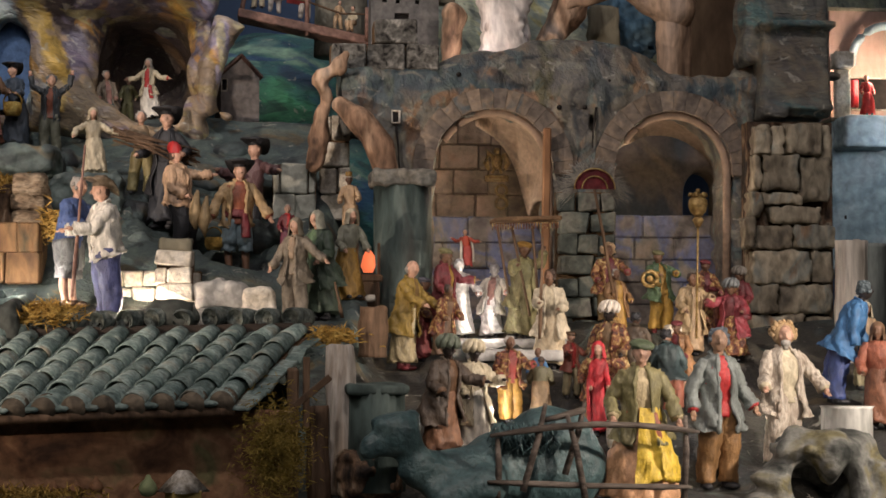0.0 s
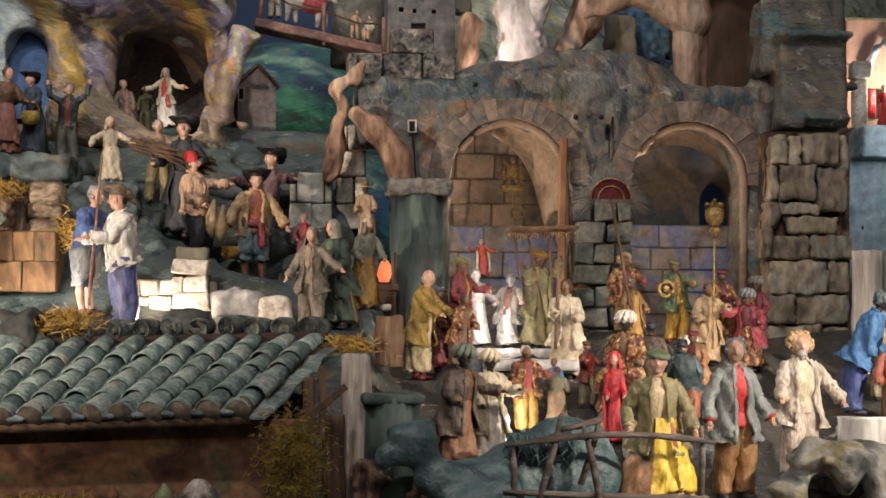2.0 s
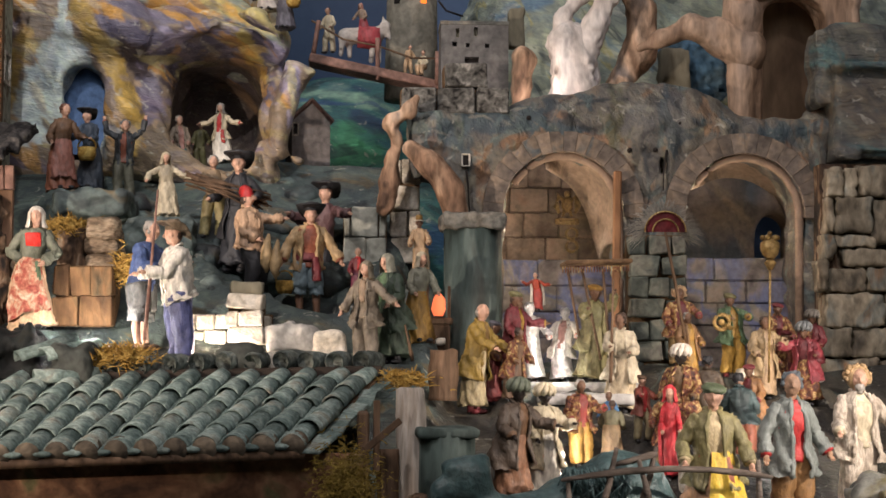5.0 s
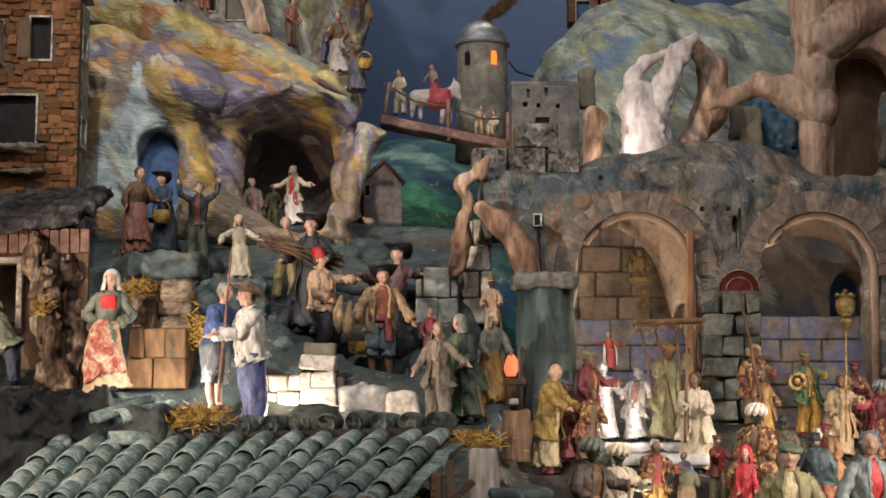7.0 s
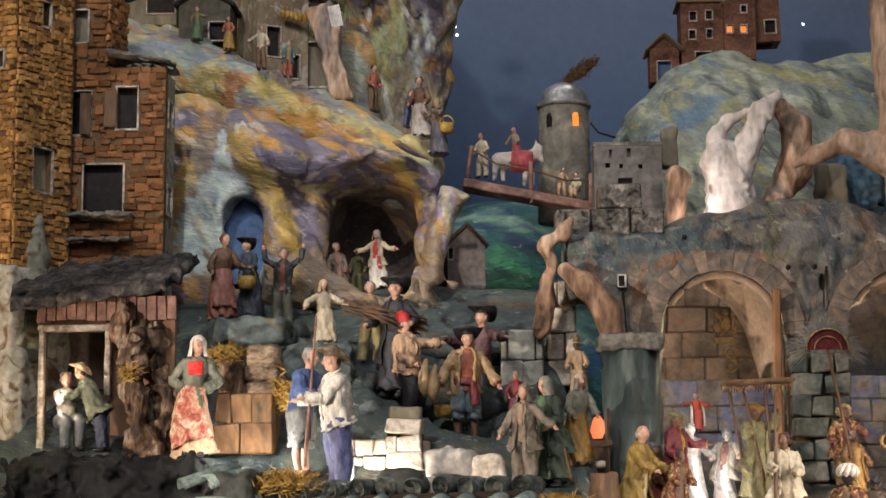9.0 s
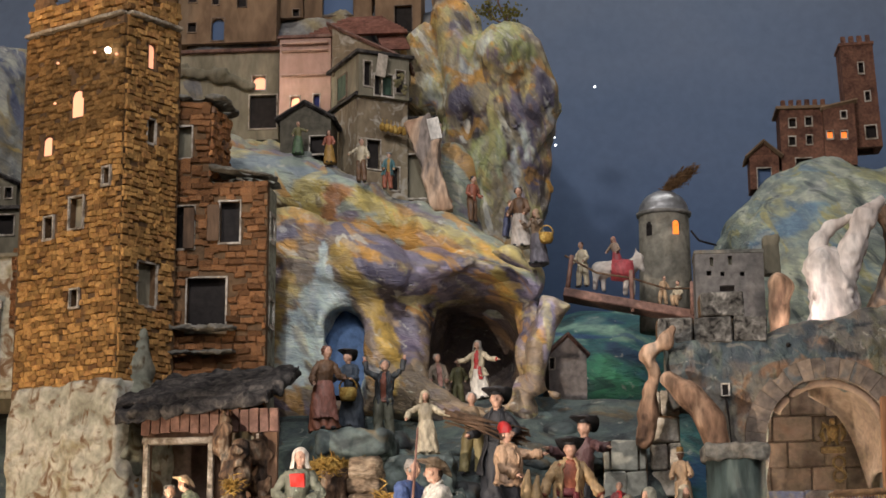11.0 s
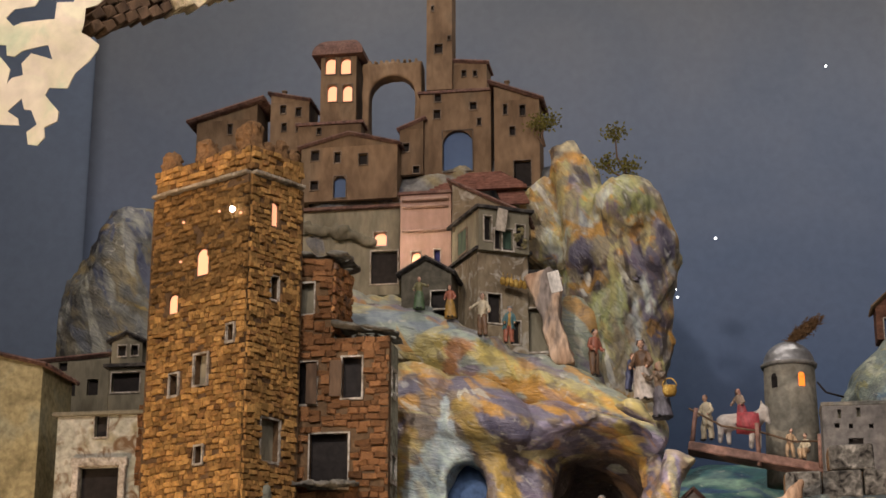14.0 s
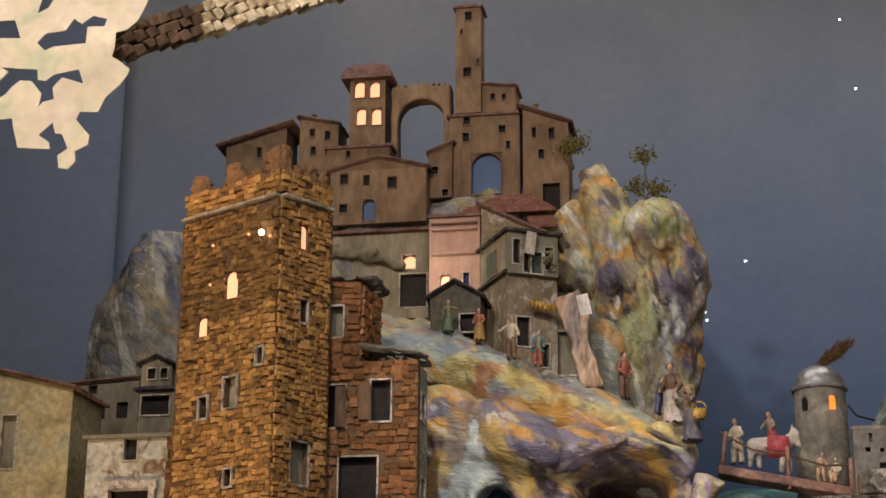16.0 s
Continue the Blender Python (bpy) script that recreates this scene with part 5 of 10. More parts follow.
        if roof == "flat_merlon":
            n = max(2, int(w / 0.022))
            for k in range(n):
                mb = bmesh.new()
                box(mb, (w * (k + 0.5) / n, 0.008, h + t + 0.012), (w / n * 0.55, 0.016, 0.022), (0, 0, 0), 0, 0.001)
                part("merlon", mb, mat, e)
    part("roof", bm, rm, e)
    if chimney:
        bm = bmesh.new()
        box(bm, (w * chimney, depth * 0.4, h + rise + 0.008), (0.012, 0.012, 0.035), (0, 0, 0), 0.001)
        box(bm, (w * chimney, depth * 0.4, h + rise + 0.027), (0.017, 0.017, 0.005), (0, 0, 0), 0.001)
        part("chimney", bm, mat, e)
    return e


# hill town
house("town_house", (-1.685, 3.434, -1.482, 3.583), 5.18, 0.14, TOWNWALL, "brown town house with a lean-to roof", [((-1.580, 3.533, -1.563, 3.569), "d")], "mono_r", 0.055, 0.03, chimney=0.7)
house("town_house", (-1.447, 3.476, -1.316, 3.652), 5.22, 0.12, TOWNWALL, "small brown town house with four windows", [((-1.414, 3.611, -1.395, 3.641), "d"), ((-1.362, 3.598, -1.342, 3.630), "d"), ((-1.408, 3.549, -1.391, 3.577), "d"), ((-1.360, 3.544, -1.345, 3.574), "d")], "mono_l", 0.03, chimney=0.25)
house("bell_tower", (-1.262, 3.546, -1.144, 3.771), 5.15, 0.115, TOWNWALL, "bell tower with warmly lit windows and a domed roof", [((-1.249, 3.710, -1.212, 3.770), "l"), ((-1.198, 3.707, -1.161, 3.766), "l"), ((-1.241, 3.613, -1.206, 3.674), "l"), ((-1.190, 3.610, -1.155, 3.671), "l")], "hip", 0.075, 0.026, roofmat=ROOF)
house("town_house", (-0.913, 3.305, -0.689, 3.579), 5.05, 0.14, TOWNWALL, "tall brown town house with a great archway", [((-0.842, 3.314, -0.746, 3.451), "s"), ((-0.871, 3.493, -0.848, 3.523), "d"), ((-0.868, 3.550, -0.846, 3.579), "d"), ((-0.756, 3.516, -0.733, 3.542), "d"), ((-0.733, 3.463, -0.719, 3.488), "d")], "flat", 0.0)
house("campanile", (-0.903, 3.613, -0.820, 3.982), 5.1, 0.075, TOWNWALL, "slender square brown bell tower", [((-0.877, 3.738, -0.851, 3.770), "d"), ((-0.873, 3.937, -0.849, 3.967), "d"), ((-0.888, 3.887, -0.879, 3.907), "d"), ((-0.834, 3.781, -0.825, 3.797), "d")], "flat", 0.0, 0.008)
house("town_house", (-0.819, 3.614, -0.711, 3.702), 5.12, 0.1, TOWNWALL, "low brown town house", [((-0.792, 3.660, -0.777, 3.682), "d"), ((-0.755, 3.658, -0.742, 3.679), "d")], "mono_l", 0.012)
house("town_house", (-0.672, 3.236, -0.532, 3.521), 5.0, 0.12, TOWNWALL, "narrow brown town house with a reddish roof", [((-0.644, 3.474, -0.630, 3.508), "d"), ((-0.592, 3.467, -0.574, 3.503), "d"), ((-0.624, 3.404, -0.606, 3.434), "d"), ((-0.613, 3.235, -0.558, 3.321), "d")], "mono_l", 0.055, 0.016, chimney=0.25)
house("town_house", (-0.975, 3.306, -0.900, 3.456), 5.03, 0.1, TOWNWALL, "small brown town house with a gable", [((-0.965, 3.381, -0.943, 3.410), "d"), ((-0.932, 3.308, -0.910, 3.333), "d")], "mono_r", 0.03)
house("town_house", (-1.277, 3.216, -0.972, 3.392), 4.98, 0.14, TOWNWALL, "wide brown gabled house with a blue door", [((-1.246, 3.348, -1.219, 3.384), "d"), ((-1.172, 3.338, -1.150, 3.376), "d"), ((-1.094, 3.328, -1.065, 3.365), "d"), ((-1.247, 3.253, -1.220, 3.283), "d"), ((-1.173, 3.223, -1.132, 3.295), "s")], "gable", 0.04, 0.012)
house("town_house", (-1.317, 3.425, -1.110, 3.508), 5.08, 0.12, TOWNWALL, "low brown building behind a gabled house", [((-1.254, 3.475, -1.240, 3.498), "d")], "flat", 0)
# bridge with a great arch between the towers
world_rock("arch_bridge", rough(minus(0.004, union(0.003, slab((-1.025, 5.180, 3.570), (0.098, 0.03, 0.170), 0.004), *[slab((-1.025 + 0.019 * k, 5.165, 3.746), (0.006, 0.012, 0.007), 0.002) for k in range(-4, 5)]), archway(-1.025, 2.5, 3.618, 0.076, 5.0, 5.4)), (0.03, 0.003, 51)),
           (-1.225, 5.1, 3.2), (-0.825, 5.26, 3.80), 0.0055, TOWNWALL, "high brown arch that joins two towers", "bridge")
# terraces, steps and houses under the town
bm = bmesh.new()
for k in range(9):
    box(bm, (-0.703, 4.86 + 0.016 * k, 3.189 + 0.011 * k), (0.29 - 0.022 * k, 0.017, 0.012), (0, 0, 0), 0.001, 0.001)
tagged(part("brick_steps", bm, paint("red_step", [(0.14, 0.06, 0.045), (0.26, 0.125, 0.09)], 30, vary=0.1)), "flight of reddish brick steps below the town", "steps")
SHOPWALL = paint("shop_plaster", [(0.28, (0.13, 0.10, 0.065)), (0.5, (0.22, 0.175, 0.115)), (0.7, (0.30, 0.25, 0.17))], 11, 0.9, 0.9, 0.6, 70, (1, 1, 0.5), contrast=0.25, grime=(0.40, 0.37, 0.31))
# the glowing pane stands for a lit inner wall, the near-black one for shade
house("terrace", (-1.272, 2.884, -0.947, 3.156), 4.9, 0.12, GREYWALL, "dim plastered terrace building with a lit recess", [((-1.027, 3.037, -0.986, 3.081), "l"), ((-1.034, 2.918, -0.951, 3.021), "d")], "flat", 0, 0.018)
world_rock("plaster_vault", rough(chain([(-1.258, 4.885, 3.105), (-1.132, 4.885, 3.086), (-1.028, 4.885, 3.045)], [0.020, 0.022, 0.016]), (0.05, 0.010, 152), (-0.02, 0.005, 153)), (-1.275, 4.72, 2.961), (-0.970, 4.92, 3.148), 0.007, GREYWALL, "sloping plaster vault of a passage", "vault")
house("pink_house", (-0.930, 2.934, -0.778, 3.167), 4.82, 0.12, PINK, "pale pink house with moulded cornices", [((-0.829, 2.925, -0.809, 2.993), "b"), ((-0.896, 2.949, -0.868, 2.989), "l")], "flat", 0, 0.008)
bm = bmesh.new()
for z, s in ((3.148, 0.007), (3.125, 0.004), (3.051, 0.006)):
    box(bm, (-0.854, 4.813, z), (0.138, 0.02, s), (0, 0, 0), 0.0015)
part("cornice", bm, PINK, bpy.data.objects["pink_house"]).matrix_parent_inverse = bpy.data.objects["pink_house"].matrix_world.inverted()
grey_house = house("grey_house", (-0.657, 2.908, -0.507, 3.029), 4.560, 0.215, GREYWALL, "grey-green plaster house with a balcony, green door and laundry", [((-0.644, 2.935, -0.620, 3.007), "d"), ((-0.612, 2.912, -0.591, 2.974), "d"), ((-0.589, 2.912, -0.555, 2.975), "v"), ((-0.548, 2.926, -0.521, 2.992), "d")], turn=30, roof="flat", rise=0, lap=0.012, roofmat=THATCH)
p = window(grey_house, (0.060, 0.022, 0.125, 0.088), 0, -0.003, "v", True, 0.003, TOWNFRAME)
p.matrix_basis = Matrix(((0, 1, 0, 0), (-1, 0, 0, 0.215), (0, 0, 1, 0), (0, 0, 0, 1)))
stone_house = house("stone_house", (-0.663, 2.626, -0.513, 2.912), 4.575, 0.200, SHOPWALL, "ground floor of stained plaster with a barred window", [((-0.636, 2.705, -0.595, 2.789), "d"), ((-0.563, 2.651, -0.538, 2.717), "d")], turn=30, roof="flat", rise=0, lap=0.010, roofmat=THATCH)
house("shop", (-0.575, 2.619, -0.454, 2.862), 4.66, 0.1, SHOPWALL, "plaster shop front with a tall grey door", [((-0.537, 2.634, -0.475, 2.760), "g")], "flat", 0, 0.003, roofmat=THATCH)
for k in range(6):
    bm = bmesh.new()
    a = Vector((-0.594, 4.575, 2.818)).lerp(Vector((-0.538, 4.600, 2.810)), k / 5)
    ball(bm, a, (0.0085, 0.007, 0.013), 0, 8, 6, (0, 20 * math.sin(k * 2), 0))
    tube(bm, [a + Vector((0, 0, 0.01)), a + Vector((0, 0.006, 0.026))], [0.001, 0.001], 4)
    tagged(part("loaf", bm, STRAW, smooth=True), "round brown loaf hung at the shop", "bread", "loaves at the shop")
for k in range(3):
    bm = bmesh.new()
    a = Vector((-0.548, 4.585, 2.962)) + Vector((0.012 * math.sin(k * 4), 0, -0.020 * k))
    for j in range(7):
        ball(bm, a + Vector((random.uniform(-0.010, 0.010), random.uniform(-0.004, 0.002), random.uniform(-0.012, 0.012))), random.uniform(0.003, 0.006), 0, 6, 5)
    tagged(part("hung_flowers", bm, paint("dry_flowers", [(0.10, 0.10, 0.05), (0.24, 0.20, 0.10)], 60)), "dry bunch hung on a house wall", "flowers", "dry bunches")
house("gable_house", (-0.758, 3.015, -0.545, 3.052), 4.72, 0.12, SHOPWALL, "steep gabled house of grey-brown plaster", [], "mono_l", 0.109, 0.012)
house("hut", (-0.875, 2.743, -0.735, 2.846), 4.56, 0.12, paint("dark_hut", [(0.07, 0.065, 0.05), (0.12, 0.11, 0.08)], 15), "dark hut with a sloping roof and an arched door", [((-0.792, 2.742, -0.741, 2.793), "d")], "gable", 0.041, 0.014, roofmat=THATCH)
bm = bmesh.new()
for k in range(8):
    box(bm, (-0.583 - 0.004 * k, 4.80 + 0.014 * k, 3.118 + 0.0095 * k), (0.080, 0.015, 0.010), (0, 0, 0), 0.001, 0.001)
tagged(part("brick_steps", bm, MATS["red_step"]), "narrow flight of reddish brick steps", "steps")
world_rock("leaning_slab", rough(plate([(-0.528, 4.500, 2.810), (-0.460, 4.500, 2.832), (-0.424, 4.500, 2.802), (-0.432, 4.500, 2.692), (-0.396, 4.500, 2.564), (-0.453, 4.500, 2.554), (-0.484, 4.500, 2.694)], 4.53, 0.03, 0.006), (0.04, 0.004, 53), (-0.02, 0.002, 153)), (-0.6, 4.4, 2.55), (-0.3, 4.65, 2.95), 0.008, CORK, "leaning plaster buttress", "buttress")
bm = bmesh.new()
box(bm, (-0.443, 4.500, 2.787), (0.032, 0.004, 0.06), (0, -12, 0), 0.001)
tagged(part("white_cloth", bm, cloth(0.62, 0.58, 0.52)), "pale cloth hung out on a wall", "cloth")
bm = bmesh.new()
box(bm, (-0.596, 4.575, 2.994), (0.030, 0.004, 0.066), (0, 8, 30), 0.001)
tagged(part("hung_cloth", bm, cloth(0.42, 0.37, 0.30)), "beige cloth hung over a balcony", "cloth")

# castle on the far hill
CASTLE = paint("castle_brick", [(0.28, (0.07, 0.035, 0.025)), (0.5, (0.15, 0.075, 0.05)), (0.7, (0.20, 0.10, 0.065))], 25, 0.5, 0.9, 0.8, 120, vary=0.15)
house("castle_hut", (0.459, 2.789, 0.549, 2.897), 5.3, 0.09, CASTLE, "roofed brown brick hut with an open arch", [((0.481, 2.789, 0.524, 2.855), "s"), ((0.492, 2.894, 0.510, 2.910), "d")][:1], "gable", 0.04, 0.014, roofmat=TOWNWALL)
house("castle", (0.558, 2.821, 0.705, 3.042), 5.3, 0.12, CASTLE, "ruined brown brick castle block", [((0.585, 2.983, 0.606, 3.011), "d"), ((0.635, 2.986, 0.656, 3.015), "d"), ((0.582, 2.924, 0.603, 2.953), "d"), ((0.636, 2.926, 0.654, 2.955), "d"), ((0.600, 2.822, 0.650, 2.883), "d")], "flat_merlon", 0, 0.012, roofmat=TOWNWALL)
house("castle", (0.688, 2.850, 0.784, 3.031), 5.27, 0.12, CASTLE, "brown brick castle wing with lit windows", [((0.695, 2.934, 0.714, 2.959), "o"), ((0.738, 2.933, 0.757, 2.958), "o"), ((0.740, 2.998, 0.758, 3.021), "d")], "mono_r", 0.02, 0.006, roofmat=TOWNWALL)
house("castle_tower", (0.767, 2.910, 0.868, 3.242), 5.3, 0.1, CASTLE, "square brown brick tower with battlements", [((0.817, 3.147, 0.834, 3.183), "d"), ((0.828, 3.058, 0.845, 3.088), "d"), ((0.819, 2.937, 0.853, 2.978), "d")], "flat_merlon", 0, 0.004, roofmat=CASTLE, lean=-2.5)

# small painted hut behind the cave
house("shed", (-0.154, 2.030, -0.050, 2.201), 4.7, 0.10, paint("hut_plaster", [(0.10, 0.09, 0.085), (0.19, 0.165, 0.15), (0.15, 0.15, 0.16)], 10), "small grey plaster hut with a brown gabled roof", [((-0.153, 2.157, -0.139, 2.188), "d")], "gable", 0.05, 0.01, turn=12)
# dark fort on the ruin
house("fort", (0.227, 2.210, 0.396, 2.385), 4.3, 0.12, paint("fort_plaster", [(0.07, 0.07, 0.07), (0.13, 0.125, 0.12), (0.17, 0.155, 0.14)], 12), "dark grey fort with loopholes and rows of holes", [((0.264, 2.351, 0.273, 2.374), "g"), ((0.309, 2.354, 0.319, 2.377), "g")] + [((0.255, 2.328, 0.267, 2.340), "d"), ((0.289, 2.326, 0.299, 2.337), "d"), ((0.337, 2.325, 0.348, 2.336), "d"), ((0.286, 2.276, 0.322, 2.302), "d")], "flat", 0, 0.002, framed=False, roofmat=STONE)

# domed tower
dome = thing("domed_tower", (0, 0, 0), "round plaster tower with a silver dome and an orange lit window", "tower")
cx, cz = 0.175, 2.625
bm = bmesh.new()
tube(bm, [(cx, 4.9, cz - 0.34), (cx, 4.9, cz - 0.15), (cx, 4.9, cz)], [0.078, 0.073, 0.071], 32)
part("shaft", bm, paint("tower_plaster", [(0.13, 0.125, 0.10), (0.25, 0.235, 0.19), (0.21, 0.18, 0.135)], 9, 0.8, 0.9, 0.7, 50), dome)
bm = bmesh.new()
tube(bm, [(cx, 4.9, cz - 0.002)] + [(cx, 4.9, cz + 0.068 * math.sin(radians(a))) for a in range(0, 90, 11)], [0.075] + [0.072 * math.cos(radians(a)) for a in range(0, 90, 11)], 32)
part("dome", bm, paint("dome_silver", [(0.36, 0.37, 0.38), (0.52, 0.53, 0.54)], 20, rough_=0.38, metal=0.7), dome, "dull silver dome")
for px, m in ((0.205, ORANGE), (0.132, DARK)):
    bm = bmesh.new()
    yy = 4.9 - math.sqrt(max(0, 0.0715 ** 2 - (px - cx) ** 2))
    tn = math.degrees(math.asin((px - cx) / 0.0715))
    box(bm, (px, yy, 2.567), (0.017, 0.006, 0.03), (0, 0, tn))
    tube(bm, [(px, yy - 0.003, 2.583), (px, yy + 0.003, 2.583)], [0.0085, 0.0085], 12)
    part("window", bm, m, dome)
bm = bmesh.new()
tube(bm, [(cx, 4.9, cz - 0.008), (cx, 4.9, cz + 0.001)], [0.077, 0.079], 32)
part("cornice", bm, paint("dome_band", [(0.16, 0.155, 0.14), (0.28, 0.27, 0.25)], 30), dome)
bm = bmesh.new()
tube(bm, [(0.248, 4.850, 2.564), (0.270, 4.850, 2.535), (0.319, 4.870, 2.524)], [0.003] * 3, 6)
part("pipe", bm, DARK, dome)

# ---- brick tower and its house ----
def brick_pieces(e, m, w, z0, z1, holes, length, course, mat, singles, seed, depth=0.008):
    """Rough bricks over a wall face; m puts local x along the wall, y inwards. The first singles become parts, the rest one mesh."""
    rnd = random.Random(seed)
    forms = []
    for k in range(6):
        bm = bmesh.new()
        j = lambda s: rnd.uniform(-s, s)
        back = [bm.verts.new((sx * 0.5, 0.5, sz * 0.5)) for sx, sz in ((-1, -1), (1, -1), (1, 1), (-1, 1))]
        front = [bm.verts.new((sx * 0.43 + j(0.06), -0.5 + j(0.25), sz * 0.38 + j(0.08))) for sx, sz in ((-1, -1), (1, -1), (1, 1), (-1, 1))]
        bm.faces.new(front)
        for q in range(4):
            bm.faces.new((back[q], back[(q + 1) % 4], front[(q + 1) % 4], front[q]))
        bmesh.ops.recalc_face_normals(bm, faces=bm.faces)
        for fc in bm.faces:
            if fc.normal.y > 0.7:
                fc.normal_flip()
        me = bpy.data.meshes.new("brick")
        bm.to_mesh(me)
        bm.free()
        me.materials.append(mat)
        forms.append(me)
    verts, faces, made = [], [], 0
    z = z1 - course
    while z > z0 - course * 0.5:
        x = -rnd.uniform(0, length)
        while x < w:
            l = length * rnd.choice((0.55, 0.8, 1.0, 1.0, 1.25))
            a, b = max(x, 0), min(x + l, w)
            x += l
            if b - a < length * 0.3:
                continue
            c, cz_ = (a + b) / 2, z + course / 2 + rnd.uniform(-0.003, 0.003)
            if any(o[0] - (b - a) * 0.42 < c < o[2] + (b - a) * 0.42 and o[1] - course * 0.45 < cz_ < o[3] + course * 0.45 for o in holes) or rnd.random() < 0.04:
                continue
            t = m @ pose(c, -depth * 0.5 + rnd.uniform(-0.002, 0.002), cz_, 0, rnd.uniform(-7, 7), rnd.uniform(-5, 5)) @ Matrix.Diagonal(((b - a) * rnd.uniform(0.94, 1.08), depth * rnd.uniform(0.7, 1.2), course * (rnd.uniform(0.92, 1.14) if rnd.random() > 0.12 else 1.7), 1))
            me = forms[rnd.randrange(6)]
            if made < singles:
                ob = new("brick", me)
                ob.parent = e
                ob.matrix_world = t
                made += 1
            else:
                n = len(verts)
                verts += [tuple(t @ v.co) for v in me.vertices]
                faces += [tuple(n + q for q in p.vertices) for p in me.polygons]
        z -= course
    if verts:
        me = bpy.data.meshes.new("brickwork")
        me.from_pydata(verts, [], faces)
        me.materials.append(MATS["island_" + mat.name])
        ob = new("brickwork", me)
        ob.parent = e
        tagged(ob, "", "", "", "stuff")


def island(mat):
    """The same bricks joined: change from island to island."""
    m = mat.copy()
    m.name = "island_" + mat.name
    nt = m.node_tree
    geo = nt.nodes.new("ShaderNodeNewGeometry")
    for n in list(nt.nodes):
        if n.bl_idname == "ShaderNodeObjectInfo":
            for l in list(n.outputs["Random"].links):
                nt.links.new(geo.outputs["Random Per Island"], l.to_socket)
    MATS[m.name] = m


island(BRICK)
island(REDBRICK)
CX, CY, AL, AR = -1.096, 3.8, 151, 58
tower = thing("brick_tower", (0, 0, 0), "tall square tower of ochre bricks with broken battlements", "tower")
ZT, ZB = 2.887, 1.42
WL, WR = 0.33, 0.166
dl, dr = Vector((math.cos(radians(AL)), math.sin(radians(AL)), 0)), Vector((math.cos(radians(AR)), math.sin(radians(AR)), 0))
core = Vector((CX, CY, 0)) + dl * WL / 2 + dr * WR / 2
lw = [((0.135, 2.664, 0.171, 2.728), "l"), ((0.236, 2.584, 0.265, 2.630), "l"), ((0.117, 2.392, 0.163, 2.467), "g"),
      ((0.217, 2.378, 0.249, 2.432), "d"), ((0.122, 2.205, 0.150, 2.247), "d"), ((0.031, 2.483, 0.055, 2.524), "g")]
rw = [((0.071, 2.776, 0.093, 2.835), "l"), ((0.073, 2.594, 0.100, 2.652), "g"), ((0.056, 2.207, 0.117, 2.307), "g")]
# walls: local frames at the left end of each face, x to the right, y inwards
ML = Matrix(((-dl.x, dr.x, 0, CX + dl.x * WL), (-dl.y, dr.y, 0, CY + dl.y * WL), (0, 0, 1, 0), (0, 0, 0, 1)))
MR = Matrix(((dr.x, dl.x, 0, CX), (dr.y, dl.y, 0, CY), (0, 0, 1, 0), (0, 0, 0, 1)))
for m, w, wins, other in ((ML, WL, [((WL - b, z0, WL - a, z1), s) for (a, z0, b, z1), s in lw], False), (MR, WR, rw, True)):
    bm = bmesh.new()
    pierced(bm, w, ZT - ZB, 0.025, [(a, b - ZB, c, d - ZB) for (a, b, c, d), s in wins])
    bmesh.ops.transform(bm, matrix=m @ pose(0, 0, ZB), verts=bm.verts)
    part("wall", bm, MORTAR, tower)
    for r, s in wins:
        p = window(tower, r, 0, 0.006 if s == "l" else 0.025, s, s != "l", 0.0028, FRAME)
        p.matrix_world = m
    brick_pieces(tower, m, w, ZB + (0.0 if other else 0.56), ZT, [r for r, s in wins], 0.022, 0.0128, BRICK, 0 if other else 300, 7 if other else 5, 0.006)
bm = bmesh.new()
for a, b in ((dl * WL + dr * WR / 2, 0), (dl * WL / 2 + dr * WR, 1)):
    c = Vector((CX, CY, (ZT + ZB) / 2)) + a
    box(bm, c, (0.02, WR if b == 0 else WL, ZT - ZB), (0, 0, AR - 90 if b == 0 else AL - 90))
box(bm, (core.x, core.y, ZT - 0.01), (WR, WL, 0.02), (0, 0, AR))
part("wall", bm, MORTAR, tower)
# string course and battlements
COURSE = paint("course_stone", [(0.16, 0.125, 0.085), (0.34, 0.29, 0.22), (0.46, 0.41, 0.33)], 30, 0.5, 0.9, 0.8, 120)
MERLON = paint("merlon_stone", [(0.10, 0.06, 0.032), (0.20, 0.115, 0.055), (0.25, 0.15, 0.075)], 30, 0.5, 0.9, 0.9, 120)
for m, w in ((ML, WL), (MR, WR)):
    for k in range(7):
        bm = bmesh.new()
        box(bm, m @ Vector((w * (k + 0.5) / 7, -0.006, ZT + 0.006)), (w / 7 - 0.001, 0.024, 0.009), (0, 0, math.degrees(m.to_euler().z)), 0.002, 0.001)
        part("course_stone", bm, COURSE, tower)
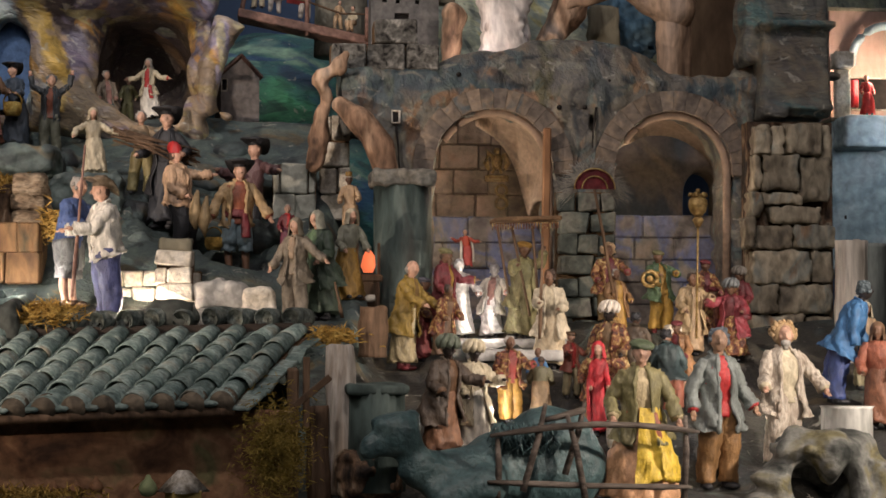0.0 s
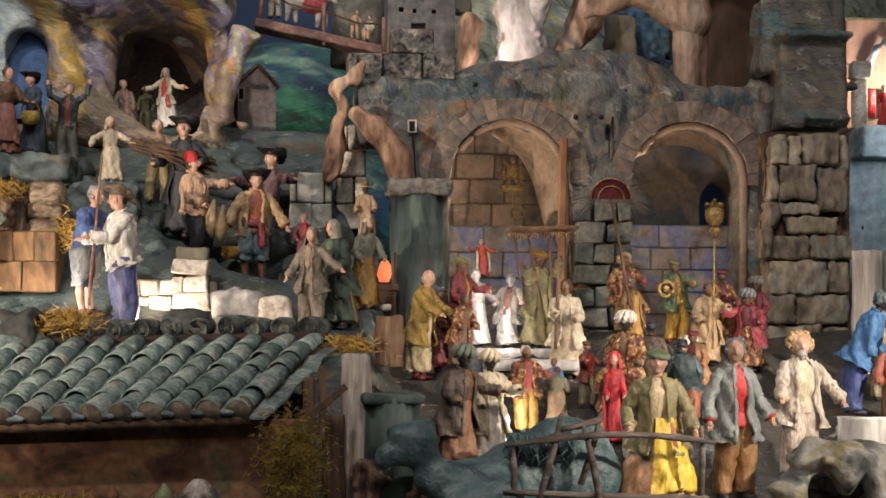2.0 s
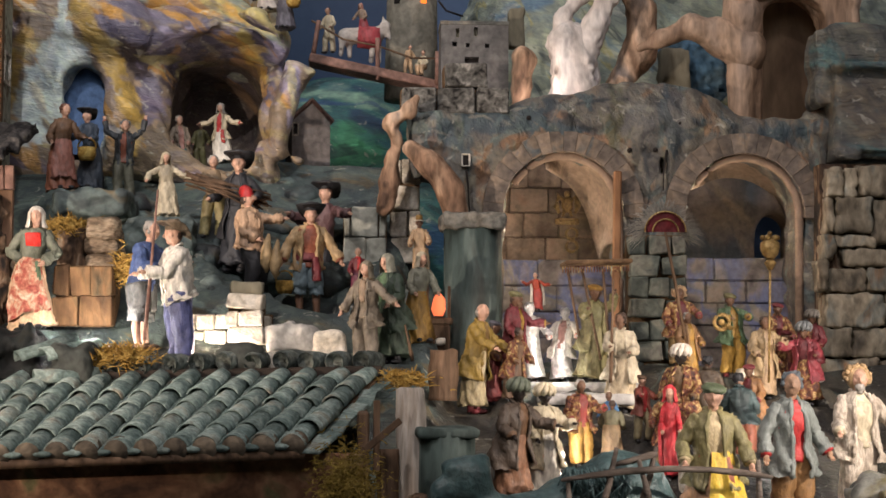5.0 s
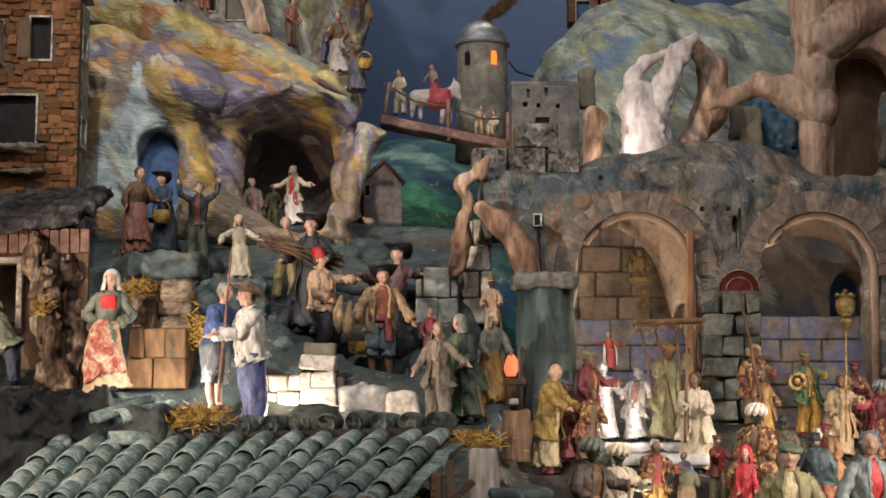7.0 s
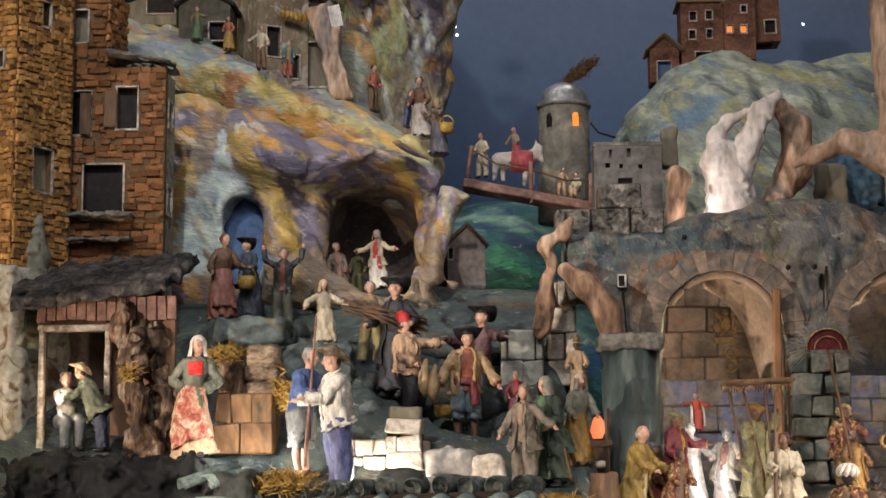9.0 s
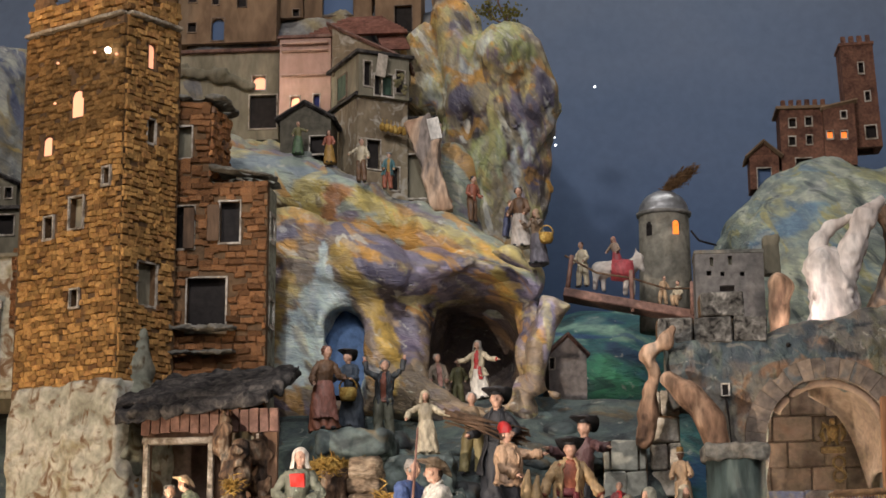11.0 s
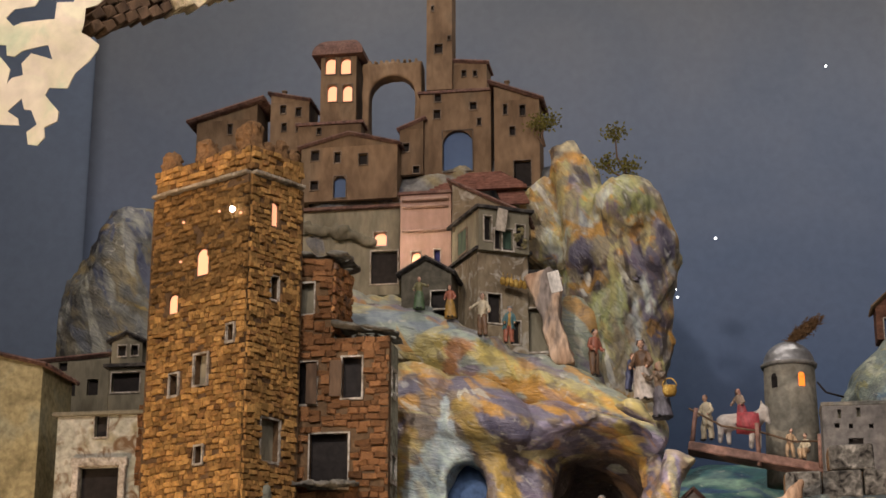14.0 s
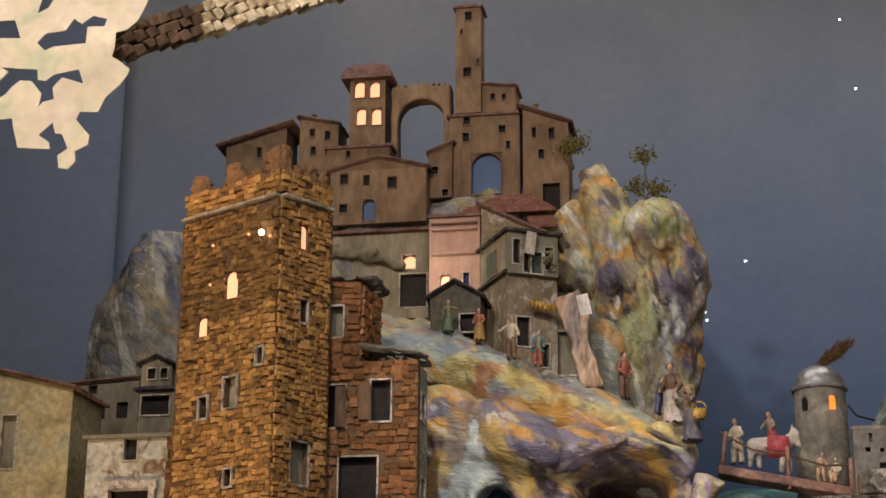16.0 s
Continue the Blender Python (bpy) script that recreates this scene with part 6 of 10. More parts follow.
for m, w, n, tall in ((ML, WL, 5, (0.8, 0, 0.9, 0.1, 1.2)), (MR, WR, 4, (1.2, 0.2, 0.6, 0.3))):
    bm = bmesh.new()
    pierced(bm, w, 0.062, 0.03, [])
    bmesh.ops.transform(bm, matrix=m @ pose(0, 0, ZT + 0.012), verts=bm.verts)
    part("parapet", bm, MORTAR, tower)
    brick_pieces(tower, m, w, ZT + 0.016, ZT + 0.072, [], 0.026, 0.0145, BRICK, 0, 11)
    for k in range(n):
        if not tall[k]:
            continue
        c = m @ Vector((w * (k + 0.5) / n, 0.012, ZT + 0.065 + 0.02 * tall[k]))
        hw, hh = w / n * 0.38, 0.014 + 0.024 * tall[k]
        lump = rough(union(0.01, slab(c, (hw, 0.014, hh), 0.006, math.degrees(m.to_euler().z)), egg(c + Vector((0.3 * hw * math.sin(k * 5), 0, hh)), (hw * 0.6, 0.016, 0.014))), (0.02, 0.006, 80 + k), (-0.012, 0.003, 90 + k))
        link("merlon", carve("merlon", lump, tuple(c - Vector((0.06, 0.06, 0.08))), tuple(c + Vector((0.06, 0.06, 0.09))), 0.005), MERLON, tower)
# rough plastered foot of the tower
foot = rough(slab((core.x, core.y, ZB + 0.25), (WL / 2 + 0.012, WR / 2 + 0.012, 0.36), 0.01, AL), (0.05, 0.007, 55), (0.018, 0.003, 56))
link("plaster_foot", carve("plaster_foot", foot, (-1.5, 3.7, 1.35), (-0.95, 4.2, 2.1), 0.008), STUCCO, tower, "pale crumbling plaster foot")
# the lamp on the tower
bm = bmesh.new()
ball(bm, (-1.140, 3.800, 2.802), 0.0065, 0, 20, 14)
tagged(part("lamp_bulb", bm, BULB), "small bright white bulb on the tower", "lamp")
for q in ((-1.282, 3.870, 2.798), (-1.285, 3.870, 2.698), (-1.181, 3.830, 2.808), (-1.119, 3.800, 2.792)):
    bm = bmesh.new()
    ball(bm, q, 0.0035)
    tagged(part("fairy_light", bm, LIT), "tiny warm bulb set in the brickwork", "lamp", "fairy lights on the tower")

brick_house = thing("brick_house", (0, 0, 0), "narrow dark brick house beside the tower", "house")
HY = 3.97
for rect, wins, seed, n in (((-1.055, 2.521, -0.931, 2.720), [((-1.027, 2.581, -0.976, 2.660), "g")], 21, 60),
                            ((-1.048, 1.905, -0.790, 2.519), [((-1.018, 2.359, -0.965, 2.463), "d"), ((-0.905, 2.371, -0.855, 2.472), "d"), ((-0.980, 2.158, -0.885, 2.288), "d")], 22, 240)):
    x0, z0, x1, z1 = rect
    bm = bmesh.new()
    pierced(bm, x1 - x0, z1 - z0, 0.025, [(a - x0, b - z0, c - x0, d - z0) for (a, b, c, d), s in wins])
    bmesh.ops.transform(bm, matrix=pose(x0, HY, z0), verts=bm.verts)
    part("wall", bm, MORTAR, brick_house)
    for r, s in wins:
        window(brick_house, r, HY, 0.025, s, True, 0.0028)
    brick_pieces(brick_house, pose(x0, HY, 0), x1 - x0, z0, z1, [(a - x0, b, c - x0, d) for (a, b, c, d), s in wins], 0.028, 0.0155, REDBRICK, n, seed, 0.006)
# shutters of the house
for r in ((-0.989, 2.357, -0.963, 2.456), (-0.932, 2.374, -0.903, 2.462)):
    bm = bmesh.new()
    box(bm, ((r[0] + r[2]) / 2, HY - 0.012, (r[1] + r[3]) / 2), (r[2] - r[0], 0.004, r[3] - r[1]), (0, 0, 6), 0.001)
    part("shutter", bm, WOOD, brick_house)
# return walls
GREENP = paint("green_plaster", [(0.16, 0.18, 0.14), (0.28, 0.29, 0.23), (0.36, 0.35, 0.27)], 12, grime=(0.10, 0.08, 0.05))
bm = bmesh.new()
q0, q1 = (-0.793, 3.970, 2.513), (-0.791, 4.090, 2.213)
r0 = math.degrees(math.atan2(q1[1] - q0[1], q1[0] - q0[0]))
rl = math.hypot(q1[1] - q0[1], q1[0] - q0[0])
hz = 2.514
pierced(bm, rl, hz - 1.5, 0.02, [(rl * 0.35, 2.389 - 1.5, rl * 0.75, 2.448 - 1.5), (rl * 0.35, 2.182 - 1.5, rl * 0.75, 2.241 - 1.5)])
ob = part("side_wall", bm, GREENP, brick_house)
ob.matrix_world = pose(q0[0], q0[1], 1.5, 0, 0, r0)
for za, zb in ((2.389 - 1.5, 2.448 - 1.5), (2.182 - 1.5, 2.241 - 1.5)):
    p = window(brick_house, (rl * 0.35, za, rl * 0.75, zb), 0, 0.02, "d", True, 0.006)
    p.matrix_world = pose(q0[0], q0[1], 1.5, 0, 0, r0)
t0, t1 = (-0.933, 3.970, 2.703), (-0.914, 4.090, 2.722)
bm = bmesh.new()
tl = math.hypot(t1[0] - t0[0], t1[1] - t0[1])
pierced(bm, tl, 0.17, 0.02, [])
part("side_wall", bm, MORTAR, brick_house).matrix_world = pose(t0[0], t0[1], t0[2] - 0.16, 0, 0, math.degrees(math.atan2(t1[1] - t0[1], t1[0] - t0[0])))
brick_pieces(brick_house, pose(t0[0], t0[1], 0, 0, 0, math.degrees(math.atan2(t1[1] - t0[1], t1[0] - t0[0]))), tl, t0[2] - 0.16, t0[2] + 0.005, [], 0.028, 0.0155, REDBRICK, 0, 23)
SLATE = paint("slab_stone", [(0.07, 0.065, 0.055), (0.15, 0.145, 0.125), (0.27, 0.27, 0.25)], 22, 0.6, 0.9, 0.9, 110)
for a, b in (((-1.066, 3.960, 2.732), (-0.888, 4.050, 2.727)), ((-0.927, 3.960, 2.555), (-0.774, 4.040, 2.530))):
    f0 = rough(slab(((a[0] + b[0]) / 2, 4.03, (a[2] + b[2]) / 2), ((b[0] - a[0]) / 2, 0.085, 0.004), 0.0015), (-0.04, 0.003, 68), (0.012, 0.0015, 69))
    link("roof_slab", carve("roof_slab", lambda x, y, z, f0=f0, a=a, b=b: f0(x, y, z - (b[2] - a[2]) / (b[0] - a[0]) * (x - (a[0] + b[0]) / 2)), (a[0] - 0.02, 3.92, min(a[2], b[2]) - 0.04), (b[0] + 0.02, 4.14, max(a[2], b[2]) + 0.04), 0.0045), SLATE, brick_house)
# balcony ledges under the big window
for r in ((-1.034, 2.154, -0.857, 2.174), (-1.030, 2.098, -0.856, 2.114)):
    link("ledge", carve("ledge", rough(slab(((r[0] + r[2]) / 2, 3.945, (r[1] + r[3]) / 2), ((r[2] - r[0]) / 2, 0.02, (r[3] - r[1]) * 0.24), 0.002), (0.02, 0.004, 59), (-0.01, 0.002, 60)), (r[0] - 0.02, 3.91, r[1] - 0.02), (r[2] + 0.02, 3.98, r[3] + 0.02), 0.004), SLATE, brick_house)

# houses west of the tower
e = house("plaster_house", (-1.622, 2.034, -1.366, 2.357), 4.0, 0.16, STUCCO, "white house with peeling plaster over brick", [((-1.527, 2.301, -1.493, 2.360), "d"), ((-1.557, 2.048, -1.454, 2.228), "d")], "flat", 0, 0.012, roofmat=GREYWALL)
brick_pieces(e, pose(-1.418, 3.999, 0), 0.107, 2.180, 2.377, [], 0.024, 0.014, REDBRICK, 90, 31, 0.005)
for x0, z0, x1, z1 in ((-1.572, 2.04, -1.556, 2.246), (-1.455, 2.04, -1.438, 2.246), (-1.576, 2.228, -1.434, 2.250)):
    bm = bmesh.new()
    box(bm, ((x0 + x1) / 2, 3.992, (z0 + z1) / 2), (x1 - x0, 0.016, z1 - z0), (0, 0, 0), 0.002, 0.001)
    ob = part("door_frame", bm, FRAME, e)
    ob.matrix_parent_inverse = e.matrix_world.inverted()
house("plaster_house", (-1.927, 2.046, -1.691, 2.500), 4.05, 0.2, OCHRE, "ochre plaster house with a sloping tiled roof", [((-1.873, 2.299, -1.833, 2.436), "g")], "mono_l", 0.06, 0.016)
house("plaster_house", (-1.866, 2.036, -1.667, 2.607), 4.45, 0.14, GREYWALL, "grey house with small windows", [((-1.813, 2.580, -1.788, 2.604), "d"), ((-1.792, 2.508, -1.761, 2.549), "d"), ((-1.728, 2.509, -1.696, 2.554), "d")], "mono_r", 0.012, 0.01, framed=False)
house("plaster_house", (-1.609, 2.016, -1.465, 2.548), 4.3, 0.14, GREYWALL, "small grey house with an open loggia", [((-1.602, 2.480, -1.523, 2.533), "d")], "flat", 0, 0.014, roofmat=THATCH)
house("plaster_house", (-1.644, 2.581, -1.557, 2.644), 4.4, 0.09, GREYWALL, "little roof turret with two windows", [((-1.625, 2.602, -1.602, 2.633), "d"), ((-1.588, 2.603, -1.568, 2.632), "d")], "gable", 0.02, 0.012, roofmat=THATCH)

# ---- stable at the foot of the brick house ----
stable = thing("stable", (0, 0, 0), "open stable of brown boards under a ragged thatched roof", "stable")
sr = (-1.023, 1.606, -0.723, 1.910)
door = (-1.008, 1.610, -0.862, 1.877)
bm = bmesh.new()
pierced(bm, sr[2] - sr[0], sr[3] - sr[1], 0.02, [(door[0] - sr[0], 0, door[2] - sr[0], door[3] - sr[1])])
part("wall", bm, paint("stable_board", [(0.28, (0.05, 0.03, 0.02)), (0.5, (0.13, 0.075, 0.045)), (0.7, (0.22, 0.13, 0.08))], 14, stretch=(1, 1, 0.3)), stable).matrix_world = pose(sr[0], 3.78, sr[1])
bm = bmesh.new()
box(bm, ((door[0] + door[2]) / 2, 3.98, (door[1] + door[3]) / 2), (0.3, 0.01, 0.3))
part("back_wall", bm, paint("stable_back", [(0.24, 0.17, 0.13), (0.40, 0.30, 0.24)], 8), stable)
for r in ((-1.016, 1.606, -1.004, 1.882), (-0.871, 1.734, -0.859, 1.891), (-1.020, 1.876, -0.861, 1.890)):
    bm = bmesh.new()
    box(bm, ((r[0] + r[2]) / 2, 3.765, (r[1] + r[3]) / 2), (r[2] - r[0], 0.02, r[3] - r[1]), (0, 0, 0), 0.002, 0.0015)
    part("door_frame", bm, FRAME, stable)
window(stable, (-0.815, 1.876, -0.766, 1.929), 3.77, 0.008, "g", True, 0.005)
for k in range(14):
    r = (-1.020, 1.897, -0.713, 1.952)
    bm = bmesh.new()
    box(bm, (r[0] + (r[2] - r[0]) * (k + 0.5) / 14, 3.75, (r[1] + r[3]) / 2), ((r[2] - r[0]) / 14 - 0.002, 0.012, r[3] - r[1] + random.uniform(-0.01, 0.006)), (0, random.uniform(-2, 2), 0), 0.001, 0.001)
    part("board", bm, REDWOOD, stable)
for k, (a, b, r) in enumerate((((-1.064, 3.720, 1.939), (-0.726, 3.740, 1.981), 0.016), ((-1.082, 3.780, 1.973), (-0.707, 3.800, 2.009), 0.014), ((-1.052, 3.850, 2.007), (-0.707, 3.870, 2.034), 0.012), ((-1.014, 3.900, 2.028), (-0.704, 3.920, 2.048), 0.010))):
    layer = rough(slab(tuple((u + v) / 2 for u, v in zip(a, b)), ((b[0] - a[0]) / 2, 0.05, 0.013), 0.005), (-0.025, 0.0045, 57 + k), (0.012, 0.004, 58 + k))
    tilt = (b[2] - a[2]) / (b[0] - a[0])
    mid = (a[0] + b[0]) / 2

    def leaning(x, y, z, f=layer, m=mid, s=tilt, c=(a[1] + b[1]) / 2):
        return f(x, y, z - s * (x - m) - 0.35 * (y - c))
    link("thatch_layer", carve("thatch_layer", leaning, (a[0] - 0.03, a[1] - 0.09, a[2] - 0.09), (b[0] + 0.03, b[1] + 0.09, b[2] + 0.07), 0.007), THATCH, stable, "dark ragged thatch")
# plaster buttress between tower and house
world_rock("plaster_buttress", rough(chain([(-1.068, 3.860, 1.870), (-1.070, 3.870, 2.064), (-1.066, 3.890, 2.185)], [0.05, 0.038, 0.02]), (-0.05, 0.006, 66), (0.02, 0.003, 67)), (-1.15, 3.74, 1.5), (-0.85, 3.98, 2.2), 0.008, GREENP, "grey-green plaster buttress at the tower's corner", "buttress")

# ---- figurines ----
STANDS = []
SKIN, BROWNSKIN, DARKSKIN = cloth(0.50, 0.30, 0.21, 0.5), cloth(0.16, 0.085, 0.05, 0.45), cloth(0.022, 0.016, 0.014, 0.3)
HAIR, GREYHAIR, BLACK = cloth(0.05, 0.03, 0.02), cloth(0.30, 0.28, 0.25), cloth(0.015, 0.015, 0.018)
TAN, CREAM, WHITE, OLIVE, KHAKI = cloth(0.42, 0.29, 0.17), cloth(0.46, 0.40, 0.28), cloth(0.62, 0.58, 0.50), cloth(0.15, 0.14, 0.06), cloth(0.22, 0.19, 0.11)
YELLOW, MUSTARD, RED, RUST, PINKC = cloth(0.34, 0.21, 0.035), cloth(0.28, 0.16, 0.03), cloth(0.40, 0.02, 0.02), cloth(0.28, 0.09, 0.05), cloth(0.48, 0.25, 0.20)
BLUE, NAVY, TEAL, GREEN, GREYC, BROWNC, MAROON = cloth(0.06, 0.16, 0.32), cloth(0.05, 0.06, 0.12), cloth(0.06, 0.14, 0.15), cloth(0.07, 0.12, 0.06), cloth(0.15, 0.16, 0.16), cloth(0.13, 0.07, 0.035), cloth(0.14, 0.02, 0.025)
BROCADE = paint("brocade", [(0.36, (0.05, 0.02, 0.015)), (0.46, (0.17, 0.05, 0.03)), (0.56, (0.26, 0.15, 0.05)), (0.66, (0.55, 0.40, 0.18))], 90, 0.8, 0.5, 0.6, 300, metal=0.25)
FLORAL = paint("floral_skirt", [(0.34, (0.28, 0.06, 0.05)), (0.46, (0.40, 0.15, 0.10)), (0.55, (0.48, 0.30, 0.20)), (0.66, (0.55, 0.44, 0.33))], 60, 0.7, 0.85, 0.2, 200)
FUR = paint("fur", [(0.3, (0.26, 0.21, 0.16)), (0.46, (0.44, 0.38, 0.31)), (0.58, (0.56, 0.50, 0.42)), (0.72, (0.34, 0.29, 0.23))], 40, 1.2, 0.95, 1.0, 150, (1, 1, 0.4), contrast=0.35, relief=0.006)
SATIN = paint("silver_cloth", [(0.3, (0.58, 0.56, 0.54)), (0.7, (0.80, 0.78, 0.75))], 25, 0.6, 0.3, 0.4, 120, metal=0.5)


def figurine(label, feet, h, turn=0, skin=SKIN, top=GREYC, legs=BROWNC, skirt=None, coat=None, apron=None, sash=None, hat="hair", hatc=HAIR, la=(22, 12, -5, 55), ra=(22, 12, -5, 55), fat=1.0, lean=(0, 0), scarf=None, boots=BLACK, robe=None,
             seated=False, stand=True, headturn=None, cape=None, beard=None, calf=None, bib=None, apron_arc=(25, 155), flare=1.0, short=False, group="crib figurines"):
    """A doll of plain forms, one mesh. la, ra: the left and right arm, degrees out from the side and forward for the upper arm, then (optional) the same for the forearm."""
    seed = int(feet[0] * 1000) * 7 + int(feet[2] * 777)
    rnd = random.Random(seed)
    random.seed(seed)
    mats, slots = [], {}

    def mi(m):
        if m.name not in slots:
            slots[m.name] = len(mats)
            mats.append(m)
        return slots[m.name]
    bm = bmesh.new()
    f = fat * 1.10
    hip = 0.48 if not seated else 0.30
    sh = hip + 0.315
    if lean == (0, 0) and not seated:
        lean = (rnd.uniform(-5, 5), rnd.uniform(-1, 8))
    tx, ty = math.tan(radians(lean[0])), -math.tan(radians(lean[1]))
    sway = rnd.uniform(-0.04, 0.04)
    headturn = rnd.uniform(-28, 28) if headturn is None else headturn
    small = h < 0.14
    det = 2 if small else 5

    def at(x, y, z):
        k = max(0, z - hip * 0.6)
        return Vector((x + tx * k + sway * math.sin(math.pi * min(1, z / 0.8)), y + ty * k, z))

    def skinned(points, radii, seg, m, fold=0.0, nfold=6, arc=None):
        p, r = smooth_path(points, radii, det)
        return tube(bm, p, r, seg if not small else max(8, seg // 2), m, fold, nfold, arc)

    def ragged(rings, n, amount):
        """Uneven hem on the last ring."""
        for v in rings[-1]:
            v.co.z += amount * noise.noise(Vector((v.co.x * 22 + n, v.co.y * 22, n)))
    # legs or gown
    if skirt or robe:
        m = mi(skirt or robe)
        if skirt:
            g = skinned([at(0, 0.005, hip + 0.10), at(0, 0, hip * 0.85), at(0, 0.004, hip * 0.5), at(0, 0.006, 0.04), at(0, 0.006, 0.008)], [(0.076 * f, 0.066 * f), (0.116 * f, 0.10 * f), (0.138 * f * flare, 0.12 * f * flare), (0.158 * f * flare, 0.14 * f * flare), (0.160 * f * flare, 0.142 * f * flare)], 40, m, 0.11, rnd.choice((8, 9, 11)))
            ragged(g, seed, 0.012)
        else:
            g = skinned([at(0, 0.004, hip + 0.10), at(0, 0.002, hip * 0.8), at(0, 0, hip * 0.45), at(0, 0.002, 0.10), at(0, 0.002, 0.075)], [(0.086 * f, 0.072 * f), (0.100 * f, 0.088 * f), (0.108 * f, 0.094 * f), (0.124 * f, 0.106 * f), (0.124 * f, 0.106 * f)], 36, m, 0.15, rnd.choice((6, 7, 8)))
            ragged(g, seed, 0.03)
        for s in (-1, 1):
            tube(bm, [at(s * 0.05, -0.01, 0.13), (s * 0.055, -0.01, 0.012)], [0.034, 0.032], 8, mi(boots))
            ball(bm, (s * 0.06, -0.05 - (0.09 if skirt else 0), 0.02), (0.034, 0.066, 0.024), mi(boots), 8, 5, (0, 0, s * 14))
    else:
        m, b = mi(legs), mi(boots)
        lo = 0.27 if calf else 0.10
        for s in (-1, 1):
            sp = rnd.uniform(1.05, 1.25) if coat else rnd.uniform(0.9, 1.6)
            yk = rnd.uniform(-0.05, 0.035)
            if seated:
                skinned([(s * 0.05, 0.0, hip), (s * 0.08, -0.16, hip), (s * 0.08, -0.19, hip * 0.8), (s * 0.075, -0.18, 0.03)], [0.07 * f, 0.062 * f, 0.055 * f, 0.042 * f], 12, m, 0.05, 4)
                ball(bm, (s * 0.075, -0.22, 0.022), (0.032, 0.066, 0.026), b)
            else:
                g = skinned([at(s * 0.044, 0, hip + 0.02), at(s * 0.056 * sp, yk - 0.016, hip * 0.62), at(s * 0.062 * sp, yk, lo + 0.06), at(s * 0.063 * sp, yk, lo - 0.05)], [(0.064 * f, 0.074 * f), (0.055 * f, 0.062 * f), (0.048 * f, 0.052 * f), (0.047 * f, 0.050 * f)], 18, m, 0.10, 5)
                ragged(g, seed + s, 0.02)
                if calf:
                    skinned([at(s * 0.062 * sp, yk, lo + 0.02), at(s * 0.063 * sp, yk + 0.012, 0.16), (s * 0.063 * sp + tx * 0, yk, 0.03)], [0.034, 0.036, 0.024], 10, mi(calf))
                tube(bm, [at(s * 0.062 * sp, yk, 0.09 if not calf else 0.05), (s * 0.062 * sp, yk, 0.012)], [0.034, 0.036], 8, b)
                ball(bm, (s * 0.070 * sp, yk - 0.034, 0.022), (0.034, 0.074, 0.025), b, 9, 6, (0, 0, s * 16))
    # body, then the coat as an open shell over it
    m = mi(top)
    skinned([at(0, 0, hip - 0.03), at(0, 0, hip + 0.08), at(0, -0.008, hip + 0.2), at(0, 0, sh - 0.05), at(0, 0.004, sh + 0.005), at(0, 0.004, sh + 0.035)],
            [(0.090 * f, 0.076 * f), (0.078 * f, 0.068 * f), (0.090 * f, 0.078 * f), (0.096 * f, 0.070 * f), (0.070 * f, 0.054 * f), (0.034, 0.034)], 24, m, 0.05, 5)
    if coat:
        m = mi(coat)
        drop = rnd.uniform(0.14, 0.22) if robe else rnd.uniform(0.06, 0.11)
        gap = rnd.uniform(22, 34)
        drop, hem = (0.035, 0.76) if short else (drop, 1.0)
        g = skinned([at(0, 0.006, sh + 0.036), at(0, 0.004, sh + 0.004), at(0, 0.002, sh - 0.06), at(0, -0.002, hip + 0.2), at(0, 0.0, hip + 0.08), at(0, 0.006, hip), at(0, 0.012, hip - drop * 0.6), at(0, 0.016, hip - drop)],
                    [(0.048, 0.046), (0.076 * f, 0.062 * f), (0.106 * f, 0.082 * f), (0.102 * f, 0.092 * f), (0.096 * f, 0.086 * f), (0.120 * f * (0.5 + 0.5 * hem), 0.110 * f * (0.5 + 0.5 * hem)), (0.142 * f * hem, 0.130 * f * hem), (0.154 * f * hem, 0.142 * f * hem)], 34, m, 0.10, 6, (90 + gap, 450 - gap))
        ragged(g, seed + 7, 0.02)
        # rolled front edges and collar
        for e in (0, -1):
            tube(bm, [r[e].co + Vector((0, -0.003, 0)) for r in g], [(0.010, 0.005)] * len(g), 6, m)
        skinned([at(-0.030, -0.030, sh + 0.02), at(-0.046, 0.012, sh + 0.045), at(0, 0.046, sh + 0.052), at(0.046, 0.012, sh + 0.045), at(0.030, -0.030, sh + 0.02)], [(0.012, 0.007), (0.018, 0.009), (0.020, 0.009), (0.018, 0.009), (0.012, 0.007)], 8, m)
    if cape:
        g = skinned([at(0, 0.02, sh + 0.03), at(0, 0.026, sh - 0.08), at(0, 0.03, hip), at(0, 0.034, hip * 0.35)], [(0.07 * f, 0.06 * f), (0.135 * f, 0.09 * f), (0.155 * f, 0.12 * f), (0.175 * f, 0.14 * f)], 30, mi(cape), 0.12, 7, (140, 400))
        ragged(g, seed, 0.03)
    if sash:
        skinned([at(0, 0, hip + 0.03), at(0, 0, hip + 0.10)], [(0.098 * f, 0.086 * f), (0.088 * f, 0.078 * f)], 24, mi(sash), 0.04, 9)
        skinned([at(0.06, -0.082 * f, hip + 0.06), at(0.07, -0.10 * f, hip - 0.06), at(0.075, -0.10 * f, hip - 0.15)], [(0.022, 0.010), (0.03, 0.010), (0.034, 0.008)], 8, mi(sash), 0.1, 3)
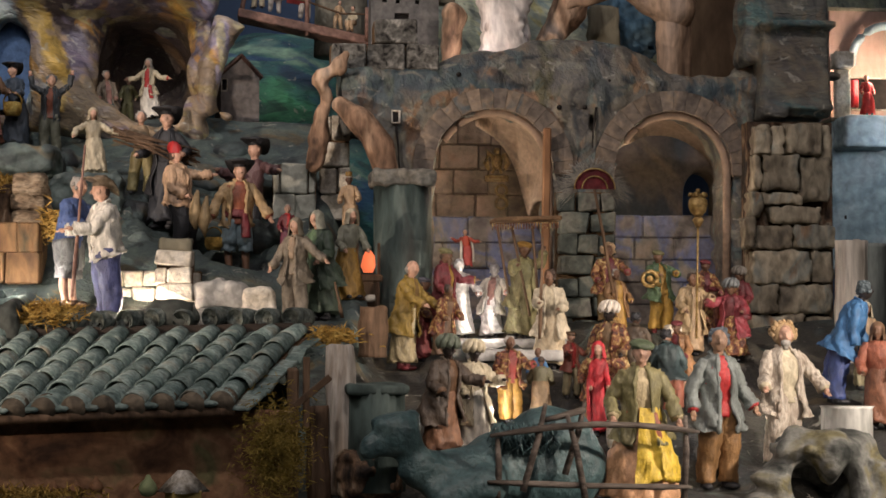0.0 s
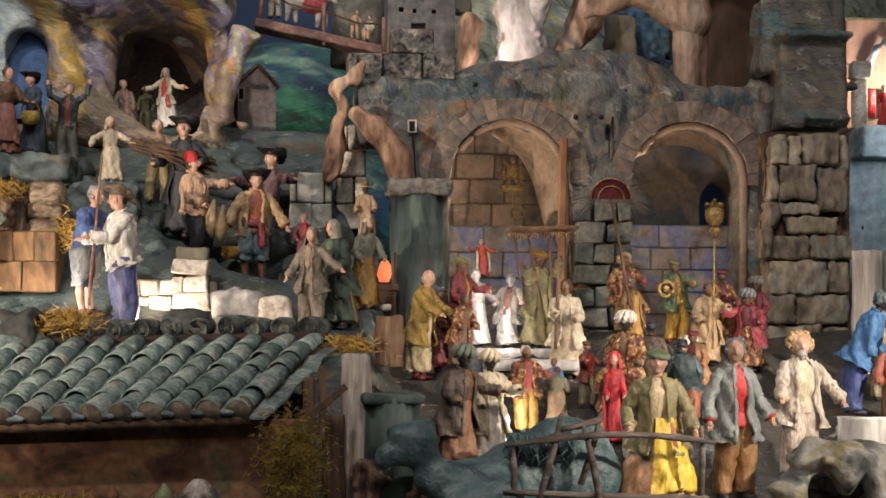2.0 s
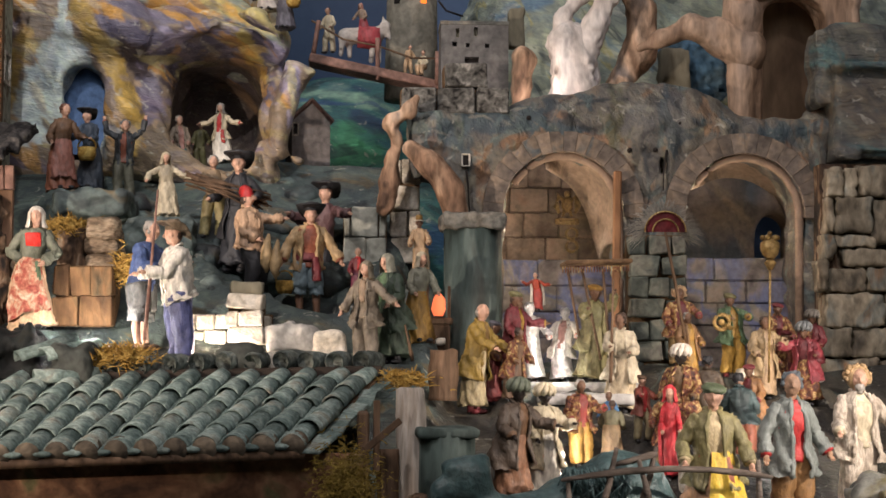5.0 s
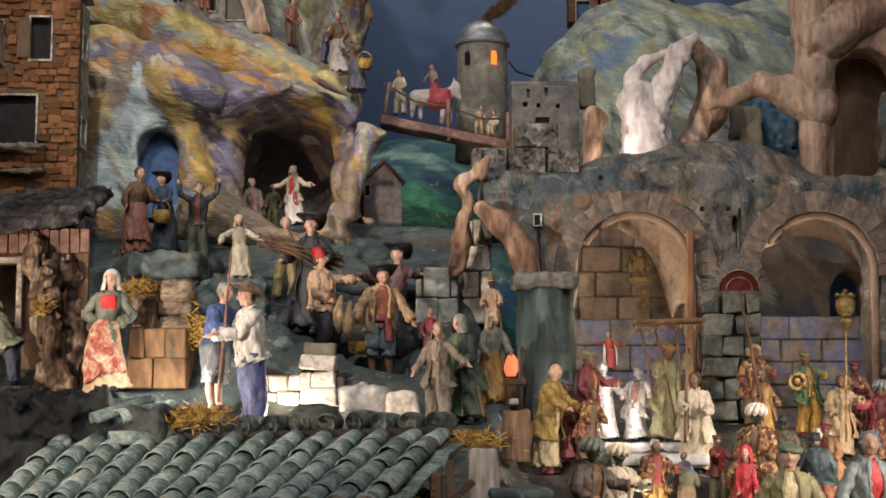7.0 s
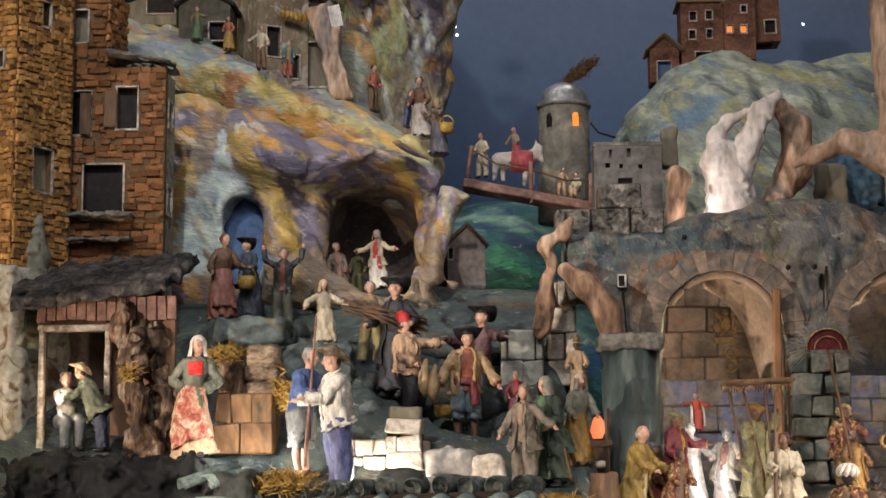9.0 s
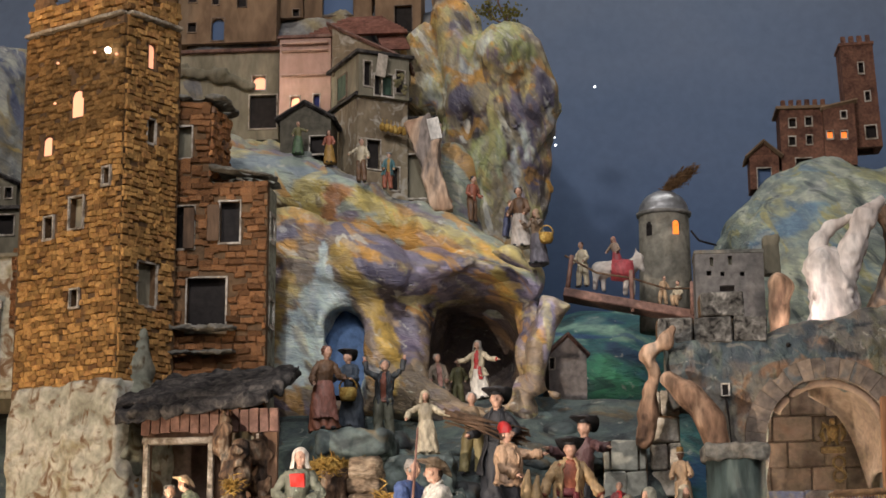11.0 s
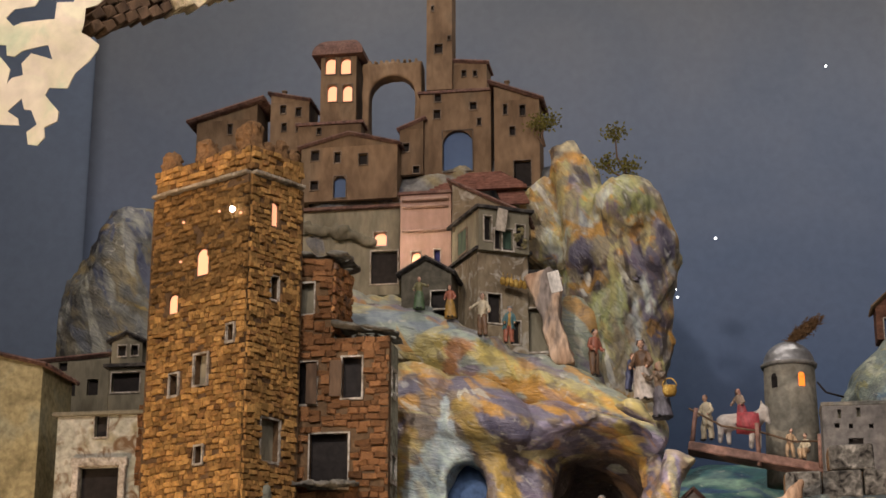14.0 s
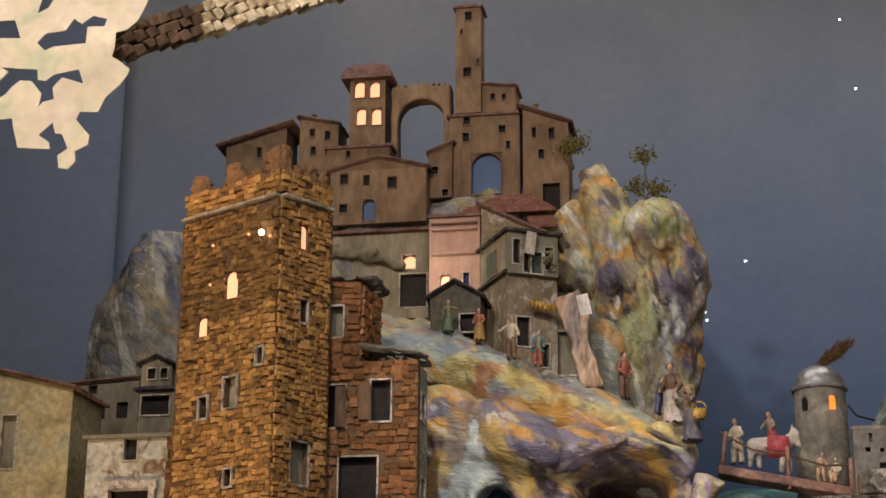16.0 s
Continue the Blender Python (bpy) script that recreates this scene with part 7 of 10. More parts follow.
    if apron:
        g = skinned([at(0, -0.014, hip + 0.10), at(0, -0.022, hip * 0.85), at(0, -0.022, hip * 0.5), at(0, -0.024, hip * 0.22)], [(0.080 * f, 0.074 * f), (0.120 * f, 0.11 * f), (0.144 * f * flare, 0.13 * f * flare), (0.160 * f * flare, 0.146 * f * flare)], 22, mi(apron), 0.08, 9, apron_arc)
        for v in g[-1]:
            v.co.z += 0.05 * math.sin(9 * v.co.x + seed)
    if bib:
        box(bm, at(0, -0.086 * f, sh - 0.075), (0.094 * f, 0.012, 0.095), (8, 0, 0), 0.003, 0, mi(bib))
    # arms
    sm = mi(coat or top)
    for s, arm in ((1, la), (-1, ra)):
        o, fw = arm[0] + rnd.uniform(-6, 6), arm[1] + rnd.uniform(-8, 8)
        o2, fw2 = (arm[2], arm[3]) if len(arm) > 2 else (o * 0.2, fw + 55)
        d1 = Vector((s * math.sin(radians(o)), -math.sin(radians(fw)) * math.cos(radians(o)), -math.cos(radians(o)) * math.cos(radians(fw))))
        d2 = Vector((s * math.sin(radians(o2)), -math.sin(radians(fw2)) * math.cos(radians(o2)), -math.cos(radians(o2)) * math.cos(radians(fw2))))
        a = at(s * 0.082 * f, 0.004, sh - 0.030)
        e = a + d1 * 0.165
        w = e + d2 * 0.125
        skinned([a - d1 * 0.035, a + d1 * 0.03, a + d1 * 0.10, e + (d1 - d2) * 0.006, e + d2 * 0.05, w], [0.026 * f, 0.036 * f, 0.034 * f, 0.030 * f, 0.031 * f, 0.034 * f], 14, sm, 0.14, 4)
        tube(bm, [w - d2 * 0.012, w + d2 * 0.010], [0.030 * f, 0.028 * f], 9, mi(top))
        ball(bm, w + d2 * 0.034, (0.019, 0.017, 0.028), mi(skin), 8, 6, (fw2, 0, 0))
        for k in range(3):
            q = w + d2 * 0.048 + Vector(((k - 1) * 0.011, 0, 0))
            tube(bm, [q, q + d2 * 0.022 + Vector((0, -0.004, -0.006))], [0.007, 0.005], 5, mi(skin))
        tube(bm, [w + d2 * 0.03, w + d2 * 0.05 + Vector((-s * 0.022, -0.008, 0.004))], [0.007, 0.005], 5, mi(skin))
    # neck, head and what it wears
    bm.verts.index_update()
    before = len(bm.verts)
    k = mi(skin)
    hc = at(0, -0.014, sh + 0.112)
    tube(bm, [at(0, 0, sh + 0.0), hc], [0.033, 0.029], 10, k)
    q = Matrix.Rotation(radians(headturn), 3, "Z")
    made = bmesh.ops.create_uvsphere(bm, u_segments=22, v_segments=18, radius=1)
    for v in made["verts"]:
        x, y, z = v.co
        w = 1 - 0.22 * max(0, -z) ** 1.4
        p = Vector((0.052 * x * w, (0.064 if y > 0 else 0.057) * y * (1 if y > 0 else w ** 0.4), 0.073 * z))
        if y < 0:
            for sx in (-1, 1):
                p.y += 0.011 * math.exp(-((p.x - sx * 0.022) / 0.011) ** 2 - ((p.z - 0.008) / 0.009) ** 2)
                p.y -= 0.004 * math.exp(-((p.x - sx * 0.026) / 0.013) ** 2 - ((p.z + 0.018) / 0.013) ** 2)
            p.y -= 0.005 * math.exp(-(p.x / 0.035) ** 2 - ((p.z - 0.026) / 0.010) ** 2)
            p.y -= 0.007 * math.exp(-(p.x / 0.016) ** 2 - ((p.z + 0.056) / 0.014) ** 2)
            p.y += 0.004 * math.exp(-(p.x / 0.018) ** 2 - ((p.z + 0.036) / 0.005) ** 2)
        v.co = hc + q @ p
    for fc in {fc for v in made["verts"] for fc in v.link_faces}:
        fc.material_index, fc.smooth = k, True
    tube(bm, [hc + q @ Vector((0, -0.054, 0.014)), hc + q @ Vector((0, -0.066, -0.010)), hc + q @ Vector((0, -0.058, -0.018))], [0.005, 0.0085, 0.005], 7, k)
    for s in (-1, 1):
        ball(bm, hc + q @ Vector((s * 0.052, 0.004, -0.004)), (0.007, 0.012, 0.018), k, 6, 4)
    if beard:
        ball(bm, hc + q @ Vector((0, -0.036, -0.050)), (0.036, 0.028, 0.030), mi(beard), 10, 7)
        ball(bm, hc + q @ Vector((0, -0.034, -0.076)), (0.022, 0.018, 0.024), mi(beard), 8, 6)
    ho = mi(hatc)

    def locks(m, low=-0.03, n=26, r=0.017):
        """Hair in lumps over the crown and the nape."""
        for j in range(n):
            a, zz = rnd.uniform(-0.35, math.pi + 0.35), rnd.uniform(low, 0.062)
            rr = math.sqrt(max(0, 1 - (zz / 0.078) ** 2))
            p = Vector((0.054 * rr * math.cos(a), 0.004 + 0.060 * rr * math.sin(a), zz + 0.008))
            if p.y < -0.02 and zz < 0.036:
                continue
            ball(bm, hc + q @ p, (r * rnd.uniform(0.7, 1.2), r * rnd.uniform(0.7, 1.1), r * rnd.uniform(0.8, 1.3)), m, 7, 5)
    if hat == "hair":
        ball(bm, hc + q @ Vector((0, 0.015, 0.020)), (0.058, 0.060, 0.062), ho, 14, 9)
        if not small:
            locks(ho)
    elif hat == "bald":
        ball(bm, hc + q @ Vector((0, 0.028, -0.004)), (0.056, 0.048, 0.044), mi(GREYHAIR), 14, 9)
    elif hat == "kerchief":
        skinned([hc + Vector((0, -0.004, 0.080)), hc + Vector((0, 0.002, 0.066)), hc + Vector((0, 0.006, 0.03)), hc + Vector((0, 0.010, -0.03)), hc + Vector((0, 0.016, -0.085))], [0.012, (0.046, 0.046), (0.068, 0.068), (0.070, 0.068), (0.088, 0.070)], 24, ho, 0.05, 5, (128, 412))
        ball(bm, hc + Vector((0, 0.012, 0.016)), (0.060, 0.060, 0.064), mi(HAIR), 14, 9)
        ball(bm, hc + Vector((0, 0.014, 0.026)), (0.064, 0.062, 0.062), ho, 14, 9)
    elif hat == "turban":
        ball(bm, hc + Vector((0, 0.010, 0.056)), (0.080, 0.080, 0.062), ho, 18, 11)
        for n in range(9):
            a = n * 2 * math.pi / 9
            tube(bm, [hc + Vector((0.088 * math.cos(t * 1.2) * math.cos(a + t * 0.5), 0.010 + 0.088 * math.cos(t * 1.2) * math.sin(a + t * 0.5), 0.040 + 0.082 * math.sin(t * 1.2))) for t in (-0.35, 0, 0.35, 0.7, 1.05, 1.3)], [0.014, 0.024, 0.026, 0.022, 0.014, 0.008], 8, ho)
        tube(bm, [hc + Vector((0, 0.008, 0.018)), hc + Vector((0, 0.008, 0.040))], [0.068, 0.074], 16, ho, 0.03, 5)
        ball(bm, hc + Vector((0, 0.010, 0.122)), (0.016, 0.016, 0.012), ho, 8, 6)
    elif hat == "brim":
        g = skinned([hc + Vector((0, 0.005, 0.030)), hc + Vector((0, 0.005, 0.040)), hc + Vector((0, 0.005, 0.046)), hc + Vector((0, 0.005, 0.050))], [0.130, 0.128, 0.095, 0.06], 26, ho)
        for ring in g:
            for v in ring:
                dd = v.co - hc
                v.co.z += 3.2 * (dd.x ** 2) - 0.6 * dd.y * abs(dd.y) * 6 + 0.008 * noise.noise(dd * 30 + Vector((seed, 0, 0)))
        skinned([hc + Vector((0, 0.005, 0.034)), hc + Vector((0, 0.005, 0.08)), hc + Vector((0, 0.006, 0.108)), hc + Vector((0, 0.006, 0.112))], [0.062, 0.056, 0.044, 0.020], 16, ho, 0.06, 3)
        ball(bm, hc + Vector((0, 0.020, -0.002)), (0.055, 0.052, 0.052), mi(HAIR), 10, 7)
    elif hat == "cap":
        ball(bm, hc + Vector((0.004, 0.012, 0.046)), (0.078, 0.080, 0.034), ho, 16, 9, (12, 8, 0))
        tube(bm, [hc + Vector((0, 0.006, 0.020)), hc + Vector((0, 0.006, 0.044))], [0.060, 0.066], 14, ho)
        ball(bm, hc + Vector((0, 0.020, -0.002)), (0.055, 0.052, 0.052), mi(HAIR), 10, 7)
    elif hat == "stocking":
        ball(bm, hc + Vector((0, 0.018, 0.0)), (0.056, 0.054, 0.056), mi(HAIR), 10, 7)
        skinned([hc + Vector((0, 0.008, 0.018)), hc + Vector((0, 0.01, 0.06)), hc + Vector((0.02, 0.04, 0.090)), hc + Vector((0.05, 0.075, 0.082)), hc + Vector((0.07, 0.095, 0.05))], [0.062, 0.054, 0.040, 0.026, 0.010], 14, ho, 0.05, 4)
    elif hat == "tall":
        tube(bm, [hc + Vector((0, 0.005, 0.03)), hc + Vector((0, 0.005, 0.042))], [0.085, 0.082], 16, ho)
        tube(bm, [hc + Vector((0, 0.005, 0.03)), hc + Vector((0, 0.005, 0.12))], [0.056, 0.050], 14, mi(MUSTARD))
    elif hat == "furhat":
        ball(bm, hc + Vector((0, 0.026, 0.014)), (0.086, 0.05, 0.082), ho, 14, 9)
        for j in range(30):
            a = rnd.uniform(-0.5, math.pi + 0.5)
            ball(bm, hc + Vector((0.088 * math.cos(a), 0.02 + rnd.uniform(-0.01, 0.03), 0.014 + 0.082 * math.sin(a))), rnd.uniform(0.012, 0.022), ho, 6, 5)
    bm.verts.ensure_lookup_table()
    for v in bm.verts[before:]:
        v.co = hc + Vector((0, -0.004, 0.004)) + (v.co - hc) * 1.02
    if scarf:
        c = at(0, -0.004, sh + 0.03)
        tube(bm, [c + Vector((0, 0, -0.018)), c + Vector((0, -0.004, 0.012))], [(0.052, 0.050), (0.042, 0.042)], 14, mi(scarf), 0.06, 5)
        skinned([at(0, -0.060 * f, sh + 0.01), at(0.004, -0.084 * f, sh - 0.10), at(0.006, -0.086 * f, sh - 0.2)], [(0.026, 0.010), (0.032, 0.010), (0.024, 0.008)], 10, mi(scarf), 0.08, 4)
    # folds and wear of the cloth
    bm.normal_update()
    plain = {slots[m.name] for m in (skin, boots, calf) if m and m.name in slots}
    off = Vector((seed % 17, seed % 29, 0))
    moved, fleece = [], slots.get(FUR.name)
    for v in bm.verts:
        if v.co.z < sh + 0.02 and v.link_faces and v.link_faces[0].material_index not in plain:
            wob = Vector((noise.noise(v.co * 9 + off), 0, noise.noise(v.co * 9 - off))) * 0.5
            g = 1 - 3.0 * abs(noise.noise(Vector((v.co.x * 30, v.co.y * 30, v.co.z * 6)) + wob * 2 + off))
            g1 = 1 - 3.0 * abs(noise.noise(Vector((v.co.x * 17, v.co.y * 17, v.co.z * 21)) - off))
            g2 = noise.noise(v.co * 46 + off)
            if fleece is not None and v.link_faces[0].material_index == fleece:
                moved.append((v, v.normal * (0.018 * abs(noise.noise(v.co * 24 + off)) + 0.012 * abs(noise.noise(v.co * 55 - off)))))
                continue
            moved.append((v, v.normal * (0.0105 * g + 0.0045 * g1 + 0.0015 * g2)))
    for v, d in moved:
        v.co += d
    tall = hip + 0.315 + 0.108 + 0.095
    bmesh.ops.scale(bm, vec=(h / tall,) * 3, verts=bm.verts)
    bmesh.ops.rotate(bm, cent=(0, 0, 0), matrix=Matrix.Rotation(radians(turn), 3, "Z"), verts=bm.verts)
    me = bpy.data.meshes.new("figurine")
    bmesh.ops.recalc_face_normals(bm, faces=bm.faces)
    bm.to_mesh(me)
    bm.free()
    me.polygons.foreach_set("use_smooth", [True] * len(me.polygons))
    for m in mats:
        me.materials.append(m)
    ob = new("figurine", me)
    ob.location = feet
    if stand:
        STANDS.append((feet[0], feet[1], feet[2], 0.17 * h * fat))
    return tagged(ob, label, "figurine", group)


# stable and terrace
figurine("seated doll in a white shirt inside the stable", (-0.952, 3.740, 1.617), 0.1697, 40, top=WHITE, legs=GREYC, hat="hair", la=(40, 50), ra=(10, 60), seated=True, hatc=GREYHAIR)
figurine("doll in a green jacket and straw hat, stooping", (-0.853, 3.700, 1.612), 0.1859, -95, top=WHITE, coat=cloth(0.17, 0.19, 0.12), legs=cloth(0.05, 0.06, 0.10), hat="brim", hatc=TAN, la=(5, 40, 5, 80), ra=(5, 40, 5, 80), lean=(0, 26))
figurine("doll with a white kerchief, red bib and flowered skirt", (-0.652, 3.650, 1.598), 0.2543, 5, top=cloth(0.14, 0.15, 0.11), skirt=cloth(0.52, 0.36, 0.22), sash=GREEN, hat="kerchief", hatc=WHITE, la=(32, -5, -38, 45), ra=(32, -5, -38, 45), fat=1.05, bib=cloth(0.62, 0.02, 0.01), apron=FLORAL, headturn=0)
figurine("doll in a blue shirt and grey breeches holding a long gun", (-0.430, 3.620, 1.557), 0.2675, 65, top=cloth(0.06, 0.10, 0.24), legs=GREYC, hat="hair", hatc=GREYHAIR, la=(10, 55, 0, 95), ra=(30, 20, 0, 80), fat=1.2, boots=BROWNC, lean=(4, 6), calf=SKIN, coat=None)
figurine("doll in a pale jacket and blue trousers seen from behind", (-0.339, 3.550, 1.530), 0.2819, -72, top=cloth(0.50, 0.47, 0.40), legs=cloth(0.06, 0.07, 0.17), hat="brim", hatc=cloth(0.14, 0.10, 0.06), short=True, la=(5, 45, 0, 88), ra=(8, 40, 5, 85), lean=(0, 4), fat=1.1, coat=cloth(0.60, 0.57, 0.50))
figurine("doll in a brown jacket and rust-red skirt", (-0.686, 4.200, 1.947), 0.2083, 25, top=BROWNC, skirt=cloth(0.24, 0.09, 0.05), apron=cloth(0.28, 0.12, 0.09), hat="hair", hatc=cloth(0.12, 0.05, 0.03), la=(25, 20), ra=(30, 5))
figurine("doll in dark clothes carrying a basket", (-0.631, 4.250, 1.957), 0.1928, -20, top=cloth(0.05, 0.07, 0.10), skirt=cloth(0.035, 0.045, 0.06), hat="brim", hatc=BLACK, la=(20, 30), ra=(25, 40, 0, 70))
figurine("doll in a dark coat with both arms raised", (-0.538, 4.200, 1.927), 0.1906, 0, top=RUST, coat=cloth(0.05, 0.055, 0.06), legs=cloth(0.12, 0.12, 0.085), hat="hair", hatc=GREYC, la=(128, 0, 168, 0), ra=(128, 0, 168, 0), short=True)
figurine("doll in a beige waistcoat at the cave", (-0.422, 4.380, 2.001), 0.1561, 10, top=PINKC, coat=cloth(0.28, 0.22, 0.16), legs=TEAL, hat="hair", hatc=GREYHAIR)
figurine("doll in white with a red sash at the cave", (-0.317, 4.400, 2.041), 0.1512, -15, top=RED, coat=CREAM, skirt=WHITE, hat="kerchief", hatc=GREYHAIR, la=(45, 25, 80, 40), ra=(50, 20, 85, 30), sash=RED)
figurine("doll in olive beside the cave wall", (-0.378, 4.460, 2.022), 0.1330, 0, top=OLIVE, legs=OLIVE, hat="hair")
figurine("doll in a cream dress and apron", (-0.416, 4.020, 1.850), 0.1668, 15, top=CREAM, skirt=cloth(0.40, 0.36, 0.25), apron=CREAM, hat="kerchief", hatc=cloth(0.44, 0.36, 0.24), la=(60, 20, 75, 40), ra=(55, 10, 20, 50))
figurine("doll in khaki carrying firewood", (-0.315, 4.020, 1.819), 0.1928, 10, top=cloth(0.24, 0.17, 0.10), legs=cloth(0.26, 0.22, 0.10), hat="hair", hatc=GREYHAIR, la=(30, 40, -30, 85), ra=(30, 40, -30, 85))
figurine("doll in a long black coat and black hat", (-0.255, 3.980, 1.738), 0.2709, -20, top=BLACK, coat=BLACK, robe=cloth(0.02, 0.022, 0.028), hat="brim", hatc=BLACK, la=(40, 20), ra=(20, 30))
figurine("doll in a tan jacket and red cap holding out a fowl", (-0.209, 3.900, 1.673), 0.2477, 75, top=cloth(0.46, 0.30, 0.19), legs=BLACK, hat="stocking", hatc=RED, la=(0, 85, 0, 92), ra=(10, 10), fat=1.2, skin=SKIN, lean=(0, -8), short=True, coat=cloth(0.44, 0.29, 0.18))
figurine("doll in a broad black hat, tan jacket and red sash", (-0.087, 3.850, 1.630), 0.2496, 5, top=RUST, coat=cloth(0.38, 0.26, 0.13), legs=cloth(0.20, 0.27, 0.30), sash=MAROON, short=True, hat="brim", hatc=BLACK, la=(38, 5, 30, 15), ra=(38, 5, 20, 20), fat=1.15, boots=BROWNC, calf=BROWNSKIN)
figurine("doll in dark clothes with a feathered hat, playing", (-0.057, 4.020, 1.681), 0.2671, -35, top=cloth(0.10, 0.05, 0.05), legs=BLACK, hat="brim", hatc=BLACK, la=(60, 60, 60, 80), ra=(40, 60))
figurine("small seated doll in maroon with white hair", (0.023, 3.840, 1.661), 0.1269, 10, top=MAROON, robe=cloth(0.15, 0.03, 0.06), hat="hair", hatc=GREYHAIR, scarf=RED)
figurine("stooped doll in a long worn coat", (0.037, 3.600, 1.531), 0.2100, -25, top=cloth(0.25, 0.20, 0.14), coat=cloth(0.18, 0.15, 0.11), legs=cloth(0.20, 0.17, 0.13), hat="kerchief", hatc=cloth(0.15, 0.13, 0.09), la=(40, 15, 55, 20), ra=(30, 10, 20, 30), lean=(5, 10), fat=1.05, scarf=cloth(0.28, 0.20, 0.13))
figurine("doll in a dark green cloak", (0.099, 3.680, 1.530), 0.2326, -50, top=GREEN, coat=cloth(0.05, 0.075, 0.05), robe=cloth(0.055, 0.08, 0.05), hat="kerchief", hatc=cloth(0.22, 0.22, 0.17), fat=1.2, lean=(0, 8))
figurine("doll with a mustard skirt", (0.154, 3.740, 1.578), 0.1939, 20, top=cloth(0.24, 0.24, 0.18), skirt=MUSTARD, hat="kerchief", hatc=CREAM)
figurine("doll in tan with a tall white and yellow hat", (0.162, 3.900, 1.719), 0.1416, 0, skin=BROWNSKIN, top=TAN, legs=TAN, hat="tall", hatc=WHITE, la=(25, 30, -10, 70), ra=(20, 10))
# in front of the arches
figurine("old doll in a yellow coat reaching forward", (0.262, 3.650, 1.427), 0.2319, 55, top=cloth(0.20, 0.12, 0.04), coat=cloth(0.26, 0.17, 0.03), robe=cloth(0.36, 0.29, 0.16), hat="bald", hatc=cloth(0.38, 0.24, 0.16), la=(10, 45, 0, 60), ra=(10, 40, 0, 65), boots=MAROON, lean=(0, 8))
figurine("doll in a red coat and yellow waistcoat with a turban", (0.352, 3.700, 1.481), 0.2063, 50, skin=BROWNSKIN, top=YELLOW, coat=MAROON, robe=RUST, hat="cap", hatc=OLIVE, la=(20, 60, 30, 88), beard=BROWNC, headturn=10)
figurine("small winged doll in red and silver", (0.418, 3.850, 1.649), 0.0873, 0, top=cloth(0.36, 0.05, 0.02), robe=cloth(0.30, 0.04, 0.03), hat="hair", hatc=GREYHAIR, la=(55, 40, 90, 60), ra=(60, 20, 125, 20), stand=False, cape=WHITE)
figurine("doll in shining silver robes", (0.404, 3.800, 1.490), 0.1786, 10, skin=SATIN, top=SATIN, robe=SATIN, hat="hair", hatc=SILVER, la=(20, 30), ra=(20, 30), fat=1.15)
figurine("doll in a white and pink robe", (0.471, 3.800, 1.490), 0.1663, -20, skin=SATIN, top=PINKC, coat=WHITE, robe=SATIN, hat="hair", hatc=SILVER, la=(30, 30), ra=(20, 50, 0, 70), fat=1.15)
figurine("doll in a long olive coat bearing a canopy", (0.522, 3.750, 1.487), 0.2188, 10, skin=BROWNSKIN, top=OLIVE, coat=cloth(0.20, 0.18, 0.08), robe=cloth(0.18, 0.16, 0.07), hat="cap", hatc=MUSTARD, la=(15, 90, 0, 150), ra=(15, 60, 0, 110), fat=1.15)
figurine("doll in a cream fur-edged coat with a staff", (0.568, 3.650, 1.428), 0.2129, -10, skin=BROWNSKIN, top=CREAM, coat=cloth(0.48, 0.42, 0.31), robe=cloth(0.44, 0.36, 0.24), hat="hair", hatc=HAIR, la=(20, 30, -20, 80), ra=(10, 40, -10, 90), fat=1.15)
figurine("dark-skinned doll in a brown coat with a green turban", (0.311, 3.250, 1.275), 0.2191, 40, skin=DARKSKIN, top=BROWNC, coat=cloth(0.07, 0.05, 0.035), robe=cloth(0.22, 0.11, 0.06), hat="turban", hatc=cloth(0.12, 0.14, 0.10), la=(20, 45, 30, 80), ra=(25, 10), fat=1.28)
figurine("dark-skinned doll in a white robe and turban", (0.377, 3.320, 1.278), 0.2066, 25, skin=DARKSKIN, top=CREAM, robe=WHITE, coat=CREAM, hat="turban", hatc=CREAM, la=(20, 40), fat=1.28)
figurine("doll in a brocade waistcoat and yellow breeches", (0.458, 3.400, 1.330), 0.1708, 20, skin=BROWNSKIN, top=cloth(0.30, 0.05, 0.04), coat=BROCADE, legs=MUSTARD, hat="hair", hatc=GREYHAIR, la=(20, 40), ra=(20, 10), fat=1.28)
figurine("doll in a blue jacket beside the steps", (0.526, 3.460, 1.364), 0.1121, -30, skin=BROWNSKIN, top=BLUE, legs=KHAKI, hat="hair", hatc=BROWNC)
figurine("small doll in bright red", (0.587, 3.450, 1.375), 0.1342, 20, top=cloth(0.34, 0.03, 0.03), coat=cloth(0.20, 0.05, 0.03), legs=KHAKI, hat="cap", hatc=BROWNC, la=(20, 40), ra=(20, 50))
figurine("slim doll wrapped in a bright red cloak", (0.626, 3.330, 1.305), 0.1850, -10, top=cloth(0.50, 0.03, 0.04), robe=cloth(0.46, 0.025, 0.035), hat="kerchief", hatc=cloth(0.50, 0.03, 0.04), cape=cloth(0.50, 0.03, 0.04), fat=0.62, la=(8, 5), ra=(8, 5))
figurine("dark-skinned doll with a great white turban and gold brocade", (0.658, 3.400, 1.358), 0.2039, -25, skin=DARKSKIN, top=cloth(0.16, 0.10, 0.05), coat=BROCADE, robe=BROCADE, hat="turban", hatc=cloth(0.60, 0.54, 0.46), fat=1.25)
figurine("doll in brocade with a fur hat", (0.713, 3.700, 1.527), 0.1703, 5, skin=BROWNSKIN, top=MAROON, coat=BROCADE, legs=cloth(0.20, 0.13, 0.05), hat="furhat", hatc=TAN, la=(30, 40, -10, 80), fat=1.25)
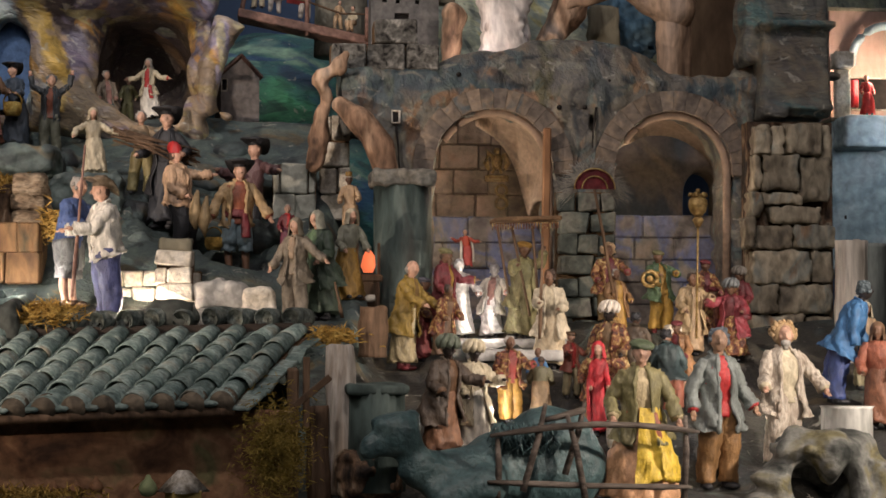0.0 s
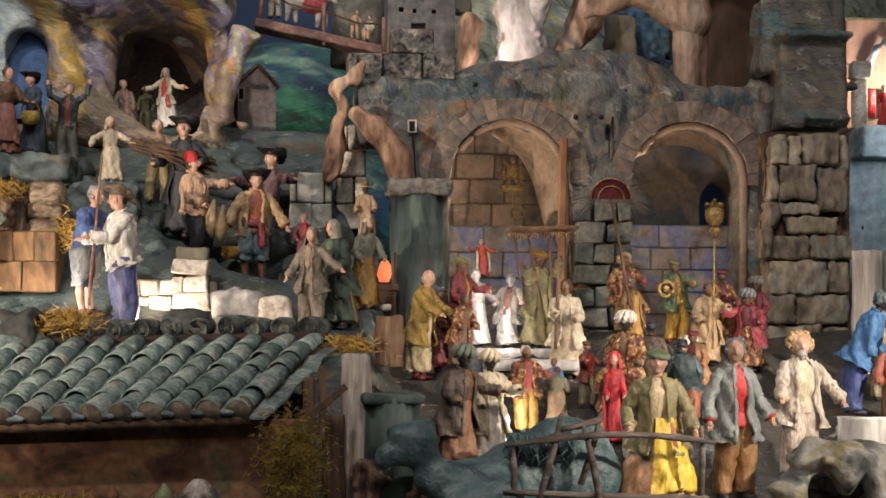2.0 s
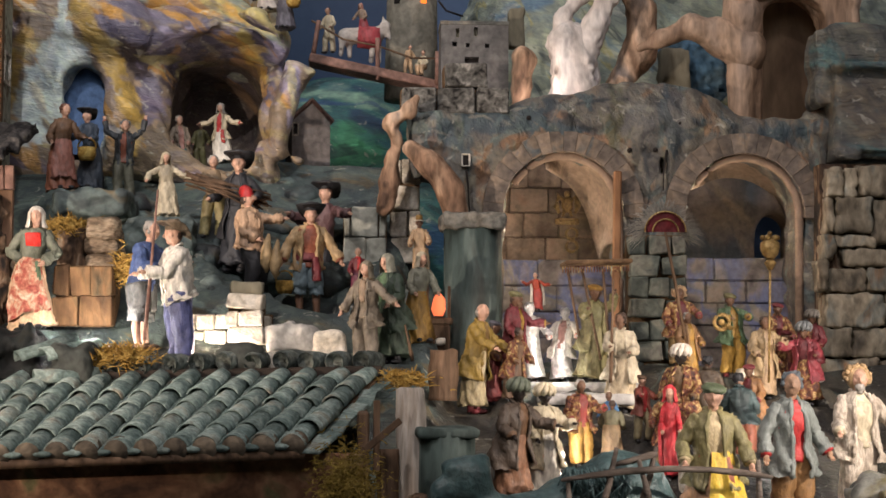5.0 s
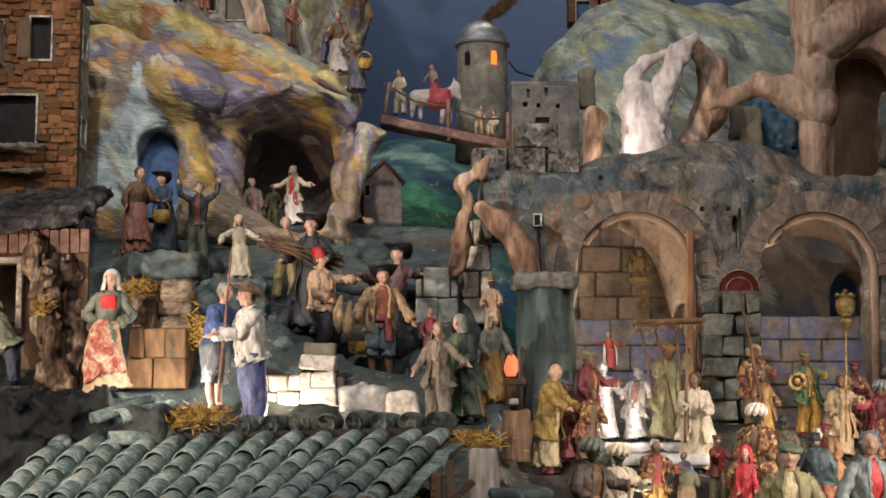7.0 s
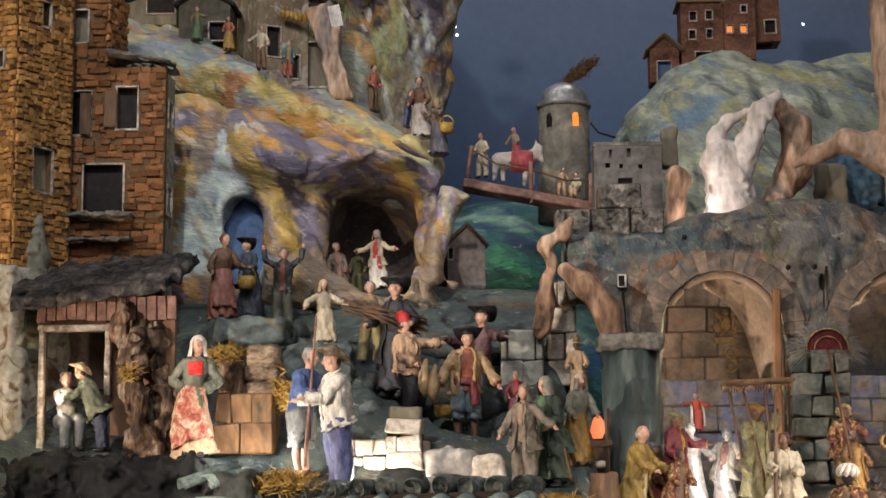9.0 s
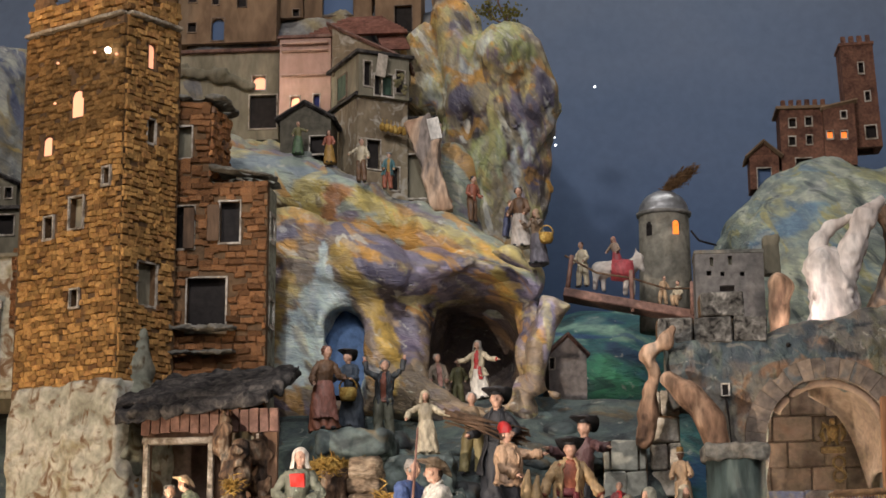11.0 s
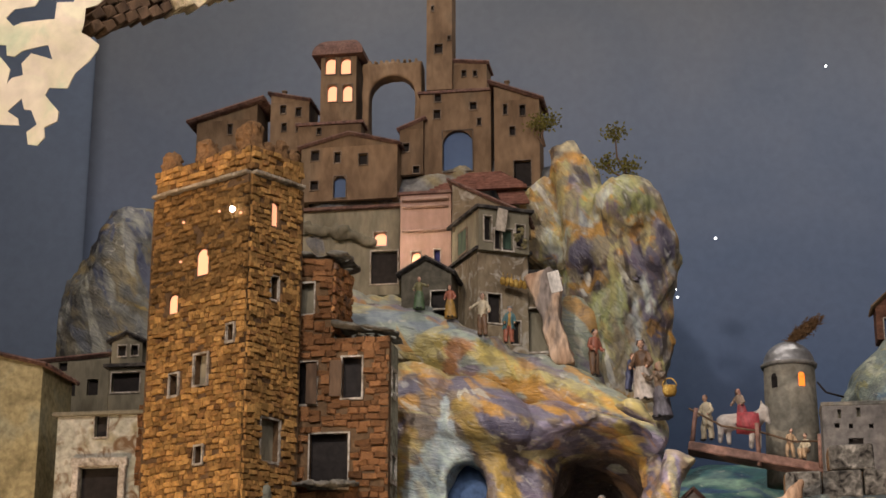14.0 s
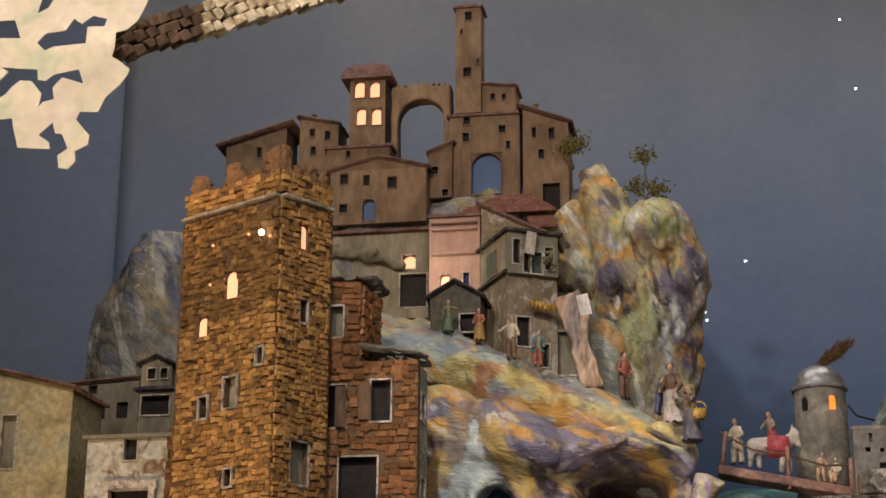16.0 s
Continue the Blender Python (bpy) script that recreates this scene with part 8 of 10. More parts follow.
figurine("doll in yellow playing a brass horn", (0.818, 3.700, 1.506), 0.1799, 15, skin=BROWNSKIN, top=MUSTARD, coat=GREEN, legs=YELLOW, hat="cap", hatc=OLIVE, la=(30, 60, -30, 90), ra=(30, 50, -20, 90), fat=1.2, boots=MAROON)
figurine("doll in teal seen from behind", (0.795, 3.480, 1.340), 0.1748, 160, top=TEAL, coat=cloth(0.05, 0.075, 0.075), legs=RUST, hat="hair", hatc=BLACK, fat=1.2)
figurine("doll in tan holding a golden sceptre", (0.869, 3.640, 1.458), 0.1770, 20, skin=BROWNSKIN, top=TAN, coat=cloth(0.36, 0.26, 0.14), robe=TAN, hat="hair", hatc=HAIR, la=(15, 50, -10, 110), fat=1.28)
figurine("doll in crimson with a grey turban", (0.964, 3.620, 1.446), 0.1701, -30, skin=BROWNSKIN, top=MAROON, coat=cloth(0.22, 0.03, 0.04), robe=BROCADE, hat="turban", hatc=GREYC, la=(30, 40, 0, 80), ra=(40, 60, 20, 100), fat=1.28)
figurine("doll in red and gold beside the pier", (0.933, 3.680, 1.451), 0.1550, 10, skin=BROWNSKIN, top=RUST, coat=BROCADE, robe=MAROON, hat="cap", hatc=MAROON)
figurine("doll in a brown cloak with its back to the crowd", (0.734, 3.520, 1.378), 0.1711, 150, skin=BROWNSKIN, top=BROWNC, coat=cloth(0.10, 0.07, 0.045), robe=cloth(0.16, 0.10, 0.06), hat="hair", hatc=BLACK, fat=1.2)
figurine("doll in a dull orange coat beside the steps", (0.829, 3.540, 1.372), 0.1606, -40, skin=BROWNSKIN, top=MAROON, coat=cloth(0.30, 0.15, 0.06), robe=cloth(0.24, 0.13, 0.06), hat="cap", hatc=MAROON, fat=1.2)
figurine("doll in striped maroon robes at the manger", (0.307, 3.720, 1.444), 0.1808, 60, skin=BROWNSKIN, top=BROCADE, robe=cloth(0.20, 0.04, 0.04), hat="cap", hatc=cloth(0.08, 0.08, 0.10), la=(10, 55, 0, 80), fat=1.15)
figurine("doll in olive kneeling beside the steps", (0.520, 3.400, 1.344), 0.1157, 160, skin=BROWNSKIN, top=cloth(0.13, 0.12, 0.07), robe=cloth(0.22, 0.15, 0.08), hat="hair", hatc=HAIR, fat=1.4)
figurine("doll in gold brocade behind the sceptre bearer", (0.920, 3.700, 1.501), 0.1650, 10, skin=BROWNSKIN, top=MAROON, coat=BROCADE, robe=BROCADE, hat="cap", hatc=MAROON, fat=1.2)
figurine("doll in a wine-red coat behind the crowd", (1.000, 3.720, 1.486), 0.1600, -35, skin=BROWNSKIN, top=BROCADE, coat=MAROON, robe=cloth(0.16, 0.07, 0.04), hat="turban", hatc=cloth(0.22, 0.20, 0.17), fat=1.2)
figurine("doll in dull orange beside the horn player", (0.722, 3.680, 1.494), 0.1500, 20, skin=BROWNSKIN, top=MUSTARD, coat=cloth(0.22, 0.12, 0.05), robe=MUSTARD, hat="hair", hatc=GREYHAIR, fat=1.15)
figurine("doll in ragged brown beside the manger", (0.347, 3.620, 1.452), 0.1550, 30, skin=BROWNSKIN, top=BROWNC, coat=BROCADE, robe=cloth(0.12, 0.07, 0.04), hat="hair", hatc=HAIR, fat=1.1)
figurine("doll in a speckled gold robe behind a red cloak", (0.626, 3.380, 1.323), 0.1650, -15, skin=BROWNSKIN, top=BROCADE, coat=BROCADE, robe=cloth(0.30, 0.22, 0.10), hat="kerchief", hatc=cloth(0.30, 0.24, 0.14), fat=1.2)
# front row
figurine("doll in an olive jacket, yellow apron and peach skirt", (0.646, 3.080, 1.208), 0.2875, -5, top=cloth(0.42, 0.34, 0.20), skirt=cloth(0.48, 0.27, 0.14), apron=cloth(0.52, 0.36, 0.03), sash=RUST, hat="cap", hatc=cloth(0.10, 0.13, 0.07), la=(30, 5, 15, 25), ra=(35, -5, 0, 40), fat=1.12, coat=cloth(0.17, 0.15, 0.065), headturn=-8, apron_arc=(-10, 105), flare=1.22)
figurine("doll in a grey jacket with a red scarf and brown trousers", (0.816, 3.200, 1.215), 0.3028, 15, skin=cloth(0.36, 0.22, 0.14), top=cloth(0.34, 0.02, 0.02), coat=cloth(0.16, 0.18, 0.17), legs=cloth(0.22, 0.12, 0.045), hat="hair", hatc=cloth(0.10, 0.12, 0.14), la=(32, 0, 25, 25), ra=(20, 0, 8, 18), fat=1.05, headturn=-25)
figurine("doll in a shaggy fleece coat and tan fur hat", (0.952, 3.250, 1.249), 0.2760, 10, top=CREAM, coat=FUR, legs=FUR, robe=None, hat="furhat", hatc=cloth(0.36, 0.24, 0.12), la=(40, 5, 20, 40), ra=(20, 20, 20, 60), fat=1.15, headturn=-20, beard=GREYHAIR)
figurine("dark-skinned doll bending in a blue jacket", (1.104, 3.380, 1.366), 0.2465, 75, skin=DARKSKIN, top=cloth(0.07, 0.19, 0.36), coat=cloth(0.045, 0.14, 0.30), legs=cloth(0.03, 0.05, 0.16), hat="hair", hatc=cloth(0.06, 0.08, 0.09), la=(10, 5, 0, 30), ra=(10, -10, 0, 10), lean=(0, 20), fat=1.1)
figurine("doll in a rust-brown cloak", (1.183, 3.340, 1.318), 0.2111, -15, skin=BROWNSKIN, top=RUST, robe=cloth(0.20, 0.08, 0.04), hat="kerchief", hatc=BROWNC, fat=1.2)
figurine("doll in tan behind a cloak", (1.202, 3.500, 1.390), 0.1815, 0, skin=BROWNSKIN, top=TAN, legs=KHAKI, hat="kerchief", hatc=CREAM)
# upper street and foot bridge
UP = "crib figurines on the upper street"
figurine("little doll in green at the hut", (-0.814, 4.500, 2.727), 0.0904, 10, top=OLIVE, skirt=GREEN, hat="hair", la=(60, 20), stand=False, group=UP)
figurine("little doll with a yellow skirt", (-0.724, 4.480, 2.693), 0.0929, 0, top=RUST, skirt=MUSTARD, hat="kerchief", stand=False, group=UP)
figurine("little doll in a white shirt and breeches", (-0.628, 4.420, 2.621), 0.1203, 0, top=CREAM, legs=BROWNC, hat="hair", la=(25, 10), ra=(60, 10), stand=False, group=UP)
figurine("little doll in red and teal at the shop", (-0.561, 4.440, 2.605), 0.1036, 10, top=MUSTARD, coat=TEAL, legs=RUST, hat="cap", hatc=GREYC, stand=False, group=UP)
figurine("little doll in an orange waistcoat", (-0.334, 4.420, 2.504), 0.1280, 40, top=RUST, legs=BROWNC, hat="hair", hatc=BLACK, stand=False, group=UP)
figurine("little doll in blue bending down", (-0.252, 4.400, 2.457), 0.0998, 60, top=NAVY, legs=NAVY, hat="hair", hatc=BROWNC, lean=(0, 15), stand=False, group=UP)
figurine("little doll in brown with a white apron", (-0.207, 4.380, 2.427), 0.1590, -20, top=BROWNC, skirt=cloth(0.40, 0.36, 0.32), hat="hair", hatc=HAIR, stand=False, group=UP)
figurine("little doll carrying a basket downhill", (-0.163, 4.360, 2.378), 0.1441, -40, top=cloth(0.24, 0.18, 0.13), skirt=cloth(0.12, 0.11, 0.13), hat="kerchief", hatc=TAN, ra=(10, 60), la=(10, 60), stand=False, group=UP)
figurine("little doll in pale clothes on the foot bridge", (-0.053, 4.660, 2.372), 0.1269, -35, top=CREAM, legs=CREAM, hat="hair", stand=False, group=UP)
figurine("little doll riding a donkey", (0.034, 4.660, 2.412), 0.0997, -30, top=cloth(0.28, 0.20, 0.14), skirt=cloth(0.34, 0.06, 0.07), hat="kerchief", hatc=cloth(0.40, 0.2, 0.15), stand=False, group=UP)
figurine("little pale doll at the domed tower", (0.159, 4.700, 2.324), 0.0838, 20, top=TAN, legs=TAN, hat="hair", stand=False, group=UP)
figurine("little pale doll resting on the bridge", (0.200, 4.680, 2.314), 0.0758, -40, top=CREAM, legs=TAN, hat="hair", seated=True, stand=False, group=UP)


# ---- animals of painted clay ----
def beast(label, f, lo, hi, step, mat, name="animal_statue"):
    return tagged(link(name, carve(name, f, lo, hi, step), mat), label, "statue")


DONKEY = paint("pale_donkey", [(0.34, 0.31, 0.28), (0.48, 0.45, 0.41)], 40)
d0, d1 = (-0.012, 4.680, 2.425), (0.070, 4.660, 2.426)
beast("small pale donkey statue with a red saddle cloth", rough(union(0.012, limb(d0, d1, 0.022, 0.022), limb(d1, (0.097, 4.650, 2.446), 0.014, 0.010), limb((0.095, 4.650, 2.449), (0.106, 4.650, 2.415), 0.010, 0.006),
      limb((0.092, 4.650, 2.454), (0.087, 4.650, 2.477), 0.004, 0.002), limb((-0.019, 4.670, 2.420), (-0.025, 4.670, 2.373), 0.009, 0.006), limb((-0.002, 4.690, 2.419), (-0.001, 4.690, 2.371), 0.009, 0.006),
      limb((0.063, 4.660, 2.411), (0.057, 4.660, 2.355), 0.009, 0.006), limb((0.075, 4.680, 2.414), (0.078, 4.680, 2.355), 0.009, 0.006)), (0.02, 0.002, 61)),
      (-0.06, 4.6, 2.34), (0.14, 4.76, 2.52), 0.004, DONKEY)
bm = bmesh.new()
s0 = (0.051, 4.660, 2.411)
tube(bm, [(s0[0] - 0.03, s0[1], s0[2] + 0.008), (s0[0] + 0.002, s0[1], s0[2] + 0.006), (s0[0] + 0.03, s0[1], s0[2] + 0.008)], [(0.029, 0.030), (0.031, 0.032), (0.029, 0.030)], 16, 0, 0.03, 5)
tagged(part("saddle_cloth", bm, cloth(0.34, 0.05, 0.06), smooth=True), "crimson saddle cloth on a donkey statue", "cloth")
CAMEL = paint("camel_clay", [(0.28, (0.02, 0.042, 0.046)), (0.5, (0.042, 0.082, 0.086)), (0.7, (0.085, 0.13, 0.13))], 18, 0.8, 0.5, 0.8, 110)
camel = union(0.025, egg((0.462, 3.080, 1.264), (0.125, 0.06, 0.085)), egg((0.482, 3.080, 1.329), (0.075, 0.05, 0.045)), chain([(0.374, 3.060, 1.266), (0.292, 3.040, 1.253), (0.246, 3.020, 1.269), (0.218, 3.010, 1.319)], [0.052, 0.040, 0.030, 0.024]),
              limb((0.212, 3.010, 1.335), (0.159, 3.000, 1.316), 0.026, 0.014), limb((0.206, 3.010, 1.319), (0.163, 3.000, 1.305), 0.020, 0.012), egg((0.191, 3.010, 1.351), (0.030, 0.020, 0.010)), limb((0.226, 3.020, 1.347), (0.236, 3.020, 1.364), 0.008, 0.004), limb((0.366, 3.000, 1.237), (0.287, 2.990, 1.223), 0.034, 0.022))
beast("resting camel statue painted dark blue-green", rough(camel, (0.03, 0.005, 62), (0.01, 0.0015, 63)), (0.1, 2.92, 1.17), (0.72, 3.18, 1.42), 0.005, CAMEL)
bm = bmesh.new()
for k in range(130):
    a = (0.430, 3.000, 1.333)
    p = Vector((a[0] + random.uniform(-0.05, 0.05), a[1] + random.uniform(0, 0.05), a[2] + random.uniform(-0.01, 0.015)))
    tube(bm, [p, p + Vector((random.uniform(-0.012, 0.012), -0.006, -0.012)), p + Vector((random.uniform(-0.02, 0.02), -0.01, -0.03))], [0.003, 0.0025, 0.001], 5)
tagged(part("camel_mane", bm, CAMEL), "shaggy mane on a camel statue's hump", "mane", "", "stuff")
beast("dark camel statue standing far back", rough(union(0.015, limb((1.546, 4.500, 1.836), (1.623, 4.500, 1.836), 0.03, 0.03), limb((1.551, 4.500, 1.824), (1.519, 4.500, 1.763), 0.012, 0.008), limb((1.569, 4.500, 1.824), (1.568, 4.500, 1.733), 0.012, 0.008), limb((1.538, 4.500, 1.839), (1.504, 4.490, 1.815), 0.016, 0.011)), (0.02, 0.002, 64)),
      (1.3, 4.42, 1.68), (1.5, 4.58, 1.9), 0.006, BLACK)

# ---- tiled shed in front ----
shed = thing("tiled_shed", (0, 0, 0), "low dark shed under a roof of grey-green barrel tiles", "shed")
E0, E1, R0, R1 = Vector((-0.767, 3.000, 1.358)), Vector((-0.071, 3.000, 1.382)), Vector((-0.744, 3.480, 1.485)), Vector((0.065, 3.480, 1.504))
slope = (R0 - E0)
bm = bmesh.new()
q = [E0, E1, R1, R0]
lo = [bm.verts.new(v - Vector((0, 0, 0.012))) for v in q]
hi = [bm.verts.new(v - Vector((0, 0, 0.002))) for v in q]
bm.faces.new(lo), bm.faces.new(hi)
for k in range(4):
    bm.faces.new((lo[k], lo[(k + 1) % 4], hi[(k + 1) % 4], hi[k]))
part("roof_deck", bm, WOOD, shed)


def tile_mesh(rad, length, taper, thick=0.0035, seg=9):
    bm = bmesh.new()
    rings = []
    for yy, s in ((0, 1.0), (length * 0.5, (1 + taper) / 2), (length, taper)):
        for rr in (rad * s, rad * s - thick):
            ring = []
            for k in range(seg):
                a = math.pi * k / (seg - 1)
                ring.append(bm.verts.new((rr * math.cos(a), yy, rr * math.sin(a) * 0.95)))
            rings.append(ring)
    o, i = rings[0::2], rings[1::2]
    for a, b in ((o[0], o[1]), (o[1], o[2]), (i[1], i[0]), (i[2], i[1]), (i[0], o[0]), (o[2], i[2])):
        for k in range(seg - 1):
            bm.faces.new((a[k], a[k + 1], b[k + 1], b[k])).smooth = True
    for e in (0, -1):
        for k in range(2):
            bm.faces.new((o[k][e], o[k + 1][e], i[k + 1][e], i[k][e]))
    bmesh.ops.recalc_face_normals(bm, faces=bm.faces)
    me = bpy.data.meshes.new("tile")
    bm.to_mesh(me)
    bm.free()
    me.materials.append(TILE)
    return me


PLUG = paint("tile_mortar", [(0.08, 0.065, 0.05), (0.20, 0.16, 0.11)], 60, vary=0.3)
RIDGE = paint("mossy_ridge", [(0.3, (0.06, 0.072, 0.066)), (0.5, (0.14, 0.165, 0.15)), (0.68, (0.22, 0.23, 0.195))], 30, 0.8, 0.9, 0.9, 110, vary=0.3, contrast=0.5)
NCOL, NROW = 14, 6
tiles = [tile_mesh(0.0235 * s, 0.125, 0.8) for s in (1.0, 1.04, 0.96)]
random.seed(14)
for c in range(NCOL):
    u = (c + 0.6) / NCOL
    a, b = E0.lerp(E1, u), R0.lerp(R1, u)
    d = b - a
    yaw = math.degrees(math.atan2(-d.x, d.y))
    pitch = math.degrees(math.atan2(d.z, math.hypot(d.x, d.y)))
    for r in range(NROW):
        p = a + d * (r / NROW - 0.01) + Vector((random.uniform(-0.003, 0.003), 0, 0.004 + random.uniform(0, 0.003)))
        ob = new("tile", tiles[(c * 3 + r) % 3])
        ob.parent = shed
        ob.matrix_world = pose(*p, pitch - 1.6, random.uniform(-5, 5), yaw + random.uniform(-2.5, 2.5))
    bm = bmesh.new()
    e = d.normalized()
    tube(bm, [a - e * 0.0085 + Vector((0, 0, 0.005)), a + e * 0.02 + Vector((0, 0, 0.005))], [(0.0212, 0.0205)] * 2, 16)
    part("tile_plug", bm, PLUG, shed, "earthy mortar in the tile's end")
    if c < NCOL - 1:
        bm = bmesh.new()
        m = E0.lerp(E1, u + 0.5 / NCOL), R0.lerp(R1, u + 0.5 / NCOL)
        tube(bm, [m[0] + Vector((0, -0.012, 0.002)), m[1] + Vector((0, 0, 0.002))], [(0.016, 0.005), (0.014, 0.005)], 8)
        part("gutter_tile", bm, TILE, shed)
# ridge: stubby mossy tubes that point at the viewer, on a dark board
bm = bmesh.new()
tube(bm, [(0, 0, 0), (0, 0.004, 0.001), (0, 0.05, 0.003), (0, 0.085, 0.004)], [(0.019, 0.0185), (0.0215, 0.021), (0.0225, 0.0215), (0.021, 0.02)], 18)
for v in bm.verts:
    v.co += Vector((1, 1, 1)) * 0.0016 * noise.noise(v.co * 90)
ridge_mesh = bpy.data.meshes.new("ridge_tile")
bm.to_mesh(ridge_mesh)
bm.free()
ridge_mesh.polygons.foreach_set("use_smooth", [True] * len(ridge_mesh.polygons))
ridge_mesh.materials.append(RIDGE)
for k in range(10):
    p = R0.lerp(R1, 0.31 + 0.68 * (k + 0.5) / 10)
    ob = new("ridge_tile", ridge_mesh)
    ob.parent = shed
    ob.matrix_world = pose(p.x + random.uniform(-0.003, 0.003), p.y - 0.002, p.z + 0.030 + random.uniform(-0.002, 0.004), random.uniform(-4, 4), random.uniform(-20, 20), random.uniform(-32, -8))
bm = bmesh.new()
box(bm, R0.lerp(R1, 0.64) + Vector((0, 0.016, 0.010)), ((R1 - R0).length * 0.73, 0.04, 0.022), (0, -math.degrees(math.atan2(R1.z - R0.z, R1.x - R0.x)), 0), 0.003)
part("ridge_beam", bm, paint("tarred_wood", [(0.018, 0.014, 0.011), (0.045, 0.032, 0.024)], 30, stretch=(0.2, 1, 1)), shed)
# flat slates along the roof's free edge
for k in range(5):
    c = E1.lerp(R1, (k + 0.4) / 5) + Vector((0.014, 0, -0.004))
    bm = bmesh.new()
    box(bm, c, (0.034, 0.11, 0.006), (math.degrees(math.atan2(slope.z, slope.y)) + random.uniform(-2, 2), random.uniform(-8, 4), math.degrees(math.atan2(-(R1 - E1).x, (R1 - E1).y)) + random.uniform(-8, 8)), 0.0015, 0.0015)
    part("edge_slate", bm, TILE, shed)
bm = bmesh.new()
box(bm, (E0.x / 2 + E1.x / 2 + 0.04, 3.06, 1.25), (E1.x - E0.x + 0.12, 0.02, 0.24), (0, 0, 0), 0.004)
part("front_wall", bm, paint("shed_wall", [(0.30, (0.06, 0.032, 0.02)), (0.44, (0.17, 0.085, 0.045)), (0.56, (0.27, 0.15, 0.08)), (0.66, (0.15, 0.13, 0.06))], 10, 0.9, 0.85, 0.9, 60), shed)
bm = bmesh.new()
box(bm, (E1.x + 0.10, 3.26, 1.30), (0.02, 0.40, 0.28), (0, 0, 0), 0.003)
part("side_wall", bm, WOOD, shed)
for a, b in (((0.092, 3.050, 1.427), (0.032, 3.030, 1.377)), ((0.052, 3.100, 1.458), (0.052, 3.060, 1.340))):
    bm = bmesh.new()
    a, b = Vector(a), Vector(b)
    box(bm, (a + b) / 2, (0.012, 0.006, (a - b).length), (0, math.degrees(math.atan2(a.x - b.x, a.z - b.z)), 0), 0.001)
    part("brace", bm, WOOD, shed)
bm = bmesh.new()
tube(bm, [E0 + Vector((0, 0.0, -0.012)), E1 + Vector((0, 0.0, -0.012))], [0.009, 0.009], 7)
part("eave_beam", bm, WOOD, shed)


def tuft(name, c, spread, n, length, mat, label, seed, droop=0.4, width=0.0012, cat="straw"):
    """Loose stalks, each a thin blade."""
    rnd = random.Random(seed)
    verts, faces = [], []
    for k in range(n):
        p = Vector(c) + Vector((rnd.gauss(0, spread[0] / 2), rnd.gauss(0, spread[1] / 2), rnd.gauss(0, spread[2] / 2)))
        d = Vector((rnd.uniform(-1, 1), rnd.uniform(-1, 0.4), rnd.uniform(-droop, 1 - droop))).normalized() * length * rnd.uniform(0.5, 1.2)
        s = d.cross(Vector((0, 1, 0.2))).normalized() * width
        mid = p + d * 0.5 + Vector((0, 0, length * 0.06))
        i = len(verts)
        up = Vector((0, 0, width * 0.6))
        verts += [tuple(v) for v in (p - s, p + s, mid + s, mid - s, p + d, mid + up)]
        faces += [(i, i + 1, i + 5), (i + 1, i + 2, i + 5), (i + 3, i, i + 5), (i + 3, i + 5, i + 4), (i + 5, i + 2, i + 4)]
    me = bpy.data.meshes.new(name)
    me.from_pydata(verts, [], faces)
    return tagged(link(name, me, mat), label, cat, "", "stuff")


MOSS = paint("dry_moss", [(0.3, (0.10, 0.07, 0.012)), (0.5, (0.26, 0.18, 0.035)), (0.7, (0.36, 0.27, 0.07))], 40)
tuft("hanging_moss", (0.001, 2.980, 1.302), (0.048, 0.02, 0.075), 3600, 0.015, MOSS, "dry yellow moss hanging on the shed wall", 71, 0.6, 0.0007)
tuft("straw", (-0.445, 3.500, 1.535), (0.05, 0.04, 0.016), 900, 0.035, STRAW, "loose straw behind the roof ridge", 72, 0.3)
tuft("straw", (0.112, 3.450, 1.495), (0.04, 0.02, 0.014), 500, 0.025, STRAW, "dry straw at the roof's end", 73, 0.3)
tuft("straw", (-0.598, 3.800, 1.821), (0.05, 0.03, 0.018), 700, 0.025, STRAW, "dry straw on top of a stall", 74, 0.4)
tuft("straw", (-0.475, 3.720, 1.729), (0.025, 0.02, 0.03), 400, 0.025, STRAW, "dry straw beside the stall", 75, 0.5)
tuft("straw", (-0.739, 3.550, 1.548), (0.03, 0.02, 0.022), 400, 0.022, STRAW, "dry straw on a dark rock", 76, 0.5)
tuft("straw", (-0.801, 3.680, 1.776), (0.012, 0.012, 0.02), 120, 0.03, STRAW, "dry straw against the stable", 77, 0.6)
BRUSHB = paint("brush_brown", [(0.08, 0.045, 0.02), (0.2, 0.12, 0.06)], 30)
plume = tuft("brush_tuft", (0, 0, 0), (0.030, 0.014, 0.012), 1500, 0.016, BRUSHB, "brown feathery tuft leaning on the dome", 78, 0.35, 0.0009, cat="tuft")
plume.matrix_world = pose(*(0.223, 4.880, 2.719), 0, -36, 0) @ Matrix.Diagonal((1.5, 1, 1.0, 1))
tuft("straw", (-0.398, 2.950, 1.236), (0.10, 0.03, 0.006), 500, 0.02, STRAW, "loose straw on the shed floor", 80, 0.3)

